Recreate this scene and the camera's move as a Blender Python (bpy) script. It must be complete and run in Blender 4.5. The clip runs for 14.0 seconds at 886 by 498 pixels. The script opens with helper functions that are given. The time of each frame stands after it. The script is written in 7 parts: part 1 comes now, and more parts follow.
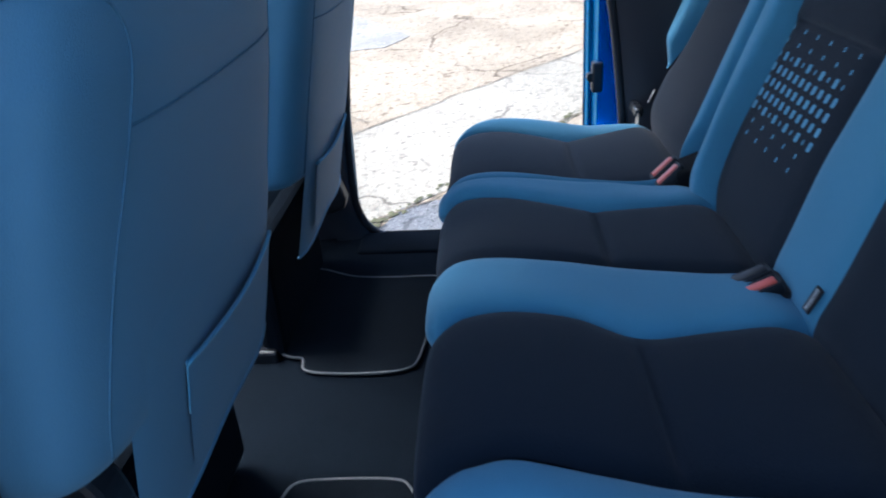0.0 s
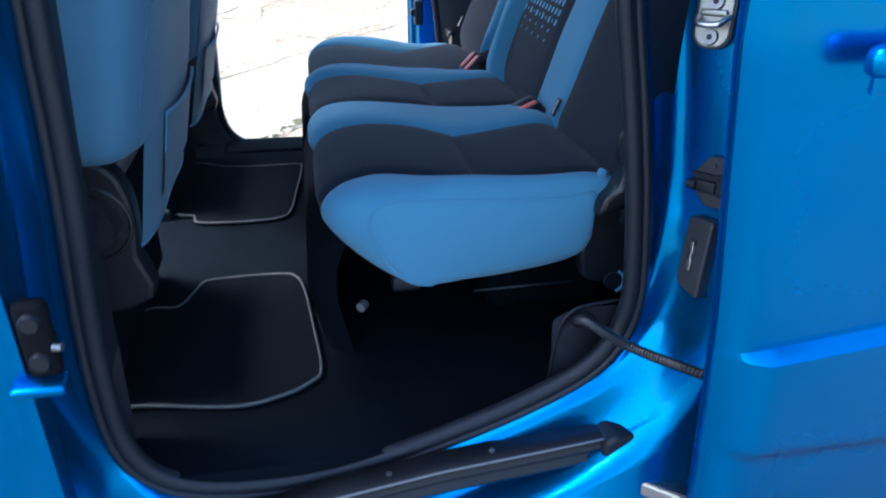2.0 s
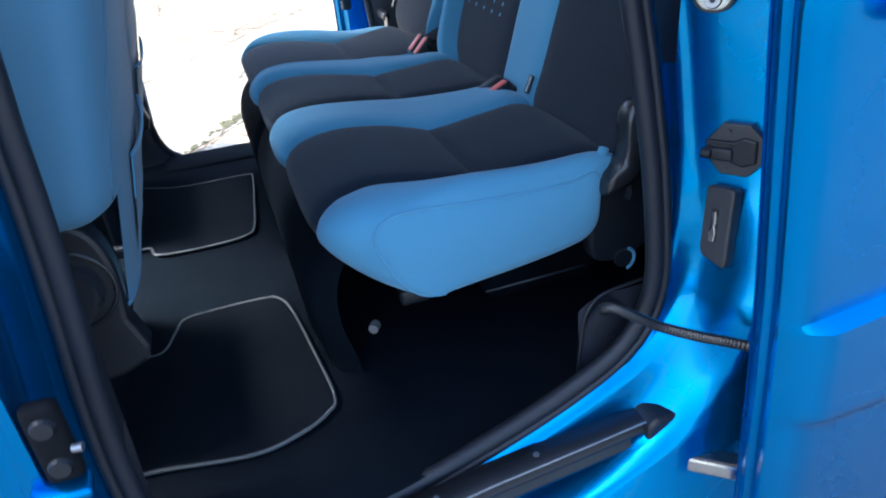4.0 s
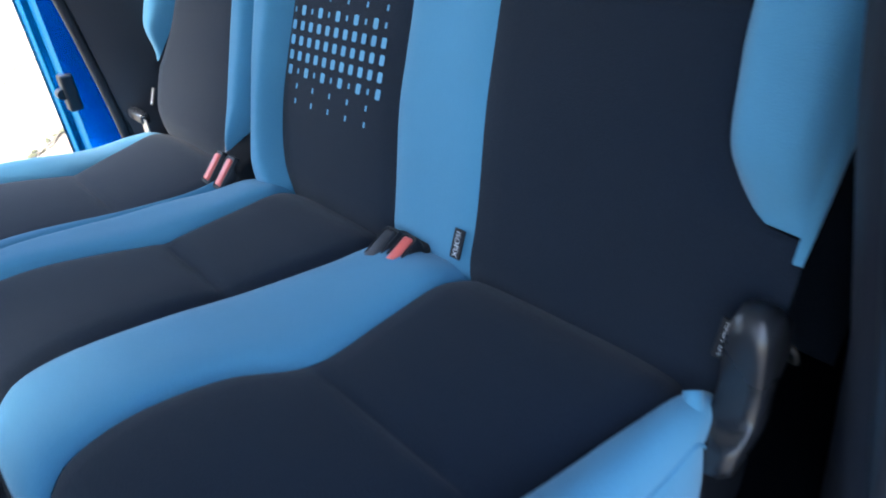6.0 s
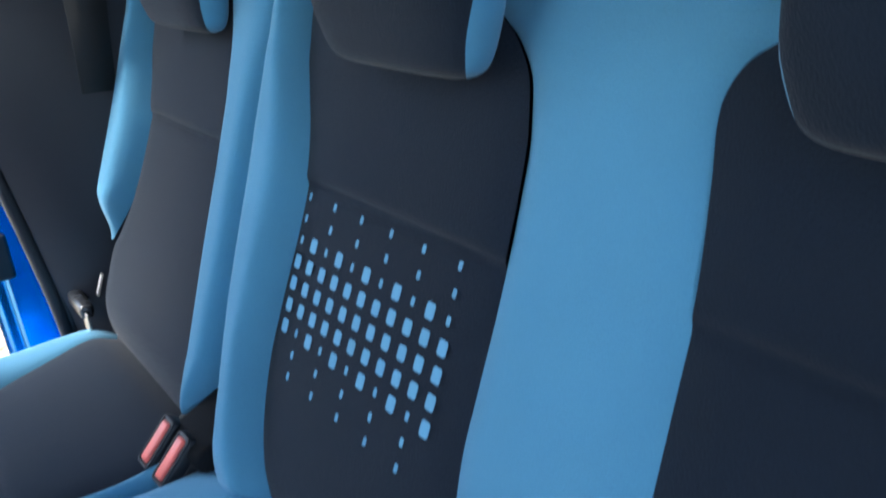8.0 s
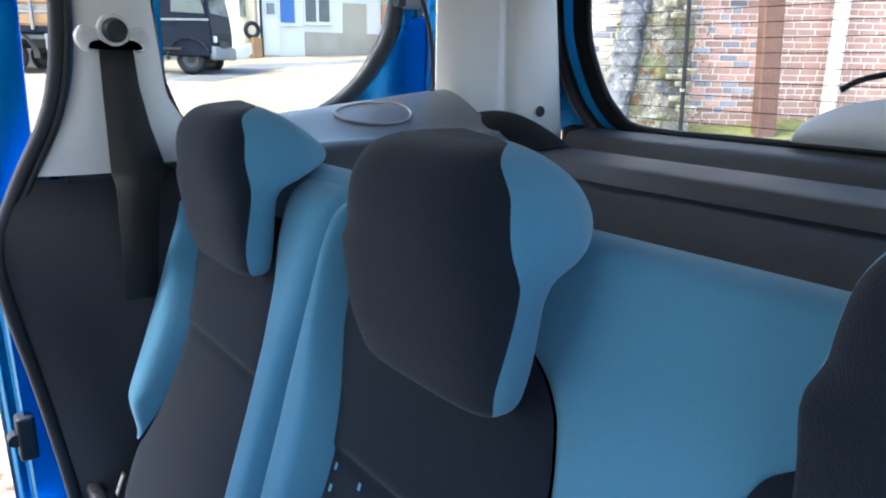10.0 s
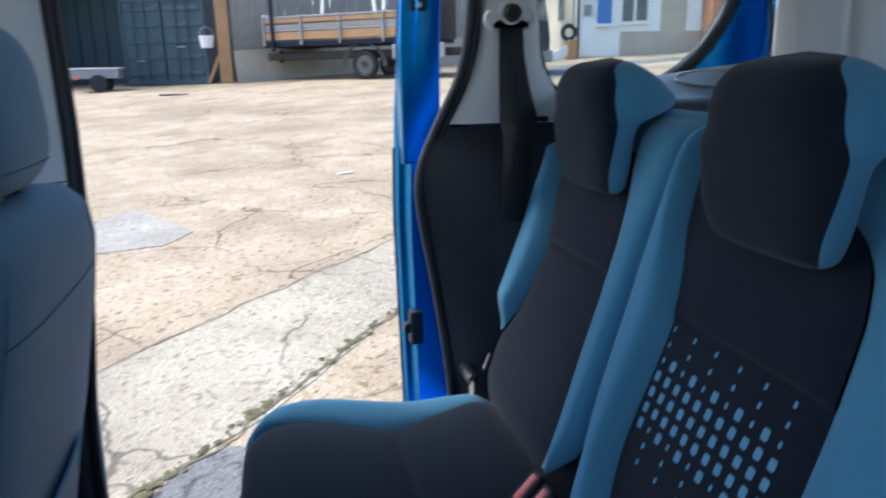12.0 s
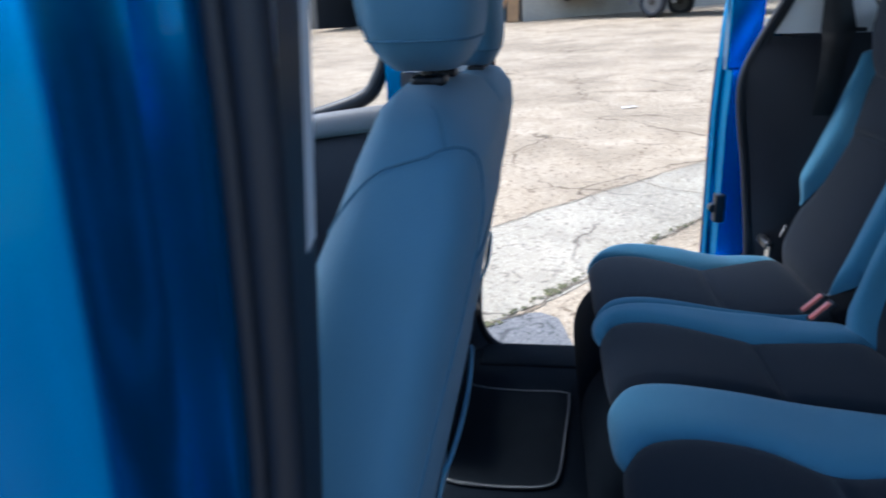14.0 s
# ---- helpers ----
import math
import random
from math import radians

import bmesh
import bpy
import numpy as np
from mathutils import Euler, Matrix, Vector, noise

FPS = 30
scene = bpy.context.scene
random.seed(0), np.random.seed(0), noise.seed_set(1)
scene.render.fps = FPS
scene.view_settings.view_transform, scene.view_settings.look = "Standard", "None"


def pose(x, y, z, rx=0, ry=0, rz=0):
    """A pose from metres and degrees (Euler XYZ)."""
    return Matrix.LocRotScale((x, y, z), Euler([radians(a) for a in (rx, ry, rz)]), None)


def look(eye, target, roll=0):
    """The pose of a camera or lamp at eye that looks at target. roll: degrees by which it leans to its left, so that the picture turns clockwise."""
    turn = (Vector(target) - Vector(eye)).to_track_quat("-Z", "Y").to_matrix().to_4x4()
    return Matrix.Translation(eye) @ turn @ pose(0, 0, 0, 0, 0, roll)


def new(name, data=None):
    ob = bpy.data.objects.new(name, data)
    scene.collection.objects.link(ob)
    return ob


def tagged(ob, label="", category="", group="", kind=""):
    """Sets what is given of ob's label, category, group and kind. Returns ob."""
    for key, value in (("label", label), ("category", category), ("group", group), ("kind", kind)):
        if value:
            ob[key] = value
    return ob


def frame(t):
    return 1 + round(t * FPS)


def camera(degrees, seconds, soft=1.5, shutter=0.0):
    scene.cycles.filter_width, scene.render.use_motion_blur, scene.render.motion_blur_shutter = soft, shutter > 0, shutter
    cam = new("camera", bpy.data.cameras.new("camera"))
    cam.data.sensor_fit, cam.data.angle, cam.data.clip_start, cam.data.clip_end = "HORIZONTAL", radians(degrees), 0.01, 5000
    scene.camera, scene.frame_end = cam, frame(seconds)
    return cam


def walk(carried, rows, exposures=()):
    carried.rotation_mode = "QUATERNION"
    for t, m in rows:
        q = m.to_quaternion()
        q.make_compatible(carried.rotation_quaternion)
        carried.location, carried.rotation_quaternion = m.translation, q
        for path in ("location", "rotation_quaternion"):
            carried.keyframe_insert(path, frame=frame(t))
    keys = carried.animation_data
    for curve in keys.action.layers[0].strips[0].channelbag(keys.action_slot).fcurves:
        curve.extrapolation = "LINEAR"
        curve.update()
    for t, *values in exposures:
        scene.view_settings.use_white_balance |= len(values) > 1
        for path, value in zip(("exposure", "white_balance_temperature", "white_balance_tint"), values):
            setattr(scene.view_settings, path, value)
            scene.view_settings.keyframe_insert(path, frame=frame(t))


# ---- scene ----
cam = camera(64.1, 14.0, soft=1.9, shutter=0.4)
PATH = [
    (0, (-0.348, -1.062, 1.303), (-0.487, 0.712, 0.39), -3.9),
    (0.5, (-0.355, -1.17, 1.276), (-0.351, 0.634, 0.413), -1.9),
    (1, (-0.386, -1.333, 1.276), (-0.263, 0.462, 0.403), -2.4),
    (1.5, (-0.455, -1.509, 1.256), (-0.066, 0.229, 0.345), -0.6),
    (2, (-0.439, -1.614, 1.221), (-0.097, 0.123, 0.291), 1.1),
    (2.2, (-0.415, -1.644, 1.214), (-0.123, 0.094, 0.269), 2.2),
    (4.3, (-0.542, -1.423, 1.246), (0.028, 0.204, 0.232), -6.4),
    (4.5, (-0.543, -1.355, 1.229), (0.093, 0.252, 0.223), -6.7),
    (5, (-0.483, -1.163, 1.245), (0.3, 0.382, 0.246), -8.9),
    (5.5, (-0.449, -0.992, 1.252), (0.536, 0.431, 0.249), -7.5),
    (6, (-0.409, -0.839, 1.229), (0.66, 0.518, 0.222), -6.1),
    (6.5, (-0.315, -0.698, 1.222), (0.713, 0.684, 0.205), -6.2),
    (7, (-0.269, -0.608, 1.224), (0.712, 0.807, 0.207), -4.4),
    (7.5, (-0.219, -0.508, 1.25), (0.881, 0.896, 0.346), -2.9),
    (8, (-0.172, -0.446, 1.294), (0.999, 0.965, 0.494), -1.5),
    (8.5, (-0.137, -0.412, 1.36), (1.097, 1.014, 0.694), -0.0),
    (8.7, (-0.123, -0.407, 1.387), (1.131, 1.027, 0.777), -0.0),
    (10.8, (-0.19, -0.444, 1.466), (0.933, 1.151, 1.023), -0.1),
    (11, (-0.201, -0.455, 1.454), (0.875, 1.177, 1.035), -1.8),
    (11.5, (-0.279, -0.526, 1.432), (0.496, 1.264, 0.991), -2.5),
    (12, (-0.344, -0.628, 1.405), (0.106, 1.255, 0.902), -1.1),
    (12.5, (-0.401, -0.712, 1.374), (-0.147, 1.191, 0.814), -1.5),
    (13, (-0.483, -0.841, 1.355), (-0.343, 1.055, 0.732), -1.5),
    (13.5, (-0.529, -0.97, 1.36), (-0.527, 0.924, 0.718), -3.1),
    (14, (-0.557, -1.14, 1.363), (-0.826, 0.738, 0.728), -1.7),
]
EXPOSURES = [(0, 1.82, 5550, 8), (1.0, 1.9, 5550, 8), (2.0, 2.1, 5550, 8), (4.5, 2.45, 5850, 8), (5.5, 2.68, 6050, 8), (6.5, 3.15, 6150, 7), (7.5, 2.92, 6150, 7), (8.0, 2.88, 6200, 6), (8.5, 3.05, 6250, 5), (10.8, 2.25, 6250, 12), (11.3, 2.15, 6150, 11), (11.5, 1.65, 5900, 10), (12, 1.5, 5900, 9), (12.5, 1.13, 6100, 8), (13, 1.14, 5950, 8), (13.5, 1.36, 5750, 8), (14, 1.5, 5600, 8)]
walk(cam, [(t, look(eye, target, roll)) for t, eye, target, roll in PATH], EXPOSURES)

# ---- light ----
world = bpy.data.worlds.new("sky")
scene.world = world
world.use_nodes = True
wn = world.node_tree.nodes
sky = wn.new("ShaderNodeTexSky")
sky.sky_type, sky.sun_disc = "NISHITA", False
sky.sun_elevation, sky.sun_rotation = radians(54), radians(290)
sky.air_density, sky.dust_density, sky.ozone_density = 1.0, 2.5, 1.0
wn["Background"].inputs["Strength"].default_value = 0.15
world.node_tree.links.new(sky.outputs[0], wn["Background"].inputs["Color"])

sun_data = bpy.data.lights.new("sun", "SUN")
sun_data.energy, sun_data.angle, sun_data.color = 1.5, radians(30), (1.0, 0.95, 0.88)
sun_lamp = new("sun", sun_data)
sun_lamp.matrix_world = look((0, 0, 0), (0.55, -0.20, -0.80))


# ---- materials ----
def material(name, colour, rough=0.6, metal=0.0, bump=0.0, scale=200.0, vary=0.15, vscale=6.0, sheen=0.0, coat=0.0, weave=False, spec=0.5):
    """A surface with a broad stain-like variation and a fine grain."""
    m = bpy.data.materials.new(name)
    m.use_nodes = True
    nt = m.node_tree
    b = nt.nodes["Principled BSDF"]
    b.inputs["Roughness"].default_value, b.inputs["Metallic"].default_value = rough, metal
    b.inputs["Specular IOR Level"].default_value = spec
    b.inputs["Sheen Weight"].default_value = sheen
    b.inputs["Coat Weight"].default_value = coat
    b.inputs["Coat Roughness"].default_value = 0.05
    tc = nt.nodes.new("ShaderNodeTexCoord")
    broad, fine = nt.nodes.new("ShaderNodeTexNoise"), nt.nodes.new("ShaderNodeTexNoise")
    broad.inputs["Scale"].default_value, broad.inputs["Detail"].default_value = vscale, 5
    fine.inputs["Scale"].default_value, fine.inputs["Detail"].default_value = scale, 3
    for n in (broad, fine):
        nt.links.new(tc.outputs["Object"], n.inputs["Vector"])
    add = nt.nodes.new("ShaderNodeMath")
    add.operation = "MULTIPLY_ADD"
    nt.links.new(fine.outputs["Fac"], add.inputs[0])
    add.inputs[1].default_value = 0.5
    half = nt.nodes.new("ShaderNodeMath")
    half.operation = "MULTIPLY"
    half.inputs[1].default_value = 0.5
    nt.links.new(broad.outputs["Fac"], half.inputs[0])
    nt.links.new(half.outputs[0], add.inputs[2])
    ramp = nt.nodes.new("ShaderNodeMapRange")
    ramp.inputs["From Min"].default_value, ramp.inputs["From Max"].default_value = 0.25, 0.75
    ramp.inputs["To Min"].default_value, ramp.inputs["To Max"].default_value = 1 - vary, 1 + vary
    nt.links.new(add.outputs[0], ramp.inputs["Value"])
    mul = nt.nodes.new("ShaderNodeVectorMath")
    mul.operation = "SCALE"
    mul.inputs[0].default_value = colour
    nt.links.new(ramp.outputs[0], mul.inputs["Scale"])
    nt.links.new(mul.outputs[0], b.inputs["Base Color"])
    rr = nt.nodes.new("ShaderNodeMapRange")
    rr.inputs["To Min"].default_value, rr.inputs["To Max"].default_value = max(rough - 0.12, 0.02), min(rough + 0.12, 1.0)
    nt.links.new(broad.outputs["Fac"], rr.inputs["Value"])
    nt.links.new(rr.outputs[0], b.inputs["Roughness"])
    if bump:
        bp = nt.nodes.new("ShaderNodeBump")
        bp.inputs["Strength"].default_value, bp.inputs["Distance"].default_value = bump, 0.002
        source = fine.outputs["Fac"]
        if weave:
            waves = []
            for axis in ("Y", "Z"):
                w = nt.nodes.new("ShaderNodeTexWave")
                w.bands_direction = axis
                w.inputs["Scale"].default_value = 130.0
                nt.links.new(tc.outputs["Object"], w.inputs["Vector"])
                waves.append(w)
            mx = nt.nodes.new("ShaderNodeMath")
            mx.operation = "MULTIPLY_ADD"
            nt.links.new(waves[0].outputs["Fac"], mx.inputs[0])
            nt.links.new(waves[1].outputs["Fac"], mx.inputs[1])
            nt.links.new(fine.outputs["Fac"], mx.inputs[2])
            source = mx.outputs[0]
        nt.links.new(source, bp.inputs["Height"])
        nt.links.new(bp.outputs[0], b.inputs["Normal"])
    return m


def glass_material(name, tint=(0.9, 0.95, 0.95)):
    m = bpy.data.materials.new(name)
    m.use_nodes = True
    b = m.node_tree.nodes["Principled BSDF"]
    b.inputs["Base Color"].default_value = (*tint, 1)
    b.inputs["Transmission Weight"].default_value, b.inputs["Roughness"].default_value = 1.0, 0.0
    b.inputs["IOR"].default_value = 1.05
    return m


BLUE_FABRIC = material("blue_fabric", (0.082, 0.246, 0.378), 0.9, bump=0.35, scale=700, vary=0.10, vscale=7, sheen=0.2, spec=0.15)
DARK_FABRIC = material("charcoal_fabric", (0.0058, 0.0115, 0.0215), 0.9, bump=0.4, scale=600, vary=0.25, vscale=7, sheen=0.10, spec=0.2)
PIPING_BLUE = material("blue_welt", (0.088, 0.256, 0.395), 0.85, bump=0.3, scale=900, vary=0.1)
BACK_VINYL = material("blue_back_cloth", (0.066, 0.170, 0.262), 0.7, bump=0.2, scale=700, vary=0.08, sheen=0.1, spec=0.3)
CARPET = material("black_carpet", (0.0050, 0.0074, 0.0110), 0.97, bump=0.8, scale=500, vary=0.35, vscale=9, spec=0.02)
MAT_CLOTH = material("black_mat", (0.0066, 0.0088, 0.0118), 0.97, bump=0.8, scale=650, vary=0.3, vscale=14, spec=0.02)
PIPING = material("grey_piping", (0.085, 0.088, 0.090), 0.75, bump=0.3, scale=900, vary=0.15)
BLACK_PLASTIC = material("black_plastic", (0.0080, 0.0098, 0.0138), 0.45, bump=0.15, scale=900, vary=0.2, spec=0.4)
TRIM_DARK = material("dark_trim", (0.0150, 0.0170, 0.0250), 0.50, bump=0.2, scale=1200, vary=0.15, spec=0.35)
TRIM_GREY = material("light_grey_trim", (0.64, 0.65, 0.66), 0.6, bump=0.12, scale=1200, vary=0.05)
PULL_GREY = material("blue_grey_plastic", (0.36, 0.44, 0.47), 0.5, bump=0.1, scale=1200, vary=0.05)
SHELF_GREY = material("grey_shelf", (0.17, 0.175, 0.185), 0.6, bump=0.3, scale=800, vary=0.15)
RIB_GREY = material("dark_grey_cover", (0.044, 0.045, 0.049), 0.5, bump=0.5, scale=700, vary=0.2, vscale=8)
SHELF_DARK = material("dark_shelf_plastic", (0.050, 0.060, 0.070), 0.36, bump=0.2, scale=900, vary=0.12)
CARPET_GREY = material("dark_cover_carpet", (0.042, 0.042, 0.044), 0.95, bump=0.7, scale=500, vary=0.3, vscale=9, spec=0.1)
DULL_BLACK = material("dull_black_plastic", (0.0056, 0.0062, 0.0076), 0.8, bump=0.1, scale=900, vary=0.2, spec=0.1)
GLOSS_BLACK = material("glossy_black_plastic", (0.014, 0.016, 0.020), 0.26, bump=0.08, scale=900, vary=0.2, spec=0.6)
RUBBER = material("black_rubber", (0.0125, 0.0155, 0.022), 0.48, bump=0.1, scale=600, vary=0.2, spec=0.35)
CONDUIT = material("black_corrugated_plastic", (0.010, 0.011, 0.013), 0.35, vary=0.1, spec=0.6)
PAINT = material("blue_metallic_paint", (0.0022, 0.190, 0.50), 0.25, metal=0.90, vary=0.06, scale=2500, vscale=3, coat=0.22)
STEEL = material("bright_steel", (0.62, 0.61, 0.58), 0.28, metal=1.0, vary=0.15, scale=400)
STRIKER_STEEL = material("dull_plated_steel", (0.40, 0.39, 0.34), 0.45, metal=0.9, bump=0.1, scale=300, vary=0.2)
GREY_BOLT = material("dull_steel", (0.30, 0.30, 0.31), 0.4, metal=0.9, vary=0.15)
COVER_GREY = material("cover_grey", (0.026, 0.028, 0.033), 0.5, bump=0.1, scale=900, vary=0.1)
RED_PLASTIC = material("red_plastic", (0.80, 0.15, 0.12), 0.35, vary=0.06)
WHITE_INK = material("white_print", (0.75, 0.76, 0.78), 0.7, vary=0.05)
BELT = material("black_belt_webbing", (0.010, 0.011, 0.014), 0.7, bump=0.5, scale=1500, vary=0.2)
GLASS = glass_material("clear_glass")


# ---- building helpers ----
def mesh_of(name, verts, faces, smooth=True):
    me = bpy.data.meshes.new(name)
    me.from_pydata([tuple(v) for v in verts], [], faces)
    bm = bmesh.new()
    bm.from_mesh(me)
    bmesh.ops.recalc_face_normals(bm, faces=bm.faces)
    bm.to_mesh(me)
    bm.free()
    if smooth:
        me.polygons.foreach_set("use_smooth", [True] * len(me.polygons))
    return me


def part(name, me, mat, parent, label=""):
    ob = new(name, me)
    if mat is not None and not me.materials:
        me.materials.append(mat)
    ob.parent = parent
    return tagged(ob, label)


def thing(name, label, category, group="", kind="", at=(0, 0, 0)):
    ob = new(name)
    ob.empty_display_size = 0.05
    ob.location = at
    return tagged(ob, label, category, group, kind)


def single(name, me, mat, label, category, group="", kind=""):
    ob = new(name, me)
    me.materials.append(mat)
    return tagged(ob, label, category, group, kind)


def box(sx, sy, sz, at=(0, 0, 0), bevel=0.0, segments=2, turn=None, smooth=None):
    bm = bmesh.new()
    bmesh.ops.create_cube(bm, size=1)
    bmesh.ops.scale(bm, vec=(sx, sy, sz), verts=bm.verts)
    if bevel:
        bmesh.ops.bevel(bm, geom=bm.edges[:], offset=bevel, segments=segments, profile=0.5, affect="EDGES")
    if turn is not None:
        bmesh.ops.transform(bm, matrix=turn, verts=bm.verts)
    bmesh.ops.translate(bm, vec=at, verts=bm.verts)
    me = bpy.data.meshes.new("box")
    bm.to_mesh(me)
    bm.free()
    if smooth or (smooth is None and bevel and segments > 2):
        me.polygons.foreach_set("use_smooth", [True] * len(me.polygons))
    return me


def rod(r, a, b, n=16, r2=None):
    """A capped round bar from a to b."""
    a, b = Vector(a), Vector(b)
    bm = bmesh.new()
    bmesh.ops.create_cone(bm, cap_ends=True, segments=n, radius1=r, radius2=r if r2 is None else r2, depth=(b - a).length)
    q = (b - a).to_track_quat("Z", "Y").to_matrix().to_4x4()
    bmesh.ops.transform(bm, matrix=Matrix.Translation((a + b) / 2) @ q, verts=bm.verts)
    me = bpy.data.meshes.new("rod")
    bm.to_mesh(me)
    bm.free()
    return me


def spline(points, n, closed=False):
    """n points along a smooth curve through the given ones."""
    p = np.array(points, float)
    k = len(p)
    seg = k if closed else k - 1
    out = []
    for s in np.linspace(0, seg, n, endpoint=not closed):
        i = min(int(s), seg - 1)
        f = s - i
        g = [p[(i + d) % k] if closed else p[min(max(i + d, 0), k - 1)] for d in (-1, 0, 1, 2)]
        out.append(0.5 * (2 * g[1] + (g[2] - g[0]) * f + (2 * g[0] - 5 * g[1] + 4 * g[2] - g[3]) * f**2 + (3 * g[1] - g[0] - 3 * g[2] + g[3]) * f**3))
    return np.array(out)


def tube(points, r, n=8, closed=False, flat=1.0, ref=(0, 0, 1)):
    """A round cord along the points; flat squeezes it in z."""
    p = np.array(points, float)
    k = len(p)
    verts, faces = [], []
    for i in range(k):
        a = p[(i + 1) % k] if closed or i < k - 1 else p[i]
        b = p[i - 1] if closed or i > 0 else p[i]
        d = Vector(a - b).normalized()
        side = d.cross(Vector(ref))
        side = side.normalized() if side.length > 1e-3 else Vector((1, 0, 0))
        up = side.cross(d)
        for j in range(n):
            w = 2 * math.pi * j / n
            verts.append(Vector(p[i]) + r * math.cos(w) * side + r * flat * math.sin(w) * up)
    for i in range(k if closed else k - 1):
        for j in range(n):
            a, b = i * n, ((i + 1) % k) * n
            faces.append((a + j, a + (j + 1) % n, b + (j + 1) % n, b + j))
    if not closed:
        faces += [tuple(range(n)), tuple(range((k - 1) * n, k * n))]
    return mesh_of("cord", verts, faces)


def grid(fn, nu, nv):
    """A sheet of fn(u, v), u and v from 0 to 1."""
    verts = [fn(u, v) for u in np.linspace(0, 1, nu + 1) for v in np.linspace(0, 1, nv + 1)]
    w = nv + 1
    faces = [(i * w + j, (i + 1) * w + j, (i + 1) * w + j + 1, i * w + j + 1) for i in range(nu) for j in range(nv)]
    return mesh_of("sheet", verts, faces)


def loops(rings, closed=True, caps=False, flip=False):
    """A skin over rings of equally many points."""
    k = len(rings[0])
    verts = [v for r in rings for v in r]
    faces = []
    for i in range(len(rings) - 1):
        for j in range(k if closed else k - 1):
            a, b = i * k, (i + 1) * k
            faces.append((a + j, a + (j + 1) % k, b + (j + 1) % k, b + j))
    if caps:
        faces += [tuple(range(k)), tuple(range((len(rings) - 1) * k, len(rings) * k))]
    return mesh_of("skin", verts, faces)


def lerp(pairs, x):
    return float(np.interp(x, [p[0] for p in pairs], [p[1] for p in pairs]))


def smooth(a, b, x):
    k = min(max((x - a) / (b - a), 0), 1)
    return k * k * (3 - 2 * k)


def prism(outline, y0, y1, bevel=0.0, axis="y"):
    """A plate with the given outline (x, z), from y0 to y1."""
    bm = bmesh.new()
    put = (lambda a, b, c: (a, c, b)) if axis == "y" else ((lambda a, b, c: (c, a, b)) if axis == "x" else (lambda a, b, c: (a, b, c)))
    lo = [bm.verts.new(put(a, b, y0)) for a, b in outline]
    hi = [bm.verts.new(put(a, b, y1)) for a, b in outline]
    k = len(lo)
    bm.faces.new(lo), bm.faces.new(hi)
    for i in range(k):
        bm.faces.new((lo[i], lo[(i + 1) % k], hi[(i + 1) % k], hi[i]))
    bmesh.ops.recalc_face_normals(bm, faces=bm.faces)
    if bevel:
        rim = [e for e in bm.edges if any(len(f.verts) == k for f in e.link_faces)]
        bmesh.ops.bevel(bm, geom=rim, offset=bevel, segments=2, profile=0.5, affect="EDGES")
    me = bpy.data.meshes.new("plate")
    bm.to_mesh(me)
    bm.free()
    return me


def round_rect(cx, cz, w, h, r, n=5):
    out = []
    for sx, sz, a0 in ((1, 1, 0), (-1, 1, 90), (-1, -1, 180), (1, -1, 270)):
        for i in range(n + 1):
            a = radians(a0 + 90 * i / n)
            out.append((cx + sx * (w / 2 - r) + r * math.cos(a), cz + sz * (h / 2 - r) + r * math.sin(a)))
    return out


# ---- the ground ----
def ground_z(x, y):
    return 0.0457 * y + 0.039 * x


def ground_sheet():
    edge = [-400, -120, -40, -20, -10, -5, -2, 0, 2, 5, 10, 20, 40, 120, 400]
    verts = [(x, y, ground_z(x, y)) for x in edge for y in edge]
    w = len(edge)
    return mesh_of("ground", verts, [(i * w + j, (i + 1) * w + j, (i + 1) * w + j + 1, i * w + j + 1) for i in range(w - 1) for j in range(w - 1)])


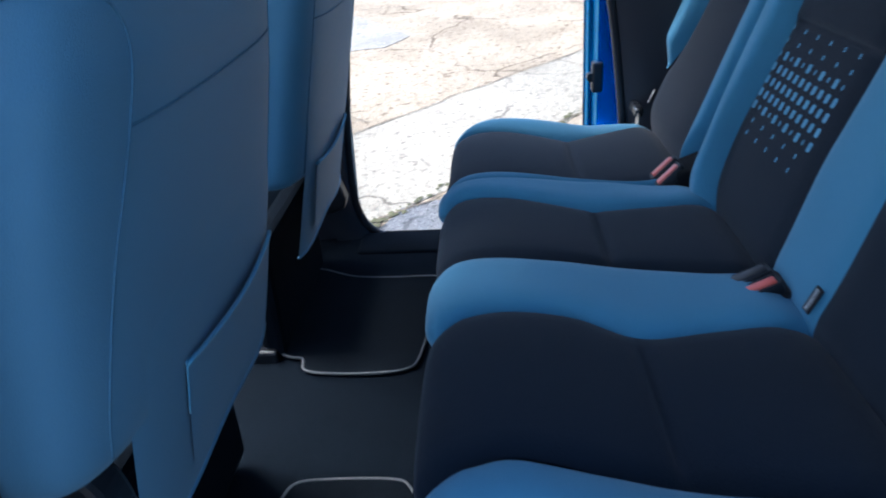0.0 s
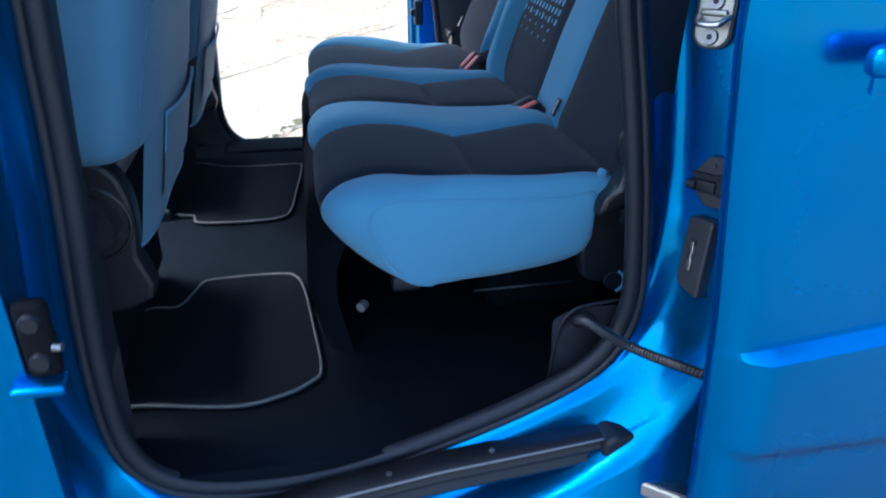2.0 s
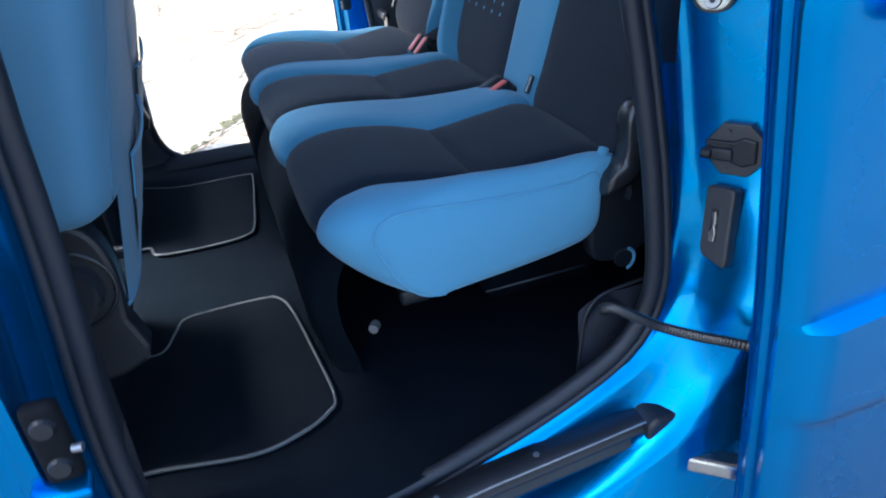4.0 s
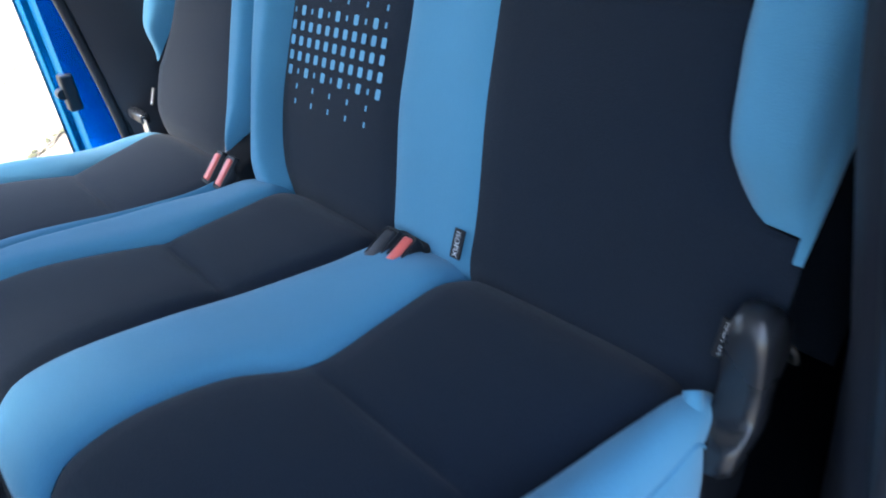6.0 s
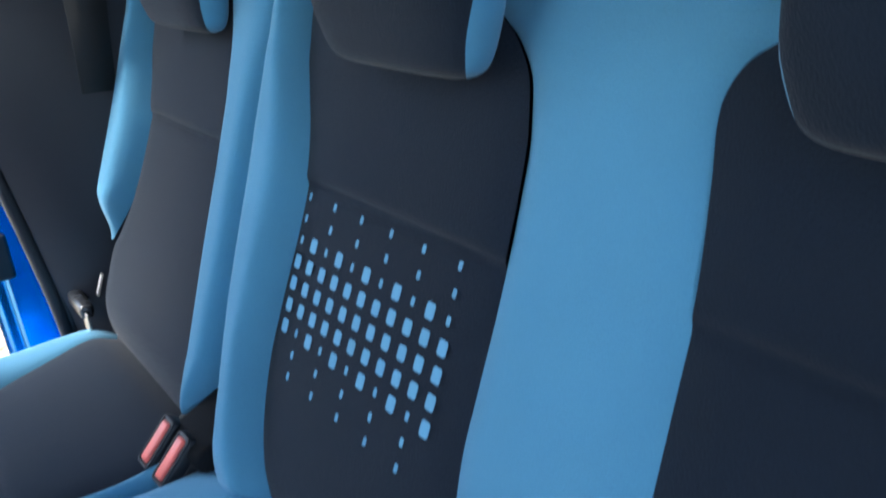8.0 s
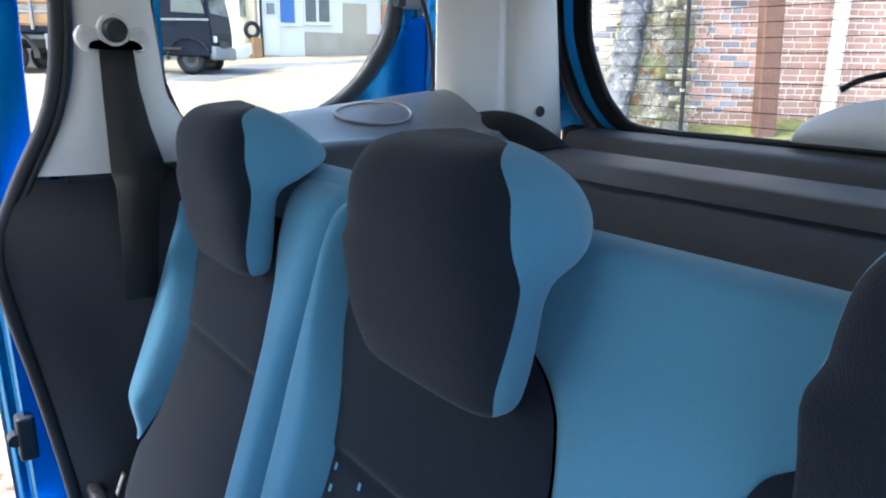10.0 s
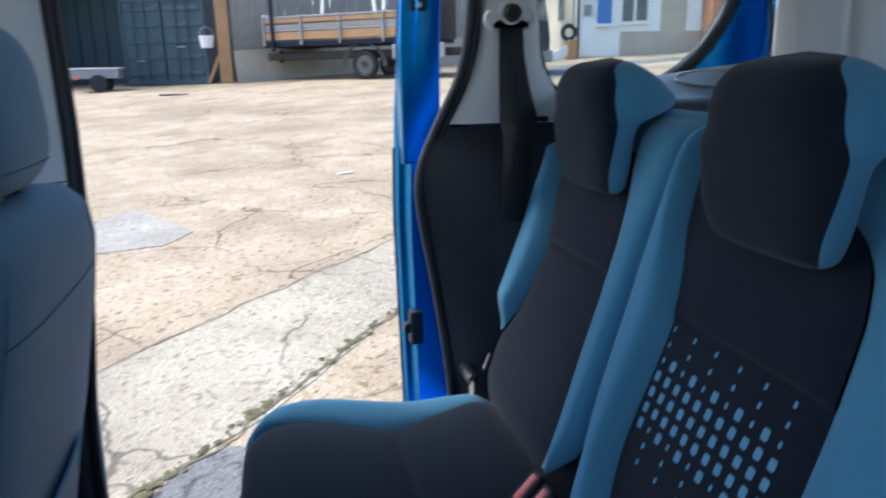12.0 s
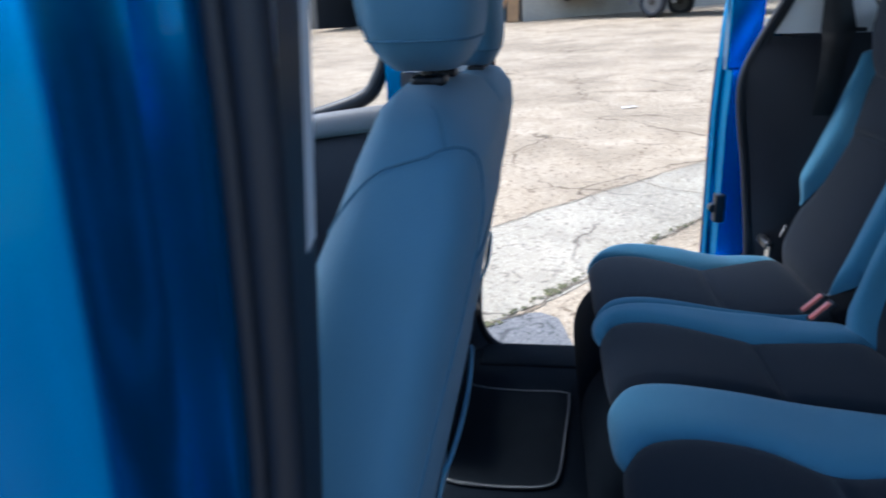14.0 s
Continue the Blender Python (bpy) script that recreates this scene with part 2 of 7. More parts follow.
def concrete(name, base, stone, dark, grain=1.0):
    """Weathered concrete: exposed aggregate, stains and bumps at several sizes."""
    m = bpy.data.materials.new(name)
    m.use_nodes = True
    nt = m.node_tree
    b = nt.nodes["Principled BSDF"]
    b.inputs["Roughness"].default_value, b.inputs["Specular IOR Level"].default_value = 0.9, 0.3
    tc = nt.nodes.new("ShaderNodeTexCoord")

    def noise_node(scale, detail):
        n = nt.nodes.new("ShaderNodeTexNoise")
        n.inputs["Scale"].default_value, n.inputs["Detail"].default_value = scale, detail
        nt.links.new(tc.outputs["Object"], n.inputs["Vector"])
        return n

    def ramp_of(source, lo, hi):
        r = nt.nodes.new("ShaderNodeMapRange")
        r.inputs["From Min"].default_value, r.inputs["From Max"].default_value = lo, hi
        nt.links.new(source, r.inputs["Value"])
        return r.outputs[0]

    def mixed(fac, a, c):
        mx = nt.nodes.new("ShaderNodeMix")
        mx.data_type = "RGBA"
        nt.links.new(fac, mx.inputs["Factor"])
        for slot, v in (("A", a), ("B", c)):
            sock = [s for s in mx.inputs if s.name == slot and s.type == "RGBA"][0]
            if isinstance(v, tuple):
                sock.default_value = (*v, 1)
            else:
                nt.links.new(v, sock)
        return [s for s in mx.outputs if s.type == "RGBA"][0]

    broad, mid, fine, pits = noise_node(0.45, 6), noise_node(3.2, 6), noise_node(70 * grain, 3), noise_node(24 * grain, 4)
    worn = noise_node(1.3, 9)
    pebble = nt.nodes.new("ShaderNodeTexVoronoi")
    pebble.inputs["Scale"].default_value = 42 * grain
    nt.links.new(tc.outputs["Object"], pebble.inputs["Vector"])
    c = mixed(ramp_of(mid.outputs["Fac"], 0.35, 0.68), base, stone)
    c = mixed(ramp_of(broad.outputs["Fac"], 0.48, 0.66), c, tuple(0.68 * v for v in base))
    c = mixed(ramp_of(fine.outputs["Fac"], 0.52, 0.70), c, tuple(min(1.35 * v, 0.9) for v in stone))
    c = mixed(ramp_of(worn.outputs["Fac"], 0.50, 0.70), c, tuple(0.80 * v for v in base))
    c = mixed(ramp_of(pebble.outputs["Distance"], 0.22, 0.10), c, tuple(min(1.25 * v, 0.9) for v in stone))
    c = mixed(ramp_of(pits.outputs["Fac"], 0.545, 0.70), c, dark)
    # Hairline cracks that wander and fade out where the surface is sound.
    warp = nt.nodes.new("ShaderNodeVectorMath")
    warp.operation = "MULTIPLY_ADD"
    nt.links.new(noise_node(2.6, 5).outputs["Color"], warp.inputs[0])
    warp.inputs[1].default_value = (0.55, 0.55, 0.0)
    nt.links.new(tc.outputs["Object"], warp.inputs[2])
    cells = nt.nodes.new("ShaderNodeTexVoronoi")
    cells.feature = "DISTANCE_TO_EDGE"
    cells.inputs["Scale"].default_value = 0.75
    nt.links.new(warp.outputs[0], cells.inputs["Vector"])
    line = nt.nodes.new("ShaderNodeMath")
    line.operation = "MULTIPLY"
    nt.links.new(ramp_of(cells.outputs["Distance"], 0.012, 0.003), line.inputs[0])
    nt.links.new(ramp_of(worn.outputs["Fac"], 0.42, 0.58), line.inputs[1])
    c = mixed(line.outputs[0], c, tuple(0.75 * v for v in dark))
    nt.links.new(c, b.inputs["Base Color"])
    bp = nt.nodes.new("ShaderNodeBump")
    bp.inputs["Strength"].default_value, bp.inputs["Distance"].default_value = 0.7, 0.02
    h = nt.nodes.new("ShaderNodeMath")
    h.operation = "MULTIPLY_ADD"
    nt.links.new(pits.outputs["Fac"], h.inputs[0])
    h.inputs[1].default_value = 0.8
    nt.links.new(fine.outputs["Fac"], h.inputs[2])
    nt.links.new(h.outputs[0], bp.inputs["Height"])
    nt.links.new(bp.outputs[0], b.inputs["Normal"])
    return m


CONCRETE = concrete("tan_concrete", (0.35, 0.275, 0.185), (0.44, 0.355, 0.25), (0.17, 0.125, 0.08))
PALE_CONCRETE = concrete("pale_concrete", (0.37, 0.322, 0.242), (0.47, 0.415, 0.32), (0.20, 0.17, 0.13), 1.2)
ASPHALT = concrete("grey_asphalt", (0.16, 0.16, 0.16), (0.24, 0.23, 0.22), (0.07, 0.07, 0.07), 1.6)
SMOOTH_PATCH = concrete("grey_patch", (0.30, 0.275, 0.235), (0.38, 0.35, 0.30), (0.22, 0.195, 0.16), 0.7)
single("ground", ground_sheet(), CONCRETE, "worn pale brown concrete yard with cracks", "ground", kind="structure")

# ---- the car's shell ----
FLOOR = 0.42
# The rear door opening, x and z, the same on both sides.
OPENING = [(-0.69, 1.63), (-0.693, 1.30), (-0.703, 1.04), (-0.732, 0.763), (-0.739, 0.585), (-0.728, 0.48), (-0.684, 0.417), (-0.589, 0.388), (-0.434, 0.392),
           (-0.255, 0.447), (-0.12, 0.502), (-0.033, 0.557), (0.008, 0.636), (0.008, 0.743), (-0.020, 0.954), (-0.045, 1.10), (-0.048, 1.19), (-0.012, 1.28),
           (0.040, 1.385), (0.062, 1.50), (0.06, 1.62), (0.0, 1.68), (-0.30, 1.70), (-0.62, 1.69)]
RIM = spline(OPENING, 96, closed=True)
CENTRE = RIM.mean(0)


def rim_offset(d, front=None, rear=None):
    """The opening's outline moved outwards by d; front and rear widen its two upright sides apart."""
    k = len(RIM)
    out = []
    for i in range(k):
        t = RIM[(i + 1) % k] - RIM[i - 1]
        nrm = np.array([t[1], -t[0]]) / np.linalg.norm(t)
        if nrm @ (RIM[i] - CENTRE) < 0:
            nrm = -nrm
        w = d
        if front is not None and nrm[0] < 0:
            w = d + (front - d) * abs(nrm[0])
        if rear is not None and nrm[0] > 0:
            w = d + (rear - d) * abs(nrm[0])
        out.append(RIM[i] + nrm * w)
    return np.array(out)


def ring3(outline, y, lean=0.0):
    """The outline at depth y, leaning inwards towards the roof."""
    return [(p[0], y - math.copysign(lean * min(max(p[1] - 0.90, 0), 0.22), y) * (p[0] > -0.3 and y < 0), p[1]) for p in outline]


def rect_rim(x0, x1, z0, z1):
    """The outer edge of a panel, met by rays from the opening's middle."""
    out = []
    for p in RIM:
        d = (p - CENTRE) / np.linalg.norm(p - CENTRE)
        k = min(((x1 if d[0] > 0 else x0) - CENTRE[0]) / d[0] if abs(d[0]) > 1e-6 else 1e9, ((z1 if d[1] > 0 else z0) - CENTRE[1]) / d[1] if abs(d[1]) > 1e-6 else 1e9)
        out.append(CENTRE + d * k)
    return np.array(out)


def seal_y(x, z):
    """How far out the near door's seal lies: further in towards the top of its rear upright."""
    inward = 0.772 - float(np.interp(z, [0.60, 0.85, 0.96, 1.05, 1.2, 1.6], [0.772, 0.764, 0.753, 0.744, 0.735, 0.725]))
    return inward * min(1, max(0, (x + 0.45) / 0.3))


def front_shift(x, z):
    """The near door pillar stands a little further forward in its upper half."""
    return 0.012 * min(1, max(0, (-0.5 - x) / 0.1)) * min(1, max(0, (z - 0.85) / 0.2)) * min(1, max(0, (1.62 - z) / 0.1))


def near_seal(points):
    return [(x - front_shift(x, z), y + seal_y(x, z), z) for x, y, z in points]


def near_rear(rows):
    """Turns the standard rings of the near door frame into its jambs: in front a stepped edge, at the rear a deep channel beside the seal and a flat face that looks forwards."""
    k = len(RIM)
    out = [list(r) for r in rows]
    for i in range(k):
        t = RIM[(i + 1) % k] - RIM[i - 1]
        nrm = np.array([t[1], -t[0]]) / np.linalg.norm(t)
        if nrm @ (RIM[i] - CENTRE) < 0:
            nrm = -nrm
        x, z = RIM[i]
        if nrm[0] < -0.3:
            w = min(1.0, (-nrm[0] - 0.30) / 0.5) * min(1, max(0, (z - 0.50) / 0.12))
            line = [(0.004, 0.772), (0.018, 0.776), (0.026, 0.784), (0.031, 0.792), (0.034, 0.802), (0.051, 0.820), (0.054, 0.826), (0.056, 0.848), (0.057, 0.872), (0.060, 0.880), (0.066, 0.885), (0.085, 0.887), (0.105, 0.888)]
            for row, (ox, y) in zip(out, line):
                p = np.array(row[i])
                row[i] = tuple(p + (np.array((x - ox - front_shift(x, z) * max(0, 1 - ox / 0.06), -y, z)) - p) * w)
        # The sill drops behind the slide rail, then steps out; the rear upright has a channel and a flat face.
        ws = min(1.0, max(0, (-nrm[1] - 0.25) / 0.45)) * (x > -0.72)
        wj = min(1.0, max(0, (nrm[0] - 0.22) / 0.62)) * min(1, max(0, (z - 0.46) / 0.18))
        wj = wj * wj * (3 - 2 * wj)
        if ws + wj < 1e-6:
            continue
        left = float(np.interp(z, [0.55, 0.65, 0.747, 0.85, 1.067, 1.25], [0.050, 0.065, 0.084, 0.102, 0.118, 0.11]))
        yl = -0.750 + float(np.interp(z, [0.60, 0.747, 0.85, 1.067, 1.2], [-0.048, -0.030, 0, 0.035, 0.045]))
        dx = float(np.interp(z, [0.65, 0.747, 0.85, 1.1], [0.022, 0.030, 0.050, 0.062]))
        dy = 0.094
        ys = seal_y(x, z) - 0.772
        jamb = [(0.004, ys), (0.018, ys - 0.004), (0.030, ys - 0.008), (0.038, ys + 0.024), (left - 0.020, yl + 0.030), (left - 0.004, yl + 0.006),
                (left + 0.004, yl - 0.010), (left + 0.5 * dx, yl - 0.5 * dy), (left + dx - 0.003, yl - dy + 0.006), (left + dx + 0.005, yl - dy - 0.004), (left + dx + 0.02, yl - dy - 0.012), (left + dx + 0.05, -0.885), (left + dx + 0.08, -0.887)]
        sill = [(0.004, -0.772), (0.018, -0.778), (0.024, -0.791), (0.029, -0.799), (0.036, -0.8035), (0.050, -0.8045), (0.070, -0.8035), (0.095, -0.8025), (0.111, -0.804), (0.116, -0.820), (0.118, -0.850), (0.122, -0.874), (0.128, -0.884)]
        total, k_in = ws + wj, min(1.0, ws + wj)
        away = np.array([wj, -ws]) / math.hypot(wj, ws)
        for row, (dj, yj), (ds, y_s) in zip(out, jamb, sill):
            p = np.array(row[i])
            d, y = (wj * dj + ws * ds) / total, (wj * yj + ws * y_s) / total
            row[i] = tuple(p + (np.array((x + away[0] * d, y, z + away[1] * d)) - p) * k_in)
    return out


car = thing("car", "bright blue metallic van-like car with open rear sliding doors", "car")
for s, side in ((-1, "near"), (1, "far")):
    steps = [(0.004, 0.772), (0.018, 0.775), (0.022, 0.782), (0.026, 0.788), (0.030, 0.792), (0.035, 0.796), (0.042, 0.806), (0.05, 0.818), (0.06, 0.842), (0.07, 0.852), (0.085, 0.874), (0.10, 0.882), (0.105, 0.884)]
    rows = [ring3(rim_offset(d, 0.85 * d), s * y) for d, y in steps]
    if s < 0:
        rows = near_rear(rows)
    skin = loops(rows + [ring3(rect_rim(-0.86, 0.24, 0.16, 1.80), s * 0.888)])
    part("door_frame", skin, PAINT, car, "blue painted door frame")
    settle = near_seal if s < 0 else list
    seal = tube(settle(ring3(rim_offset(0.003 if s < 0 else -0.004), s * 0.774)), 0.0135 if s < 0 else 0.0125, 10, closed=True, ref=(0, 1, 0))
    part("door_seal", seal, RUBBER, car, "black rubber door seal")
    lip = tube(settle(ring3(rim_offset(0.017 if s < 0 else 0.007), s * (0.783 if s < 0 else 0.766))), 0.007 if s < 0 else 0.006, 6, closed=True, ref=(0, 1, 0))
    part("door_seal", lip, RUBBER, car)
    inner = loops([settle(r) for r in (ring3(rim_offset(0.0), s * 0.765), ring3(rim_offset(0.012, 0.012, 0.02), s * 0.745), ring3(rim_offset(0.03, 0.04, 0.05), s * 0.728), ring3(rim_offset(0.05, 0.08, 0.06), s * 0.722))])
    bm = bmesh.new()
    bm.from_mesh(inner)
    gone = [f for f in bm.faces if (f.calc_center_median().x > -0.1 and f.calc_center_median().z > (0.60 if s > 0 else 1.28)) or (f.calc_center_median().x < -0.1 and f.calc_center_median().z > 1.04)]
    bmesh.ops.delete(bm, geom=gone, context="FACES")
    bm.to_mesh(inner)
    bm.free()
    part("side_trim", inner, TRIM_DARK, car, "dark moulded plastic side trim")
part("floor_pan", box(3.2, 1.56, 0.04, (-0.55, 0, FLOOR - 0.02)), CARPET, car, "black carpeted floor")



# ---- the shell behind and before the door openings ----
def sheet_y(left, right, z0, z1, depth, nu=14, nv=24):
    """A trim panel between two upright curves of (z, x); depth(u, v) gives its y."""
    def fn(u, v):
        z = z0 + (z1 - z0) * v
        return (lerp(left, z) + (lerp(right, z) - lerp(left, z)) * u, depth(u, v), z)
    return grid(fn, nu, nv)


REAR_EDGE = [tuple(p) for p in spline([(0.40, 0.035), (0.70, 0.020), (0.78, 0.008), (1.01, -0.026), (1.10, -0.042), (1.19, -0.052), (1.245, -0.044), (1.283, -0.018), (1.36, 0.036), (1.42, 0.062), (1.50, 0.072), (1.62, 0.070), (1.74, 0.058)], 80)]
for s in (-1, 1):
    lower = sheet_y(REAR_EDGE, [(0.4, 0.42), (1.4, 0.42)], 0.42, 1.285, lambda u, v: s * (0.768 - 0.075 * (1 - (1 - min(u / 0.45, 1)) ** 2.2) * (1 - 0.7 * v**10) - 0.012 * math.sin(math.pi * v)))
    part("quarter_trim", lower, TRIM_DARK, car, "dark plastic quarter trim below the window")
    part("quarter_trim_ledge", box(0.40, 0.06, 0.010, (0.24, s * 0.778, 1.284), 0.003), TRIM_DARK, car)
    upper = sheet_y(REAR_EDGE, [(1.28, 0.262), (1.336, 0.246), (1.406, 0.206), (1.61, 0.190), (1.74, 0.196)], 1.29, 1.73, lambda u, v: s * (0.775 - 0.028 * (1 - abs(2 * u - 1) ** 3.0) + 0.016 * v))
    part("pillar_trim", upper, TRIM_GREY, car, "light grey pillar trim")
    part("quarter_panel", box(0.88, 0.04, 1.10, (0.68, s * 0.868, 0.75), 0.01), PAINT, car)
    part("quarter_trim_lining", box(0.72, 0.03, 0.86, (0.74, s * 0.735, 0.86)), TRIM_DARK, car)
    corner = [(0.80, 1.30), (0.80, 1.72), (1.12, 1.72), (1.12, 1.30)]
    part("rear_corner", prism(corner, s * 0.835, s * 0.865), PAINT, car, "blue painted rear corner panel")
    part("window_seal", tube(spline([(0.200, s * 0.790, 1.70), (0.197, s * 0.790, 1.52), (0.212, s * 0.785, 1.405), (0.262, s * 0.785, 1.345), (0.43, s * 0.80, 1.357), (0.60, s * 0.805, 1.374), (0.735, s * 0.805, 1.386), (0.760, s * 0.80, 1.402), (0.756, s * 0.80, 1.50), (0.740, s * 0.80, 1.56), (0.705, s * 0.80, 1.635), (0.65, s * 0.80, 1.69)], 56), 0.005, 6), RUBBER, car)
    part("quarter_glass", box(0.54, 0.004, 0.42, (0.46, s * 0.858, 1.51)), GLASS, car).visible_shadow = False
    # Rear pillar trim, a folded grey panel with a screw cap.
    plan = [(0.775, 0.806), (0.85, 0.788), (0.905, 0.762), (0.918, 0.757), (0.928, 0.766), (0.942, 0.766), (0.952, 0.752), (0.962, 0.744), (1.068, 0.722), (1.078, 0.726), (1.082, 0.745), (1.082, 0.83), (0.79, 0.83)]
    folds = [[(x - 0.13 * (z - 1.32) * smooth(0.90, 1.06, x), s * y, z + 0.05 * min(0, x - 0.93)) for x, y in plan] for z in (1.262, 1.318, 1.45, 1.60, 1.75)]
    part("rear_pillar_trim", loops(folds, caps=True), TRIM_GREY, car, "light grey folded rear pillar trim")
    part("screw_cap", rod(0.0125, (1.012, s * 0.738, 1.358), (1.009, s * 0.728, 1.358), 16), TRIM_DARK, car, "dark screw cap on the pillar trim")
    part("screw_rim", tube([(1.010 + 0.0135 * math.cos(a), s * 0.7315, 1.358 + 0.0135 * math.sin(a)) for a in np.linspace(0, 2 * math.pi, 20, endpoint=False)], 0.0016, 6, closed=True, ref=(0, 1, 0)), TRIM_GREY, car)
    def shelf_top(x, y):
        return 1.334 + 0.105 * max(0, x - 0.25) * smooth(0.60, 0.81, y) + 0.016 * smooth(0.56, 0.78, y)
    def shelf(u, v):
        x = 0.262 + 0.53 * u
        y = (0.565, 0.575, 0.600)[min(int(v * 20), 2)] if v < 0.15 else 0.600 + 0.212 * (v - 0.15) / 0.85
        drop = (0.055, 0.012, 0.0)[min(int(v * 20), 2)] if v < 0.15 else 0.0
        return (x, s * y, shelf_top(x, y) - drop)
    part("speaker_shelf", grid(shelf, 24, 20), SHELF_DARK, car, "grey plastic speaker shelf")
    ring = [(x, s * y, shelf_top(x, y) + 0.002) for x, y in ((0.565 + 0.078 * math.cos(a), 0.722 + 0.052 * math.sin(a)) for a in np.linspace(0, 2 * math.pi, 32, endpoint=False))]
    part("speaker_ring", tube(ring, 0.003, 6, closed=True), SHELF_GREY, car)
    part("speaker_grille", mesh_of("grille", ring, [tuple(range(32))]), SHELF_DARK, car)
    part("shelf_hump", grid(lambda u, v: (0.735 + 0.20 * u, s * (0.56 + 0.24 * v), 1.300 + 0.068 * math.sin(math.pi * u) ** 0.5 * math.sin(math.pi * v) ** 0.5), 20, 16), DULL_BLACK, car)
    # Front half: door, window frame, pillars.
    part("front_door_skin", box(1.12, 0.03, 0.62, (-1.42, s * 0.87, 0.66), 0.012), PAINT, car)
    part("front_door_trim", sheet_y([(0.3, -2.0), (1.2, -2.0)], [(0.3, -0.86), (1.2, -0.90)], 0.45, 1.06, lambda u, v: s * (0.78 - 0.05 * math.sin(math.pi * v) ** 0.5)), TRIM_DARK, car, "dark door trim")
    # Dark plastic in a lighter grey: the sky's sheen is put into the colour.
    part("front_door_ledge", tube(spline([(-0.93, s * 0.775, 1.10), (-1.25, s * 0.755, 1.06), (-1.6, s * 0.75, 0.985), (-1.95, s * 0.76, 0.95)], 24), 0.035, 10), SHELF_GREY, car, "padded door ledge, greyed for the sky sheen on dark plastic")
    part("door_pull", tube(spline([(-1.62, s * 0.73, 0.97), (-1.47, s * 0.70, 0.985), (-1.40, s * 0.69, 0.93), (-1.37, s * 0.70, 0.86), (-1.45, s * 0.71, 0.825), (-1.62, s * 0.73, 0.83)], 30), 0.021, 10), PULL_GREY, car, "pale grey door pull")
    part("door_pull_cup", box(0.26, 0.02, 0.16, (-1.53, s * 0.745, 0.90), 0.006), BLUE_FABRIC, car)
    part("pillar_outer", box(0.16, 0.04, 1.45, (-0.86, s * 0.865, 1.05), 0.012), PAINT, car, "blue painted door pillar")
    edge_x = [(0.40, -0.748), (0.90, -0.734), (1.04, -0.724), (1.205, -0.714), (1.30, -0.708), (1.40, -0.702), (1.74, -0.700)]
    folded = lambda u, v: s * (0.765 - 0.03 * math.sin(math.pi * u)) if s > 0 else s * (0.735 - 0.055 * u**1.5)
    part("pillar_inner", sheet_y([(0.9, -0.93), (1.75, -0.90)], edge_x, 1.215, 1.73, folded), TRIM_GREY, car, "light grey pillar trim")
    part("pillar_lower", sheet_y([(0.4, -0.93), (1.1, -0.93)], edge_x, 0.42, 1.213, folded), TRIM_DARK, car)
    inside = 0.68 if s < 0 else 0.765
    for nm, z0, z1, mat in (("pillar_return", 1.215, 1.73, TRIM_GREY), ("pillar_return", 0.47 if s > 0 else 0.60, 1.213, TRIM_GREY if s > 0 else TRIM_DARK)):
        part(nm, sheet_y(edge_x, [(z, x + (0.024 if s > 0 and z < 1.21 else 0.006)) for z, x in edge_x], z0, z1, lambda u, v: s * (inside + (0.770 - inside) * u * (1 if s > 0 or z0 < 1.2 else 0.42))), mat, car)
    if s < 0:
        part("pillar_edge", sheet_y([(z, x + 0.006) for z, x in edge_x], [(z, x + 0.010) for z, x in edge_x], 1.215, 1.73, lambda u, v: -0.7178 - 0.052 * u), RUBBER, car, "black rubber edge along the pillar trim")
    part("pillar_flange", box(0.045, 0.02, 0.62, (-0.952, s * 0.79, 1.40), 0.004), PAINT, car)
    part("front_window_frame", tube(spline([(-0.955, s * 0.80, 1.70), (-0.965, s * 0.81, 1.35), (-1.0, s * 0.82, 1.20), (-1.10, s * 0.82, 1.12), (-1.5, s * 0.82, 1.03), (-1.95, s * 0.82, 1.0)], 40), 0.022, 8), BLACK_PLASTIC, car)
    part("front_pillar", tube([(-2.0, s * 0.80, 1.0), (-1.35, s * 0.74, 1.72)], 0.045, 8), TRIM_GREY, car)
part("roof", box(2.6, 1.74, 0.04, (-0.10, 0, 1.80), 0.015), PAINT, car, "blue painted roof")
part("headlining", box(2.5, 1.62, 0.02, (-0.10, 0, 1.745), 0.004), TRIM_GREY, car, "light grey headlining")
part("dashboard", box(0.35, 1.5, 0.55, (-2.0, 0, 0.80), 0.06, 4), BLACK_PLASTIC, car)
nose = []
for x, zt, w in ((-1.95, 1.02, 0.84), (-2.25, 0.99, 0.83), (-2.60, 0.93, 0.80), (-2.82, 0.85, 0.76), (-2.94, 0.72, 0.70), (-2.97, 0.58, 0.64)):
    nose.append([(x, w * math.copysign(abs(math.cos(a)) ** 0.35, math.cos(a)), 0.30 + (zt - 0.30) * (0.5 + 0.5 * math.copysign(abs(math.sin(a)) ** 0.35, math.sin(a)))) for a in np.linspace(0, 2 * math.pi, 40, endpoint=False)])
part("bonnet", loops(nose, caps=True), PAINT, car, "blue painted bonnet and nose")
part("windscreen", mesh_of("windscreen", [(-1.98, -0.74, 1.02), (-1.98, 0.74, 1.02), (-1.33, 0.64, 1.72), (-1.33, -0.64, 1.72)], [(0, 1, 2, 3)], False), GLASS, car).visible_shadow = False
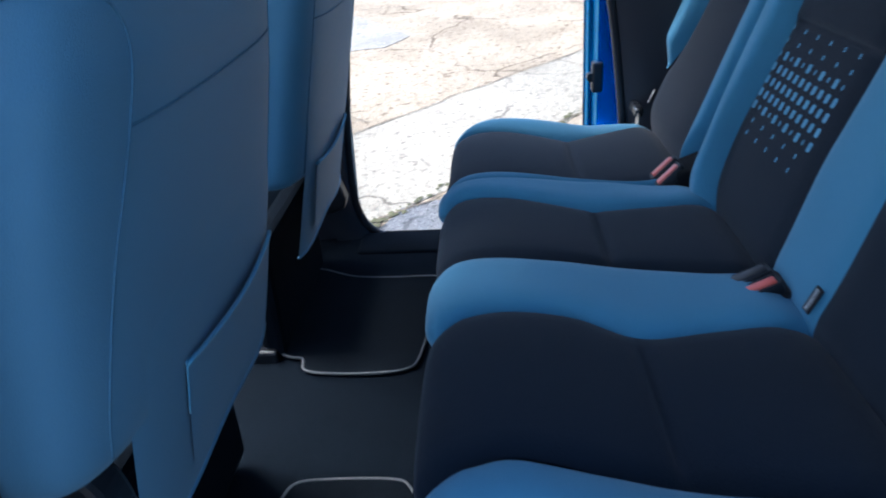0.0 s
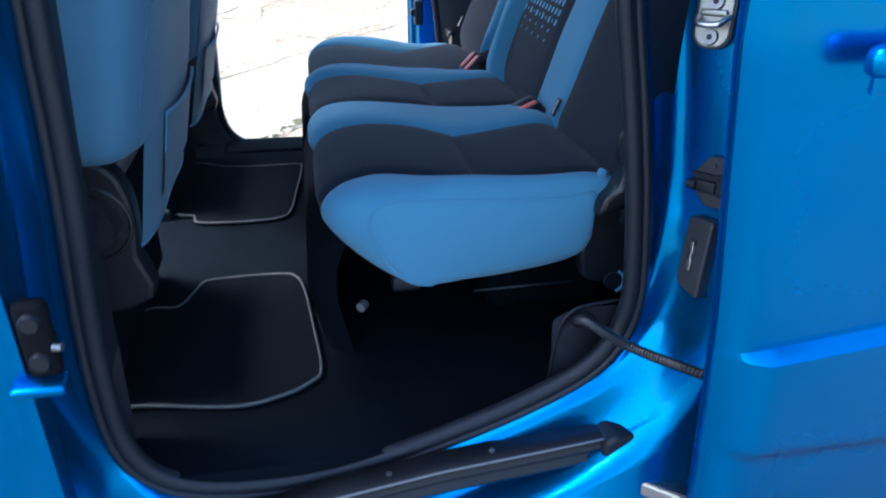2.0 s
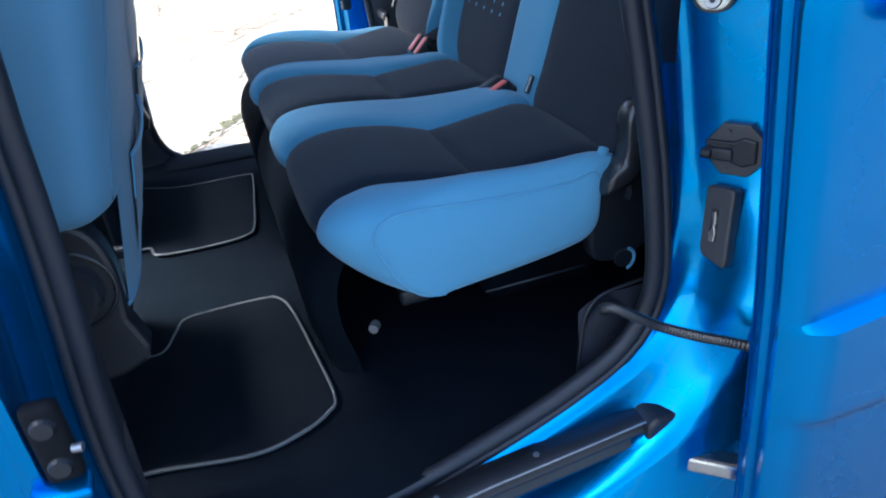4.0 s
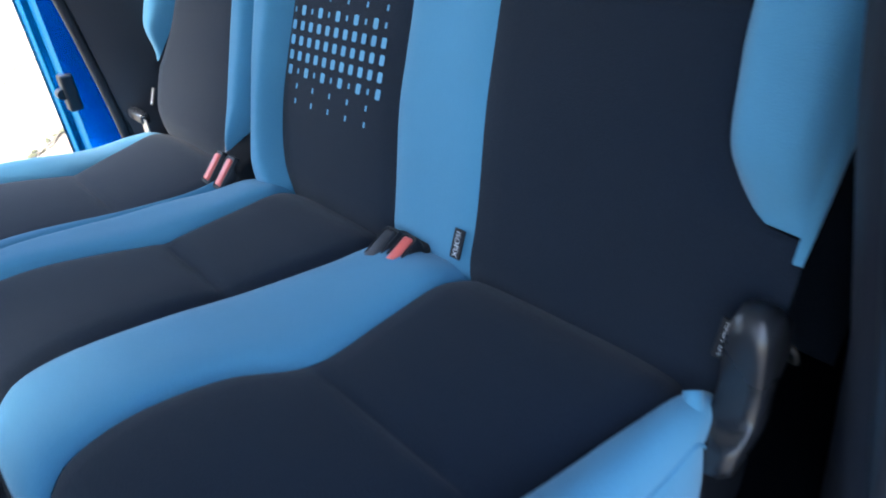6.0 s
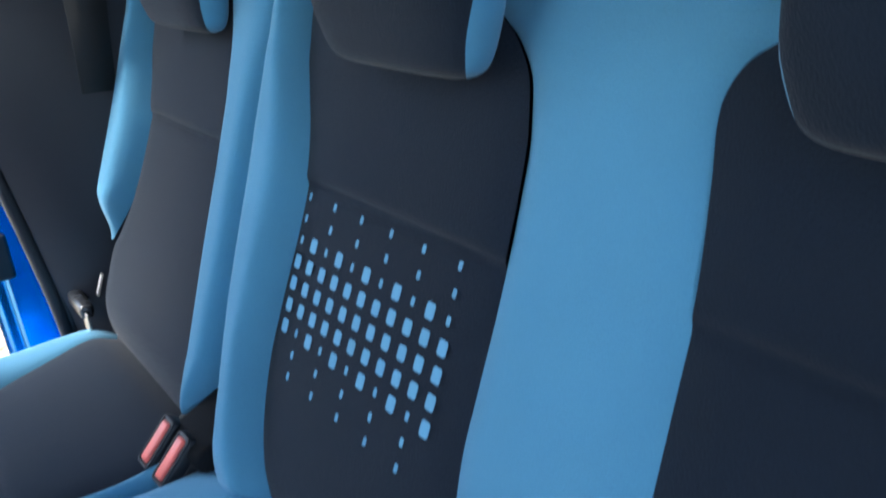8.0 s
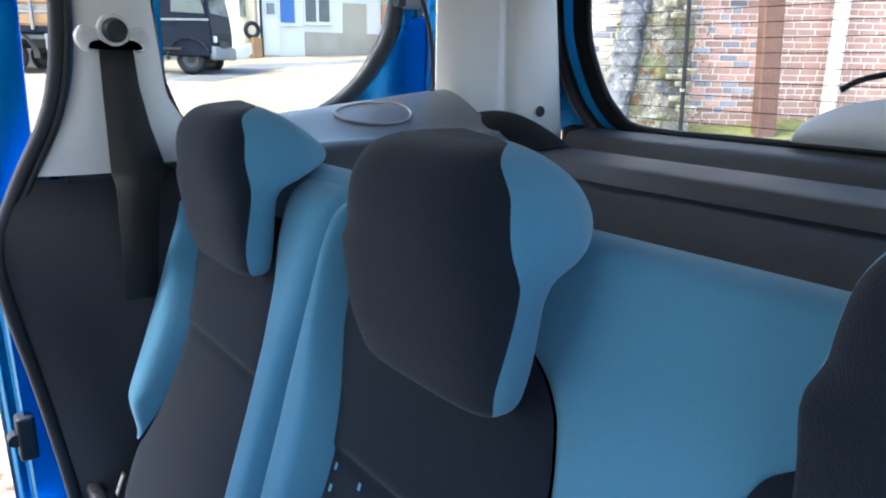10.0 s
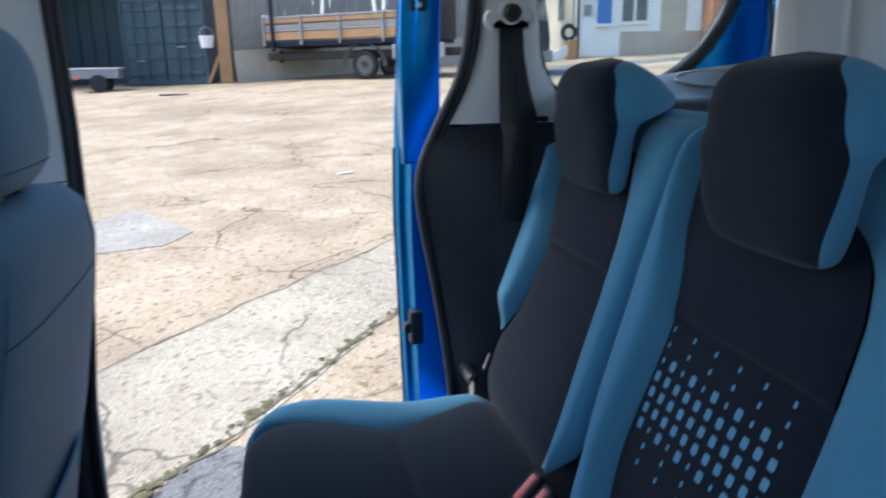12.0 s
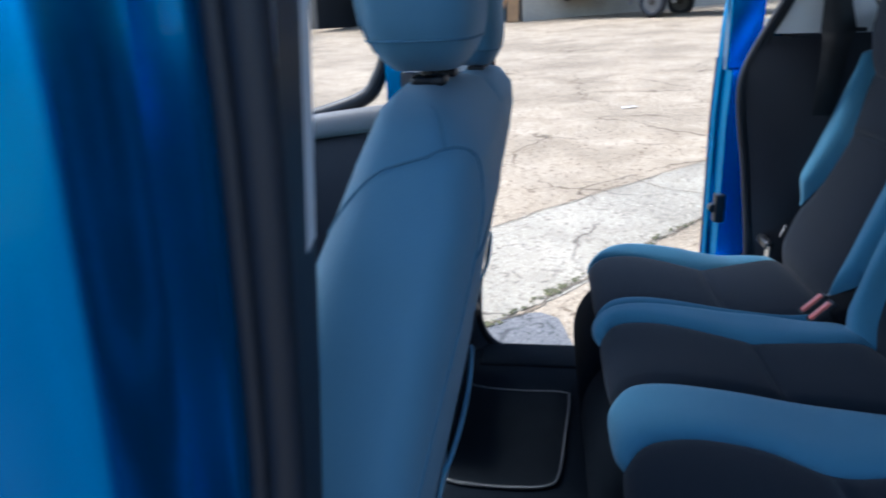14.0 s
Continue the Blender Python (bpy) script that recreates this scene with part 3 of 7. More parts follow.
for s in (-1, 1):
    part("rear_flank", box(1.02, 0.04, 0.50, (0.66, s * 0.872, 0.50), 0.012), PAINT, car)
    for x in (-2.20, 0.62):
        zc = ground_z(x, s * 0.80) + 0.30
        hoop = [(x + 0.225 * math.cos(a), s * 0.80, zc + 0.225 * math.sin(a)) for a in np.linspace(0, 2 * math.pi, 32, endpoint=False)]
        wheel_part = part("tyre", tube(hoop, 0.075, 10, closed=True, ref=(0, 1, 0)), RUBBER, car, "black tyre")
        part("rim", rod(0.165, (x, s * 0.78, zc), (x, s * 0.85, zc), 24, 0.15), GREY_BOLT, wheel_part)


def tailgate_ring(dy, dz):
    """The tailgate window's outline, y and z, grown by dy and dz."""
    half = spline([(0.0, 1.331), (0.30, 1.330), (0.46, 1.329), (0.555, 1.336), (0.602, 1.366), (0.645, 1.417), (0.692, 1.52), (0.703, 1.63), (0.69, 1.69), (0.62, 1.708), (0.30, 1.712), (0.0, 1.712)], 40)
    pts = [(y, z) for y, z in half] + [(-y, z) for y, z in half[::-1][1:-1]]
    mid = 1.53
    return [(y * (1 + dy), mid + (z - mid) * (1 + dz)) for y, z in pts]


def tail_band(rows):
    return loops([[(x, y, z) for y, z in tailgate_ring(dy, dz)] for x, dy, dz in rows])


part("tailgate_inner_frame", tail_band(((1.130, 0.0, 0.0), (1.116, 0.010, 0.014), (1.108, 0.025, 0.03), (1.108, 0.050, 0.055), (1.116, 0.062, 0.066), (1.150, 0.066, 0.070))), DULL_BLACK, car, "black window surround on the tailgate")
part("tailgate_frame", tail_band(((1.140, 0.064, 0.068), (1.152, 0.075, 0.085), (1.152, 0.100, 0.11), (1.130, 0.120, 0.13), (1.122, 0.16, 0.20), (1.13, 0.30, 0.30))), PAINT, car, "blue painted tailgate frame")
part("tailgate_gasket", tube([(1.118, y, z) for y, z in tailgate_ring(0.135, 0.135)], 0.016, 8, closed=True), RUBBER, car, "black rubber tailgate seal")
part("tailgate_seal", tube([(1.124, y, z) for y, z in tailgate_ring(0.002, 0.004)], 0.006, 8, closed=True), RUBBER, car)
part("tailgate_glass", mesh_of("glass", [(1.132, y, z) for y, z in tailgate_ring(0.02, 0.02)], [tuple(range(len(tailgate_ring(0, 0))))], False), GLASS, car).visible_shadow = False
for k in range(13):
    z = 1.352 + 0.027 * k
    part("heating_wire", rod(0.0009, (1.129, -0.585 - 0.008 * k, z), (1.129, 0.585 + 0.008 * k, z), 5), BLACK_PLASTIC, car)
part("tailgate_lower", box(0.05, 1.50, 0.95, (1.125, 0, 0.849), 0.015), TRIM_DARK, car, "dark tailgate trim")
part("wiper_cover", grid(lambda u, v: (1.128 - 0.05 * math.sin(math.pi * v) * math.sin(math.pi * u) ** 0.4, 0.215 - 0.43 * u, 1.328 + (0.092 * math.sin(math.pi * u) ** 0.45) * v), 24, 8), TRIM_GREY, car, "light grey wiper motor cover")
part("wiper_arm", tube(spline([(1.155, 0.150, 1.425), (1.16, 0.11, 1.447), (1.16, 0.0, 1.462), (1.16, -0.2, 1.45)], 16), 0.006, 6), BLACK_PLASTIC, car)

# Load cover with ribs across the car.
cover = thing("load_cover", "ribbed dark grey load cover behind the rear seats", "load cover")
ribs = [np.array(p) for p in ((0.335, 1.262), (0.345, 1.268), (0.40, 1.270), (0.55, 1.272), (0.700, 1.273), (0.708, 1.268), (0.714, 1.260), (0.775, 1.260), (0.790, 1.266), (0.800, 1.286), (0.806, 1.293), (0.820, 1.296), (0.930, 1.298), (0.945, 1.296), (0.955, 1.290), (0.962, 1.280), (1.005, 1.280), (1.015, 1.288), (1.022, 1.306), (1.030, 1.315), (1.045, 1.319), (1.100, 1.324))]
for k, (a, b) in enumerate(((0, 6), (6, 8), (8, 15), (15, 16), (16, 21))):
    strip = [[(x, y, z) for x, z in ribs[a : b + 1]] + [(ribs[b][0], y, 1.24), (ribs[a][0], y, 1.24)] for y in (-0.66, -0.3, 0, 0.3, 0.66)]
    ridge = k in (2, 4)
    part("cover_board" if k == 0 else "cover_rib" if ridge else "cover_groove", loops(strip, caps=True), CARPET_GREY if k == 0 else RIB_GREY if ridge else TRIM_DARK, cover, "black carpeted board" if k == 0 else "grey raised rib" if ridge else "")


# ---- sliding doors, slid back ----
LEAN_EDGE = [(0.33, 0.045), (0.60, 0.024), (0.744, 0.010), (1.08, -0.035), (1.45, -0.05), (1.70, -0.03)]


def tumble(z):
    return 0.040 * max(0, (z - 1.15) / 0.5) ** 1.6


FAR_LEAN = [(0.33, -0.042), (0.60, -0.048), (1.05, -0.056), (1.30, -0.050), (1.45, -0.040), (1.70, -0.030)]


def sliding_door(s, label, guides, lean, lining_front):
    door = thing("sliding_door", label, "car door", "sliding doors")
    def outer(u, v):
        z = 0.33 + 0.89 * v
        x = lerp(lean, z) + 0.88 * u
        rise = 0.095 * u
        bulge = min(max((0.742 + rise - z) / 0.010, 0), 1) * (1 - 0.55 * smooth(0.600, 0.585, z))
        capped = smooth(0.010, 0.048, u * 0.88)
        front = max(0, 1 - u * 0.88 / 0.022)
        return (x, s * (1.030 + 0.020 * bulge * capped - 0.018 * front**2 - tumble(z)), z)
    def panel(lo, hi):
        """The skin between two lines; z = crease is where the lower half steps out."""
        def fn(u, v):
            crease = (0.412 + 0.095 * u) / 0.89
            return outer(u, lo(crease) + (hi(crease) - lo(crease)) * v)
        return fn
    part("door_skin", grid(panel(lambda c: c, lambda c: 1.0), 60, 40), PAINT, door, "blue painted outer skin")
    part("door_skin", grid(panel(lambda c: c - 0.0118, lambda c: c), 60, 4), PAINT, door)
    part("door_skin", grid(panel(lambda c: 0.0, lambda c: c - 0.0118), 60, 44), PAINT, door)
    def edge(u, v):
        z = 0.33 + 1.37 * v
        y = 0.940 + 0.072 * u - tumble(z)
        return (lerp(lean, z) + 0.004 + 0.010 * (1 - u) * 3.0 + 0.012 * smooth(0.25, 0.32, u) * smooth(0.75, 0.68, u), s * y, z)
    part("door_edge", grid(edge, 30, 60), PAINT, door, "blue painted door edge")
    part("door_flange", grid(lambda u, v: (lerp(lean, 0.33 + 0.88 * v) + 0.030 + 0.11 * u, s * (0.938 + 0.006 * math.sin(math.pi * u)), 0.33 + 0.88 * v), 6, 30), PAINT, door, "blue painted inner flange")
    part("door_lining", box(0.87 - lining_front, 0.03, 0.85, ((0.87 + lining_front) / 2, s * 0.925, 0.79), 0.01), TRIM_DARK, door)
    # Window frame round the door's glass.
    posts = [("window_post", [(-0.040, 1.19), (0.046, 1.19), (0.050, 1.42), (0.058, 1.70), (-0.024, 1.70), (-0.042, 1.45)]),
             ("window_post", [(0.50, 1.25), (0.56, 1.325), (0.62, 1.355), (0.675, 1.39), (0.722, 1.433), (0.765, 1.489), (0.790, 1.534), (0.812, 1.66), (0.812, 1.70), (0.905, 1.70), (0.905, 1.25)]),
             ("window_rail", [(0.058, 1.655), (0.812, 1.655), (0.812, 1.70), (0.058, 1.70)]),
             ("window_rail", [(0.046, 1.19), (0.89, 1.19), (0.89, 1.25), (0.046, 1.25)])]
    for nm, line in posts:
        part(nm, prism(line, s * 0.935, s * 0.985, 0.006), PAINT, door, "blue painted window frame")
    seal = spline([(0.46, 1.315), (0.54, 1.330), (0.606, 1.358), (0.655, 1.388), (0.702, 1.431), (0.744, 1.488), (0.769, 1.534), (0.790, 1.62), (0.793, 1.67)], 30)
    part("window_seal", tube([(x, s * 0.945, z) for x, z in seal], 0.019, 8, ref=(0, 1, 0)), RUBBER, door)
    part("window_seal", tube([(0.84, s * 0.932, 1.25), (0.862, s * 0.932, 1.42), (0.87, s * 0.932, 1.70)], 0.004, 6, ref=(0, 1, 0)), PAINT, door)
    part("door_glass", box(0.82, 0.004, 0.46, (0.42, s * 0.965, 1.46)), GLASS, door).visible_shadow = False
    pop = part("window_catch", box(0.060, 0.024, 0.024, (0.800, s * 0.905, 1.585), 0.008, 3), SHELF_GREY, door, "grey plastic window catch")
    part("catch_knob", rod(0.013, (0.756, s * 0.905, 1.588), (0.774, s * 0.905, 1.588), 12), BLACK_PLASTIC, pop)
    part("catch_base", box(0.016, 0.03, 0.055, (0.838, s * 0.918, 1.585), 0.004), STEEL, pop)
    latch = part("door_latch", box(0.036, 0.016, 0.100, (0.003, s * 0.932, 1.568), 0.004, 3), BLACK_PLASTIC, door, "black latch plate")
    for dz in (-0.038, 0.038):
        part("screw", rod(0.006, (0.003, s * 0.921, 1.568 + dz), (0.003, s * 0.925, 1.568 + dz), 10), STEEL, latch)
    part("latch_mouth", box(0.020, 0.006, 0.030, (0.000, s * 0.924, 1.568), 0.002), RUBBER, latch)
    if guides:
        guide = part("door_guide", box(0.030, 0.036, 0.085, (-0.022, s * 0.942, 0.80), 0.006), BLACK_PLASTIC, door, "black door guide bracket")
        part("guide_roller", rod(0.012, (-0.040, s * 0.93, 0.80), (-0.040, s * 0.955, 0.80), 12), BLACK_PLASTIC, guide)
    handle = part("door_handle", box(0.21, 0.026, 0.030, (0.158, s * 1.060, 1.082), 0.012, 4, smooth=True), PAINT, door, "blue painted pull handle")
    part("handle_cup", box(0.15, 0.006, 0.07, (0.165, s * 1.031, 1.078), 0.002), PAINT, handle)
    return door


near_door = sliding_door(-1, "blue sliding door slid open along the car's side", False, LEAN_EDGE, 0.10)
far_door = sliding_door(1, "blue sliding door standing open on the yard side", True, FAR_LEAN, 0.07)
far_door.location.x = -0.018
pivot = part("hinge_arm", box(0.19, 0.035, 0.03, (0.075, -0.895, 0.375), 0.006, 2, pose(0, 0, 0, 0, 8, -32)), STEEL, near_door, "steel and black hinge arm")
part("arm_roller", rod(0.022, (-0.005, -0.85, 0.37), (-0.005, -0.85, 0.41), 16), BLACK_PLASTIC, pivot)

# ---- fittings of the near door frame ----
def jamb_frame(at, across, up):
    """A place on the frame's forward-looking face: x across it, z up it, minus y out of it."""
    a, u = Vector(across).normalized(), Vector(up).normalized()
    u = (u - a * u.dot(a)).normalized()
    return Matrix.Translation(at) @ Matrix((a, u.cross(a), u)).transposed().to_4x4()


striker = part("striker_plate", prism([(x * (1 + 0.10 * math.cos(math.pi * z / 0.072)), z) for x, z in round_rect(0, 0, 0.043, 0.074, 0.017)], 0.016, -0.004, 0.002), STRIKER_STEEL, car, "dull steel striker plate")
striker.matrix_local = jamb_frame((0.0855, -0.7455, 1.066), (0.029, -0.037, 0.002), (0.01, 0.004, 0.072))
part("striker_gasket", prism([(x * (1 + 0.10 * math.cos(math.pi * z / 0.077)), z) for x, z in round_rect(0, 0, 0.048, 0.079, 0.019)], 0.016, -0.0015), RUBBER, striker)
part("striker_loop", tube(spline([(-0.019, -0.003, 0.002), (-0.019, -0.013, -0.001), (-0.015, -0.021, -0.007), (-0.006, -0.023, -0.009), (0.006, -0.023, -0.009), (0.015, -0.021, -0.007), (0.019, -0.013, -0.001), (0.019, -0.003, 0.002)], 32), 0.0042, 10), STEEL, striker)
part("striker_bridge", box(0.036, 0.007, 0.009, (0, -0.006, 0.006), 0.003, 3), STRIKER_STEEL, striker)
for dz in (-0.024, 0.020):
    part("bolt_socket", rod(0.004, (0, -0.0075, dz), (0, -0.0086, dz), 6), BLACK_PLASTIC, striker)
    part("bolt", rod(0.0115, (0, -0.003, dz), (0, -0.008, dz), 20, 0.0095), GREY_BOLT, striker)

octagon = [(-0.040, 0.010), (-0.018, 0.036), (0.018, 0.036), (0.040, 0.014), (0.040, -0.012), (0.018, -0.036), (-0.018, -0.036), (-0.040, -0.012)]
catch = part("hold_open_bracket", prism(octagon, 0.018, -0.004, 0.002), COVER_GREY, car, "black eight-sided hold-open bracket")
catch.matrix_local = jamb_frame((0.110, -0.795, 0.853), (0.038, -0.070, 0.006), (0.0, 0.006, 0.073))
part("bracket_arm", box(0.040, 0.010, 0.017, (-0.020, -0.008, -0.006), 0.003, 3), BLACK_PLASTIC, catch)
part("bracket_roller", rod(0.007, (-0.041, -0.012, -0.006), (-0.028, -0.012, -0.006), 14), BLACK_PLASTIC, catch)
part("bracket_lip", box(0.046, 0.009, 0.004, (-0.016, -0.006, 0.010), 0.0015), BLACK_PLASTIC, catch)
part("bracket_cup", prism([(-0.004, 0.012), (0.012, 0.020), (0.030, 0.016), (0.030, -0.014), (0.012, -0.022), (-0.004, -0.016)], -0.003, -0.009, 0.003), BLACK_PLASTIC, catch)
for x, z in ((-0.010, 0.024), (-0.010, -0.028)):
    part("screw", rod(0.004, (x, -0.003, z), (x, -0.006, z), 12), COVER_GREY, catch)

cover_out = [tuple(p) for p in round_rect(0, 0, 0.044, 0.114, 0.007)]
cover_out = [(x, z + (0.016 * max(0, -x - 0.004) / 0.018 if z < -0.04 else 0)) for x, z in cover_out]
lock = part("slot_cover", prism(cover_out, 0.014, -0.007, 0.0035), COVER_GREY, car, "dark grey cover with a brass catch in its slot")
lock.matrix_local = jamb_frame((0.0885, -0.807, 0.747), (0.0125, -0.0415, 0.0045), (0.0070, 0.0400, 0.1120))
part("slot", prism([(-0.008, 0.026), (0.003, 0.026), (0.003, -0.022), (-0.008, -0.022)], -0.0068, -0.0078), RUBBER, lock)
part("catch_tongue", prism([(-0.005, 0.022), (0.001, 0.024), (0.002, 0.006), (0.0, 0.002), (0.003, -0.006), (0.002, -0.020), (-0.006, -0.021), (-0.007, -0.008), (-0.003, -0.002), (-0.003, 0.006)], -0.0075, -0.012, 0.0008), STEEL, lock, "brass-coloured catch")

way = spline([(-0.052, -0.740, 0.602), (-0.060, -0.765, 0.627), (-0.060, -0.795, 0.645), (-0.048, -0.830, 0.648), (-0.026, -0.855, 0.642), (0.012, -0.878, 0.631), (0.052, -0.900, 0.622), (0.10, -0.945, 0.62), (0.14, -0.985, 0.62)], 180)
verts, faces = [], []
n = 12
for i, p in enumerate(way):
    d = Vector(way[min(i + 1, len(way) - 1)] - way[max(i - 1, 0)]).normalized()
    a = d.cross(Vector((0, 0, 1))).normalized()
    c = a.cross(d)
    r = 0.0082 if i % 2 else 0.0070
    verts += [Vector(p) + r * (math.cos(w) * a + math.sin(w) * c) for w in np.linspace(0, 2 * math.pi, n, endpoint=False)]
faces = [(i * n + j, i * n + (j + 1) % n, (i + 1) * n + (j + 1) % n, (i + 1) * n + j) for i in range(len(way) - 1) for j in range(n)]
part("cable_conduit", mesh_of("conduit", verts, faces, False), CONDUIT, car, "ribbed black cable conduit")
panel = spline([(-0.090, 0.50), (-0.086, 0.560), (-0.080, 0.605), (-0.060, 0.632), (-0.03, 0.640), (0.02, 0.645)], 30)
boot = grid(lambda u, v: (-0.046 + (0.032 - 0.020 * v) * math.cos(2 * math.pi * u) - 0.012 * v, -0.748 - 0.018 * v, 0.592 + (0.034 - 0.022 * v) * math.sin(2 * math.pi * u) + 0.034 * v), 28, 6)
part("conduit_boot", boot, RUBBER, car, "black rubber boot round the conduit")
part("grommet_panel", grid(lambda u, v: (-0.088 + 0.12 * u + 0.004 * math.cos(math.pi * v), -0.744, 0.48 + 0.155 * v - 0.02 * (1 - u) ** 6 * v), 16, 16), TRIM_DARK, car, "dark moulded panel behind the boot")
part("grommet_rim", tube([(x, -0.745, z) for x, z in panel], 0.0028, 6), BLACK_PLASTIC, car)
def rail_top(x):
    return float(np.interp(x, [-0.70, -0.437, -0.282, -0.125, -0.017, 0.063], [0.345, 0.404, 0.430, 0.446, 0.458, 0.462]))


rail_shape = [(-0.800, 0.000), (-0.838, -0.001), (-0.843, -0.004), (-0.840, -0.011), (-0.846, -0.015), (-0.846, -0.020), (-0.838, -0.024), (-0.838, -0.033), (-0.847, -0.036), (-0.846, -0.043), (-0.800, -0.046)]
part("sill_rail", loops([[(x, y, rail_top(x) + z) for y, z in rail_shape] for x in np.linspace(-0.70, 0.030, 44)], caps=True), BLACK_PLASTIC, car, "black slide rail on the sill")
# A thin grey cord draws the highlight on the rail's upper edge.
part("rail_glint", tube([(x, -0.843, rail_top(x) - 0.002) for x in np.linspace(-0.70, 0.03, 30)], 0.0016, 6), GREY_BOLT, car, "grey line for the highlight along the rail's edge")
stop_line = round_rect(0.022, 0.440, 0.105, 0.052, 0.022, 6)
stop = part("rail_stop", prism([tuple(p) for p in stop_line], -0.806, -0.858, 0.006), BLACK_PLASTIC, car, "black rail end bracket")
part("rail_pin", rod(0.008, (0.058, -0.860, 0.446), (0.058, -0.870, 0.446), 14), GREY_BOLT, stop)
part("rail_pin", rod(0.005, (0.010, -0.860, 0.440), (0.010, -0.867, 0.440), 12), GREY_BOLT, stop)
for x in (-0.52, -0.36, -0.20):
    part("rail_screw", rod(0.0045, (x, -0.822, rail_top(x) - 0.002), (x, -0.822, rail_top(x) + 0.002), 10), GREY_BOLT, car)
post_lock = part("pillar_latch", box(0.036, 0.022, 0.100, (-0.758, -0.884, 0.754), 0.009, 3), DULL_BLACK, car, "black latch block on the door pillar")
for dz in (-0.026, 0.026):
    part("latch_knob", rod(0.013, (-0.758, -0.893, 0.754 + dz), (-0.758, -0.900, 0.754 + dz), 16, 0.010), BLACK_PLASTIC, post_lock)
part("latch_bolt", rod(0.005, (-0.742, -0.891, 0.745), (-0.732, -0.893, 0.745), 10), GREY_BOLT, post_lock)
part("pillar_ledge", box(0.060, 0.030, 0.014, (-0.768, -0.889, 0.692), 0.005, 3, pose(0, 0, 0, 14, 0, 0)), PAINT, car, "blue pressed ledge under the latch")
part("sill_trim", box(0.62, 0.13, 0.03, (-0.41, -0.70, 0.402), 0.012, 3), CARPET, car)
part("sill_trim", box(0.62, 0.13, 0.03, (-0.41, 0.70, 0.412), 0.012, 3), CARPET, car)

# ---- far side belt ----
belt = thing("seat_belt", "black seat belt hanging from a grey pillar anchor", "seat belt")
part("webbing", loops([[(x0, y, z), (x1, y, z), (x1, y + 0.0025, z), (x0, y + 0.0025, z)] for x0, x1, y, z in ((0.103, 0.150, 0.736, 1.478), (0.102, 0.154, 0.735, 1.42), (0.101, 0.164, 0.731, 1.36), (0.099, 0.180, 0.722, 1.295), (0.098, 0.160, 0.694, 1.275), (0.096, 0.150, 0.688, 1.20), (0.094, 0.142, 0.690, 1.10))], caps=True), BELT, belt, "black webbing")
wings = [(-0.046, -0.020), (-0.053, -0.004), (-0.043, 0.012), (-0.024, 0.010), (-0.015, 0.024), (0.0, 0.029), (0.015, 0.024), (0.024, 0.010), (0.043, 0.012), (0.053, -0.004), (0.046, -0.020), (0.033, -0.025), (0.025, -0.014), (-0.025, -0.014), (-0.033, -0.025)]
anchor = part("anchor_cover", prism([tuple(p) for p in spline([(0.124 + x, 1.494 + z) for x, z in wings], 75, closed=True)], 0.748, 0.728, 0.006), TRIM_GREY, belt, "light grey anchor cover")
part("anchor_bolt", rod(0.019, (0.124, 0.730, 1.500), (0.124, 0.708, 1.500), 22, 0.014), BLACK_PLASTIC, anchor)
part("anchor_washer", rod(0.024, (0.124, 0.731, 1.500), (0.124, 0.725, 1.500), 22, 0.022), TRIM_GREY, anchor)
part("belt_slot", box(0.050, 0.02, 0.010, (0.182, 0.742, 1.296), 0.003), BLACK_PLASTIC, belt, "black belt slot")
tongue = part("belt_tongue", box(0.022, 0.082, 0.024, (0.026, 0.708, 0.772), 0.008, 3), GLOSS_BLACK, belt, "black plastic belt tongue")
plate = [(-0.015, 0.022), (0.015, 0.022), (0.015, -0.026), (0.010, -0.030), (-0.010, -0.030), (-0.015, -0.026)]
part("tongue_plate", prism([(0.668 + y, 0.752 + z) for y, z in plate], 0.020, 0.023, 0.0008, axis="x"), STEEL, tongue, "steel tongue plate")
part("tongue_slot", box(0.005, 0.013, 0.009, (0.0205, 0.668, 0.738), 0.001), DULL_BLACK, tongue)

# ---- the rear seats ----
def back_x(z):
    """How far back the seatback's face lies at a height."""
    return 0.041 + 0.41 * (z - 0.78) - 0.10 * max(z - 1.20, 0) ** 1.0


CUSHION = spline([(-0.285, 0.640), (-0.330, 0.655), (-0.385, 0.690), (-0.425, 0.728), (-0.432, 0.752), (-0.405, 0.770), (-0.34, 0.777), (-0.25, 0.772), (-0.165, 0.767), (-0.06, 0.771), (0.00, 0.777), (0.03, 0.771), (0.06, 0.752), (0.085, 0.725)], 53)
CROSS_SEAM = -0.165


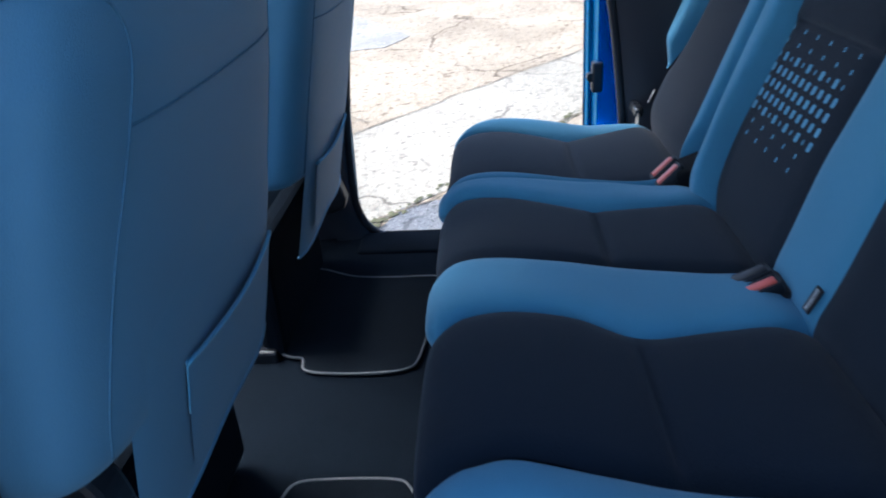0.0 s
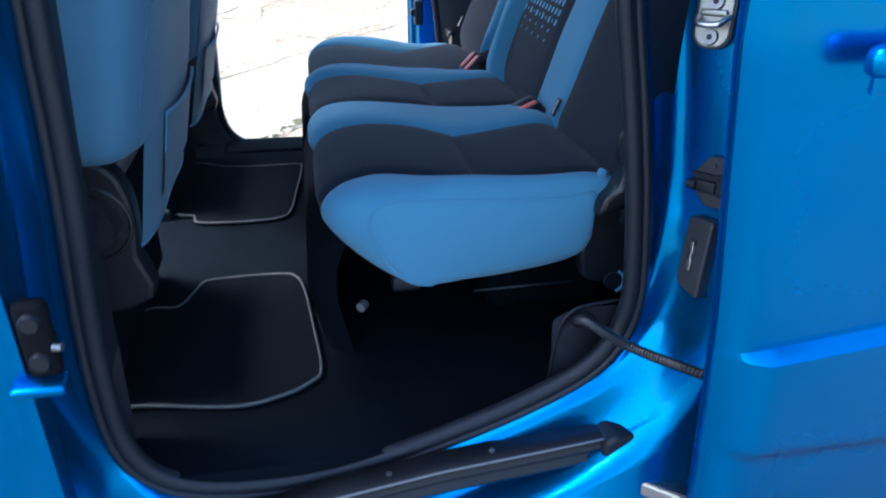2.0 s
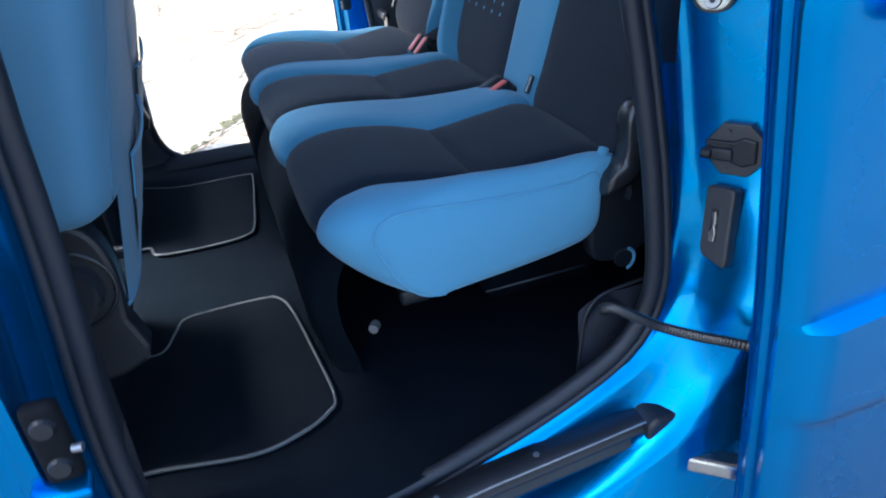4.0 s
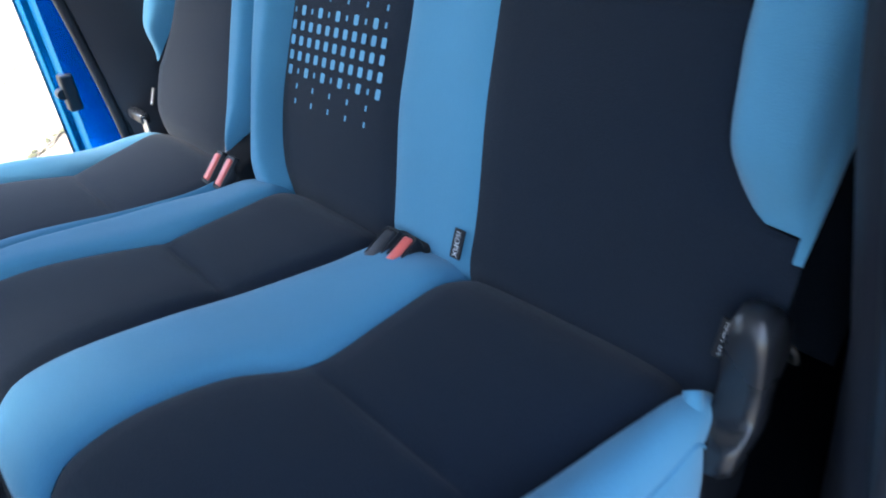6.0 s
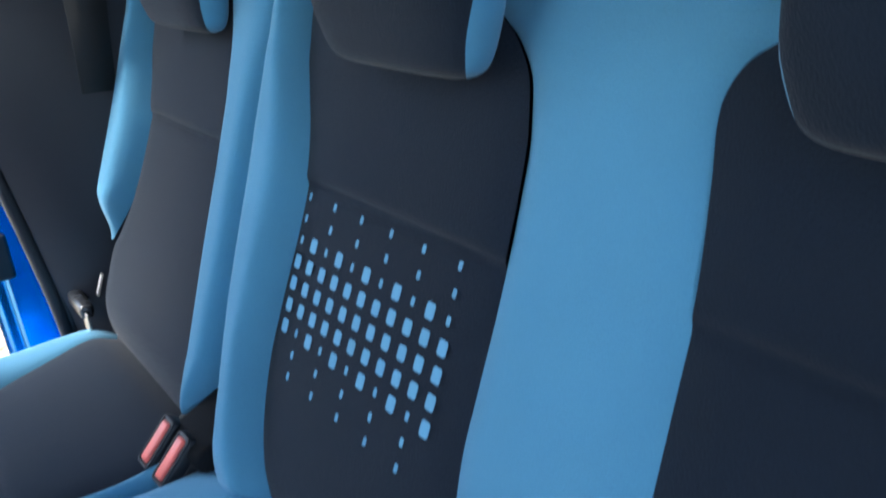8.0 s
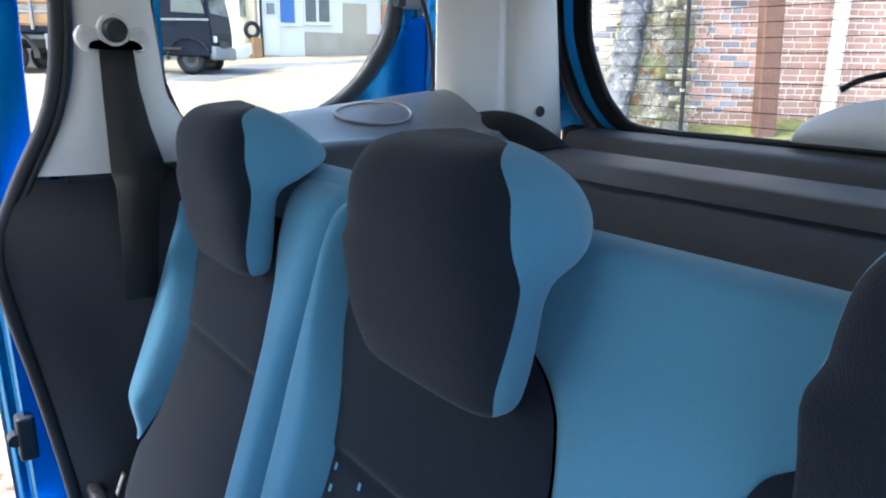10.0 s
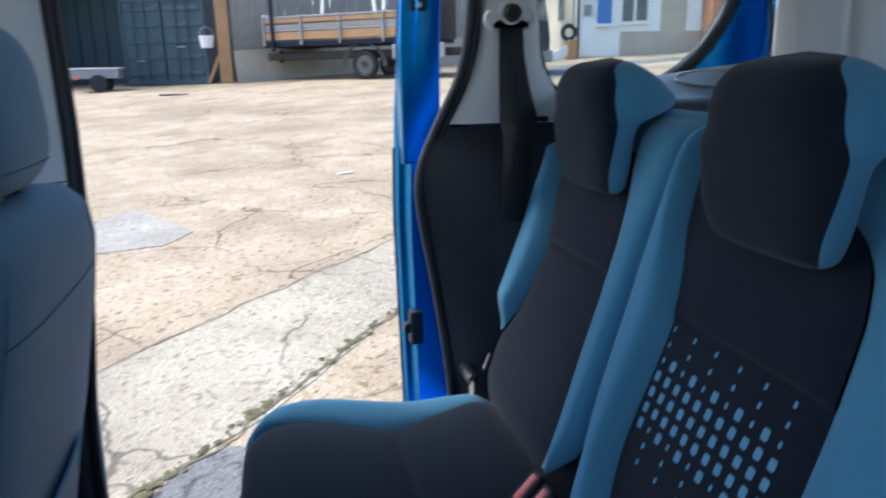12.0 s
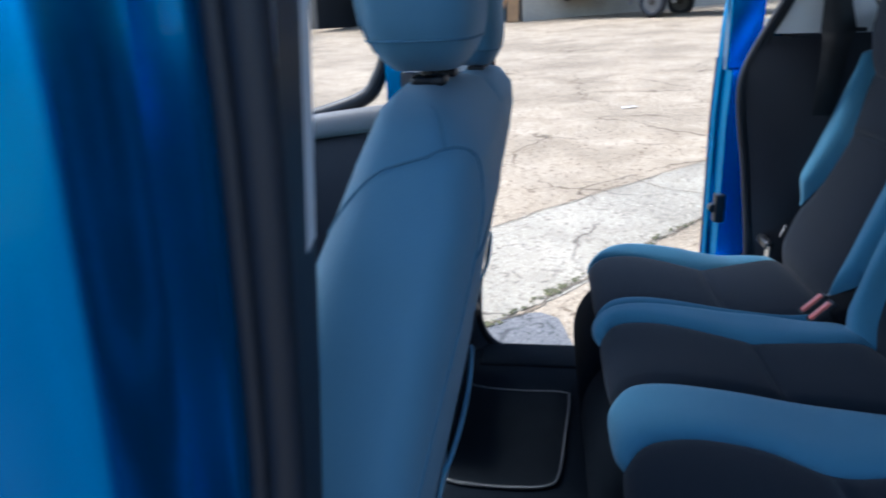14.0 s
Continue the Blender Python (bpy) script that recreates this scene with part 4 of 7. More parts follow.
def cushion_patch(left, right, crown, lift=0.0, seam=True, groove=0.006, nu=16, edge=None, drop=0.0, rear=(0.0, 0.0)):
    """A padded strip of a seat cushion between two seam lines, given as rows of (x, y)."""
    def fn(u, v):
        s = v * (len(CUSHION) - 1)
        i = min(int(s), len(CUSHION) - 2)
        p, q = CUSHION[i], CUSHION[i + 1]
        x, z = p + (q - p) * (s - i)
        t = (q - p) / np.linalg.norm(q - p)
        nrm = np.array([-t[1], t[0]])
        under = max(0.0, 0.745 - z) / 0.1 if x < -0.25 else 0.0
        y0, y1 = (lerp(some, -0.43 if under else x) for some in (left, right))
        round_off = (1 - (2 * u - 1) ** 4)
        w = abs(y1 - y0) + 1e-6
        h = lift + crown * round_off * (0.25 + 0.75 * smooth(0.70, 0.76, z)) - groove * (np.exp(-(u * w / 0.007) ** 2) + np.exp(-((1 - u) * w / 0.007) ** 2))
        if seam:
            h -= 0.011 * np.exp(-abs((x - CROSS_SEAM) / 0.008) ** 1.3) * (z > 0.74) * round_off
            h += 0.005 * math.sin(math.pi * min(max((x + 0.4) / 0.24, 0), 1)) + 0.005 * math.sin(math.pi * min(max((x + 0.16) / 0.2, 0), 1))
        h += (rear[0] * (1 - u) + rear[1] * u) * smooth(-0.15, 0.02, x)
        if edge is not None:
            h -= 0.012 * max(0, 1 - abs(u - edge) * w / 0.03) ** 2
        x, z = np.array([x, z]) + nrm * h
        return (x, y0 + (y1 - y0) * u, z - drop * smooth(0.66, 0.76, z))
    return grid(fn, nu, 190)


OUT_NEAR = [(-0.43, -0.612), (-0.36, -0.636), (-0.05, -0.632), (0.08, -0.618)]
B_NEAR = [(-0.43, -0.556), (-0.424, -0.546), (-0.394, -0.524), (-0.373, -0.518), (-0.329, -0.511), (-0.236, -0.535), (-0.163, -0.556), (-0.062, -0.576), (0.0, -0.592), (0.085, -0.605)]
D_RIGHT = [(-0.432, -0.268), (-0.402, -0.240), (-0.363, -0.232), (-0.304, -0.233), (-0.235, -0.246), (-0.163, -0.284), (-0.067, -0.292), (0.039, -0.300), (0.085, -0.310)]
D_LEFT = [(-0.432, -0.108), (-0.398, -0.078), (-0.308, -0.080), (-0.205, -0.092), (-0.093, -0.122), (0.0, -0.150), (0.085, -0.155)]
M_EDGE = [(-0.432, 0.138), (-0.40, 0.172), (-0.32, 0.158), (-0.23, 0.130), (-0.165, 0.113), (-0.06, 0.104), (0.03, 0.102), (0.085, 0.104)]
GAP = [(-0.432, 0.222), (-0.39, 0.246), (-0.30, 0.250), (-0.18, 0.240), (-0.05, 0.222), (0.085, 0.215)]
F_EDGE = [(-0.432, 0.258), (-0.39, 0.296), (-0.30, 0.296), (-0.20, 0.276), (-0.06, 0.248), (0.085, 0.262)]
B_FAR = [(-0.43, 0.588), (-0.39, 0.622), (-0.32, 0.618), (-0.25, 0.596), (-0.168, 0.566), (-0.09, 0.584), (-0.02, 0.606), (0.04, 0.622), (0.085, 0.63)]
OUT_FAR = [(-0.43, 0.655), (-0.36, 0.680), (0.085, 0.680)]


def back_patch(left, right, z0, z1, crown, lift=0.0, groove=0.006, nu=16, nv=140, seam=None, roll=False, foot=0.0):
    """A padded strip of a seatback between two lines of (z, y); roll: its top rounds over backwards."""
    def fn(u, v):
        z = z0 + (z1 - z0) * v
        y0, y1 = lerp(left, z), lerp(right, z)
        w = abs(y1 - y0) + 1e-6
        fade = math.sqrt(max(0, 1 - max(0, (z - z1 + 0.10) / 0.10) ** 2.5)) if roll else 1.0
        h = lift + crown * (1 - (2 * u - 1) ** 4) * fade - groove * (np.exp(-(u * w / 0.008) ** 2) + np.exp(-((1 - u) * w / 0.008) ** 2))
        if seam:
            h += 0.004 * smooth(seam - 0.004, seam + 0.004, z) - 0.009 * np.exp(-abs((z - seam) / 0.005) ** 1.4) * (1 - (2 * u - 1) ** 8)
        h -= 0.016 * min(1.3, max(0, (0.812 - z) / 0.05)) ** 2
        if foot:
            h *= smooth(-0.004, foot, z - z0)
        if abs(z1 - 1.262) < 0.001:
            h *= smooth(1.262, 1.228, z)
        x = back_x(z) - h * 0.925
        if roll:
            x += 0.045 * max(0, (z - z1 + 0.05) / 0.05) ** 3
        return (x, y0 + (y1 - y0) * u, z + h * 0.38)
    return grid(fn, nu, nv)


def headrest(cy, parent):
    """A hooked head restraint: a dark front pad, a blue hood behind that rests on the seatback."""
    levels = [1.199, 1.202, 1.209, 1.223, 1.25, 1.29, 1.305, 1.315, 1.325, 1.335, 1.35, 1.37, 1.385, 1.397, 1.404, 1.408]
    fronts = [0.174, 0.163, 0.155, 0.150, 0.143, 0.137, 0.135, 0.134, 0.133, 0.132, 0.131, 0.134, 0.141, 0.152, 0.168, 0.190]
    backs = [0.188, 0.197, 0.202, 0.205, 0.206, 0.209, 0.214, 0.226, 0.262, 0.297, 0.300, 0.276, 0.252, 0.230, 0.215, 0.204]
    halves = [0.063, 0.076, 0.086, 0.093, 0.102, 0.108, 0.110, 0.111, 0.110, 0.109, 0.107, 0.101, 0.092, 0.080, 0.066, 0.045]
    table = spline(list(zip(levels, fronts, backs, halves)), 46)
    front, hood, rings = [], [], []
    for z, x0, x1, w in table:
        seam = 0.011 + 0.017 * smooth(1.22, 1.33, z) - 0.012 * smooth(1.37, 1.405, z)
        half = (x1 - x0) / 2
        meet = min(max((seam - half) / half, -0.95), 0.95)
        turn = math.degrees(math.acos(math.copysign(abs(meet) ** (1 / 0.60), meet)))
        ring = []
        for a in np.linspace(0, 2 * math.pi, 40, endpoint=False):
            deg = (math.degrees(a) + 180) % 360 - 180
            deg = deg * turn / 111 if abs(deg) <= 111 else math.copysign(turn + (abs(deg) - 111) * (180 - turn) / 69, deg)
            c, sn = math.cos(radians(deg)), math.sin(radians(deg))
            px = x0 + half + half * math.copysign(abs(c) ** 0.60, c)
            narrow = 1 - 0.35 * smooth(0.215, 0.310, px)
            ring.append((px, cy + (w + 0.008 * (sn > 0) * smooth(1.30, 1.22, z)) * narrow * math.copysign(abs(sn) ** 0.60, sn), z))
        rings.append(ring)
    n = 40
    verts = [v for r in rings for v in r] + [tuple(np.mean(rings[-1], 0) + (0, 0, 0.004)), tuple(np.mean(rings[0], 0))]
    for i in range(len(rings) - 1):
        for j in range(n):
            a = 2 * math.pi * (j + 0.5) / n
            f = (i * n + j, i * n + (j + 1) % n, (i + 1) * n + (j + 1) % n, (i + 1) * n + j)
            (front if math.cos(a) < -0.36 else hood).append(f)
    top, low = len(verts) - 2, len(verts) - 1
    for j in range(n):
        a = 2 * math.pi * (j + 0.5) / n
        (front if math.cos(a) < -0.36 else hood).append(((len(rings) - 1) * n + j, (len(rings) - 1) * n + (j + 1) % n, top))
        front.append((j, (j + 1) % n, low))
    for nm, faces, mat, lab in (("head_pad", front, DARK_FABRIC, "charcoal cloth front"), ("head_hood", hood, BLUE_FABRIC, "blue cloth hood")):
        part(nm, mesh_of(nm, verts, faces), mat, parent, lab)


def top_roll(y0, y1, parent, zt=1.262):
    """The rolled upper edge of a seatback and its rear face."""
    prof = spline([(back_x(zt) - 0.001, zt), (0.2405, 1.290), (0.252, 1.318), (0.272, 1.330), (0.305, 1.326), (0.325, 1.300), (0.320, 1.15), (0.26, 0.95), (0.20, 0.75)], 40)
    def fn(u, v):
        i = min(int(v * 39), 38)
        p = prof[i] + (prof[i + 1] - prof[i]) * (v * 39 - i)
        end = 0.012 * (2 * u - 1) ** 12
        return (p[0] + end, y0 + (y1 - y0) * u, p[1] - end)
    part("upper_cover", grid(lambda u, v: fn(u, 0.62 * v), 30, 34), BLUE_FABRIC, parent, "blue cloth upper edge")
    part("back_shell", grid(lambda u, v: fn(u, 0.62 + 0.38 * v), 20, 14), CARPET, parent, "black carpeted rear face")




OUT_NEAR, B_NEAR, D_RIGHT, D_LEFT, M_EDGE, GAP, F_EDGE, B_FAR, OUT_FAR = ([tuple(p) for p in spline(some, 60)] for some in (OUT_NEAR, B_NEAR, D_RIGHT, D_LEFT, M_EDGE, GAP, F_EDGE, B_FAR, OUT_FAR))
PIPE = spline([(-0.262, 0.632), (-0.298, 0.640), (-0.330, 0.670), (-0.352, 0.714), (-0.362, 0.752), (-0.352, 0.774), (-0.324, 0.785), (-0.285, 0.785), (-0.225, 0.780), (-0.120, 0.774), (-0.050, 0.775), (-0.012, 0.782), (0.003, 0.772)], 61)
FLANK_FOOT = spline([(-0.262, 0.6315), (-0.225, 0.627), (-0.135, 0.634), (-0.045, 0.648), (-0.008, 0.664), (0.004, 0.690)], 61)


def profile_point(v):
    k = v * (len(CUSHION) - 1)
    i = min(int(k), len(CUSHION) - 2)
    p, q = CUSHION[i], CUSHION[i + 1]
    t = (q - p) / np.linalg.norm(q - p)
    return p + (q - p) * (k - i), np.array([-t[1], t[0]])


def outer_bolster(y, s, inner, lift, fall=0.0, rear=0.0):
    """The bolster between a cushion's pad and its outer piping, and the flank below the piping."""
    def bolster(u, v):
        k = v * 60
        i = min(int(k), 59)
        ox, oz = PIPE[i] + (PIPE[i + 1] - PIPE[i]) * (k - i)
        (ix, iz), nrm = profile_point(v * 0.97)
        iy = lerp(inner, -0.43 if (ix < -0.25 and iz < 0.745) else ix)
        x, z = ox + (ix - ox) * u, oz + lift + (iz - oz) * u
        h = (0.020 + 0.013 * math.exp(-(((ix + 0.15) / 0.09) ** 2))) * math.sin(math.pi * u) ** 0.7 * (0.10 + 0.90 * min(v / 0.28, 1)) - 0.006 * np.exp(-((1 - u) * 0.09 / 0.007) ** 2) 
        x, z = np.array([x, z - fall * smooth(-0.28, -0.02, ix) * (1 - 0.5 * u) + rear * u * smooth(-0.15, 0.02, ix)]) + nrm * h
        return (x, y + (iy - y) * u + s * 0.006 * math.sin(math.pi * u), z)
    def flank(u, v):
        k = u * 60
        i = min(int(k), 59)
        x, z = PIPE[i] + (PIPE[i + 1] - PIPE[i]) * (k - i)
        k = 60 * u**1.25
        i = min(int(k), 59)
        bx, bz = FLANK_FOOT[i] + (FLANK_FOOT[i + 1] - FLANK_FOOT[i]) * (k - i)
        bulge = 0.013 * math.sin(math.pi * min(v, 1.0)) ** 0.7 * math.sin(math.pi * u) ** 0.4
        under = max(0, (v - 0.86) / 0.14) ** 2
        return (x + (bx - x) * v, y + s * (bulge - 0.004 * v - 0.014 * under), z + (lift - fall * smooth(-0.28, -0.02, x)) * (1 - v) + (bz - z) * v)
    return grid(bolster, 20, 80), grid(flank, 70, 16), [(x, y + s * 0.0005, z + lift) for x, z in PIPE]


bench = thing("rear_bench", "two-place rear bench in charcoal and blue cloth with three pads", "seat")
# Cushion, from the outer flank inwards.
part("cushion_pad", cushion_patch(B_NEAR, D_RIGHT, 0.008, rear=(0.016, 0.010)), DARK_FABRIC, bench, "charcoal cloth pad")
part("cushion_divider", cushion_patch(D_RIGHT, D_LEFT, 0.014, 0.001, False, rear=(0.010, 0.0)), BLUE_FABRIC, bench, "blue cloth divider")
part("cushion_pad", cushion_patch(D_LEFT, M_EDGE, 0.008), DARK_FABRIC, bench)
part("cushion_bolster", cushion_patch(M_EDGE, GAP, 0.016, 0.001, False, nu=14, edge=1.0, rear=(0.0, -0.022)), BLUE_FABRIC, bench)
bolster, flank, rim_line = outer_bolster(-0.636, -1, B_NEAR, 0.0, rear=0.017)
part("cushion_bolster", bolster, BLUE_FABRIC, bench, "blue cloth bolster")
part("cushion_flank", flank, BLUE_FABRIC, bench, "blue cloth side panel")
# The welt's blue is paler than the cloth, standing for light on its ridge.
part("piping", tube(rim_line, 0.0021, 8, ref=(0, 1, 0)), PIPING_BLUE, bench, "blue welt, its colour paled for the light it catches")
L_MID = [(0.76, -0.158), (0.80, -0.157), (0.85, -0.146), (0.93, -0.126), (0.99, -0.121), (1.06, -0.116), (1.145, -0.105), (1.18, -0.095), (1.205, -0.084), (1.226, -0.066), (1.24, -0.046), (1.262, -0.02)]
R_MID = [(0.76, 0.104), (0.785, 0.112), (0.836, 0.142), (0.896, 0.159), (0.95, 0.163), (1.02, 0.164), (1.076, 0.169), (1.121, 0.184), (1.160, 0.205), (1.196, 0.222), (1.262, 0.232), (1.33, 0.234)]
R_NEAR = [(0.76, -0.303), (0.82, -0.301), (0.866, -0.295), (0.955, -0.277), (1.03, -0.268), (1.10, -0.260), (1.16, -0.247), (1.19, -0.239), (1.208, -0.238), (1.227, -0.246), (1.24, -0.262), (1.262, -0.292)]
L_NEAR = [(0.76, -0.645), (0.918, -0.650), (0.930, -0.618), (0.948, -0.592), (0.98, -0.566), (1.03, -0.554), (1.09, -0.547), (1.262, -0.540)]
L_MID, R_MID, R_NEAR, L_NEAR = ([tuple(p) for p in spline(some, 60)] for some in (L_MID, R_MID, R_NEAR, L_NEAR))
part("back_pad", back_patch(L_NEAR, R_NEAR, 0.735, 1.262, 0.004, groove=0.003, seam=1.087), DARK_FABRIC, bench, "charcoal cloth pad")
part("back_divider", back_patch(R_NEAR, L_MID, 0.765, 1.262, 0.004, 0.0, groove=0.003), BLUE_FABRIC, bench, "blue cloth divider")
part("back_pad", back_patch(L_MID, R_MID, 0.735, 1.262, 0.004, groove=0.003, seam=1.075), DARK_FABRIC, bench)
part("back_bolster", back_patch(R_MID, [(0.76, 0.176), (0.86, 0.198), (0.941, 0.224), (1.016, 0.240), (1.108, 0.256), (1.203, 0.262), (1.33, 0.260)], 0.76, 1.326, 0.036, 0.0, roll=True), BLUE_FABRIC, bench, "blue cloth bolster")
part("back_bolster", back_patch([(0.90, -0.648), (1.262, -0.648)], L_NEAR, 0.930, 1.262, 0.030, 0.0, nu=12, foot=0.06), BLUE_FABRIC, bench)
part("back_side", grid(lambda u, v: (back_x(0.912 + 0.363 * v) - 0.004 + 0.135 * v**0.8 * u, -0.645 - 0.008 * math.sin(math.pi * u), 0.912 + 0.363 * v), 10, 24), BLUE_FABRIC, bench, "blue cloth side of the backrest")
top_roll(-0.655, 0.258, bench)
headrest(0.016, bench)
headrest(-0.394, bench)

far_seat = thing("rear_single_seat", "single rear seat in charcoal and blue cloth beside the bench", "seat")
part("cushion_bolster", cushion_patch(GAP, F_EDGE, 0.014, -0.009, False, nu=12, edge=0.0, rear=(-0.014, -0.004)), BLUE_FABRIC, far_seat, "blue cloth bolster")
part("cushion_pad", cushion_patch(F_EDGE, B_FAR, 0.007, -0.004, drop=0.016), DARK_FABRIC, far_seat, "charcoal cloth pad")
bolster, flank, rim_line = outer_bolster(0.680, 1, B_FAR, -0.024, 0.026)
part("cushion_bolster", bolster, BLUE_FABRIC, far_seat)
part("cushion_flank", flank, BLUE_FABRIC, far_seat, "blue cloth side panel")
R_FAR = [(0.76, 0.280), (0.81, 0.284), (0.835, 0.290), (0.967, 0.317), (1.052, 0.330), (1.125, 0.345), (1.173, 0.362), (1.24, 0.392), (1.33, 0.410)]
L_FAR = [(0.715, 0.645), (0.76, 0.652), (0.83, 0.664), (0.872, 0.664), (0.896, 0.650), (0.96, 0.624), (1.05, 0.618), (1.11, 0.636), (1.17, 0.668), (1.262, 0.690)]
L_FAR = [tuple(p) for p in spline(L_FAR, 60)]
part("back_pad", back_patch(R_FAR, L_FAR, 0.715, 1.262, 0.004, seam=1.075), DARK_FABRIC, far_seat, "charcoal cloth pad")
part("back_bolster", back_patch([(0.76, 0.280), (0.795, 0.266), (0.86, 0.244), (0.95, 0.250), (1.05, 0.262), (1.15, 0.272), (1.33, 0.270)], R_FAR, 0.76, 1.326, 0.030, 0.0, roll=True), BLUE_FABRIC, far_seat, "blue cloth bolster")
part("back_bolster", back_patch(L_FAR, [(0.872, 0.662), (0.92, 0.682), (0.965, 0.696), (1.05, 0.706), (1.262, 0.722)], 0.882, 1.262, 0.034, nu=14, foot=0.07), BLUE_FABRIC, far_seat)
top_roll(0.264, 0.725, far_seat)
headrest(0.462, far_seat)
for seat, y0, y1 in ((bench, -0.60, 0.21), (far_seat, 0.225, 0.61)):
    y0, y1 = (y0 + 0.09, y1) if seat is bench else (y0, y1)
    lines = spline([(-0.400, 0.700), (-0.440, 0.655), (-0.462, 0.600), (-0.462, 0.530), (-0.448, 0.470), (-0.438, FLOOR)], 24)
    skirt_rows = [[(x + 0.05 * (1 - e), y0 + (y1 - y0) * k, z) for x, z in lines] for k, e in ((0.0, 0.0), (0.02, 0.7), (0.06, 1.0), (0.5, 1.0), (0.94, 1.0), (0.98, 0.7), (1.0, 0.0))]
    part("front_skirt", loops(skirt_rows, closed=False), CARPET, seat, "black carpeted skirt under the cushion")
    part("seat_frame", box(0.26, y1 - y0 - 0.10, 0.17, (0.02, (y0 + y1) / 2 + 0.04, FLOOR + 0.09), 0.03, 3), CARPET, seat, "black seat base")


# ---- the front seats ----
SEAT_Z = [0.66, 0.72, 0.80, 0.90, 1.00, 1.10, 1.18, 1.235, 1.268, 1.280]
SEAT_REAR = [-0.712, -0.698, -0.678, -0.655, -0.635, -0.615, -0.602, -0.604, -0.626, -0.66]
SEAT_DEEP = [0.10, 0.115, 0.150, 0.175, 0.175, 0.160, 0.135, 0.11, 0.075, 0.03]
SEAT_WIDE = [0.225, 0.245, 0.262, 0.272, 0.270, 0.264, 0.249, 0.221, 0.177, 0.112]


def seat_ring(z, grow=0.0):
    x1, d, w = (float(np.interp(z, SEAT_Z, a)) for a in (SEAT_REAR, SEAT_DEEP, SEAT_WIDE))
    ring = []
    for a in np.linspace(0, 2 * math.pi, 72, endpoint=False):
        c, sn = math.cos(a), math.sin(a)
        ring.append((x1 - d / 2 + (d / 2 + grow) * math.copysign(abs(c) ** 0.5, c), (w * (1.10 if sn < 0 else 1.0) + grow) * math.copysign(abs(sn) ** 0.5, sn), z))
    return ring


def seat_face(u, z, out=0.0):
    """A point on the backrest's rear face; u from -1 (door side) to 1."""
    x1, d, w = (float(np.interp(z, SEAT_Z, a)) for a in (SEAT_REAR, SEAT_DEEP, SEAT_WIDE))
    sn = math.copysign(min(abs(u), 0.999) ** 2, u)
    c = math.sqrt(1 - sn * sn)
    return (x1 - d / 2 + (d / 2 + out) * c ** 0.5, w * u * (1.10 if u < 0 else 1.0), z)


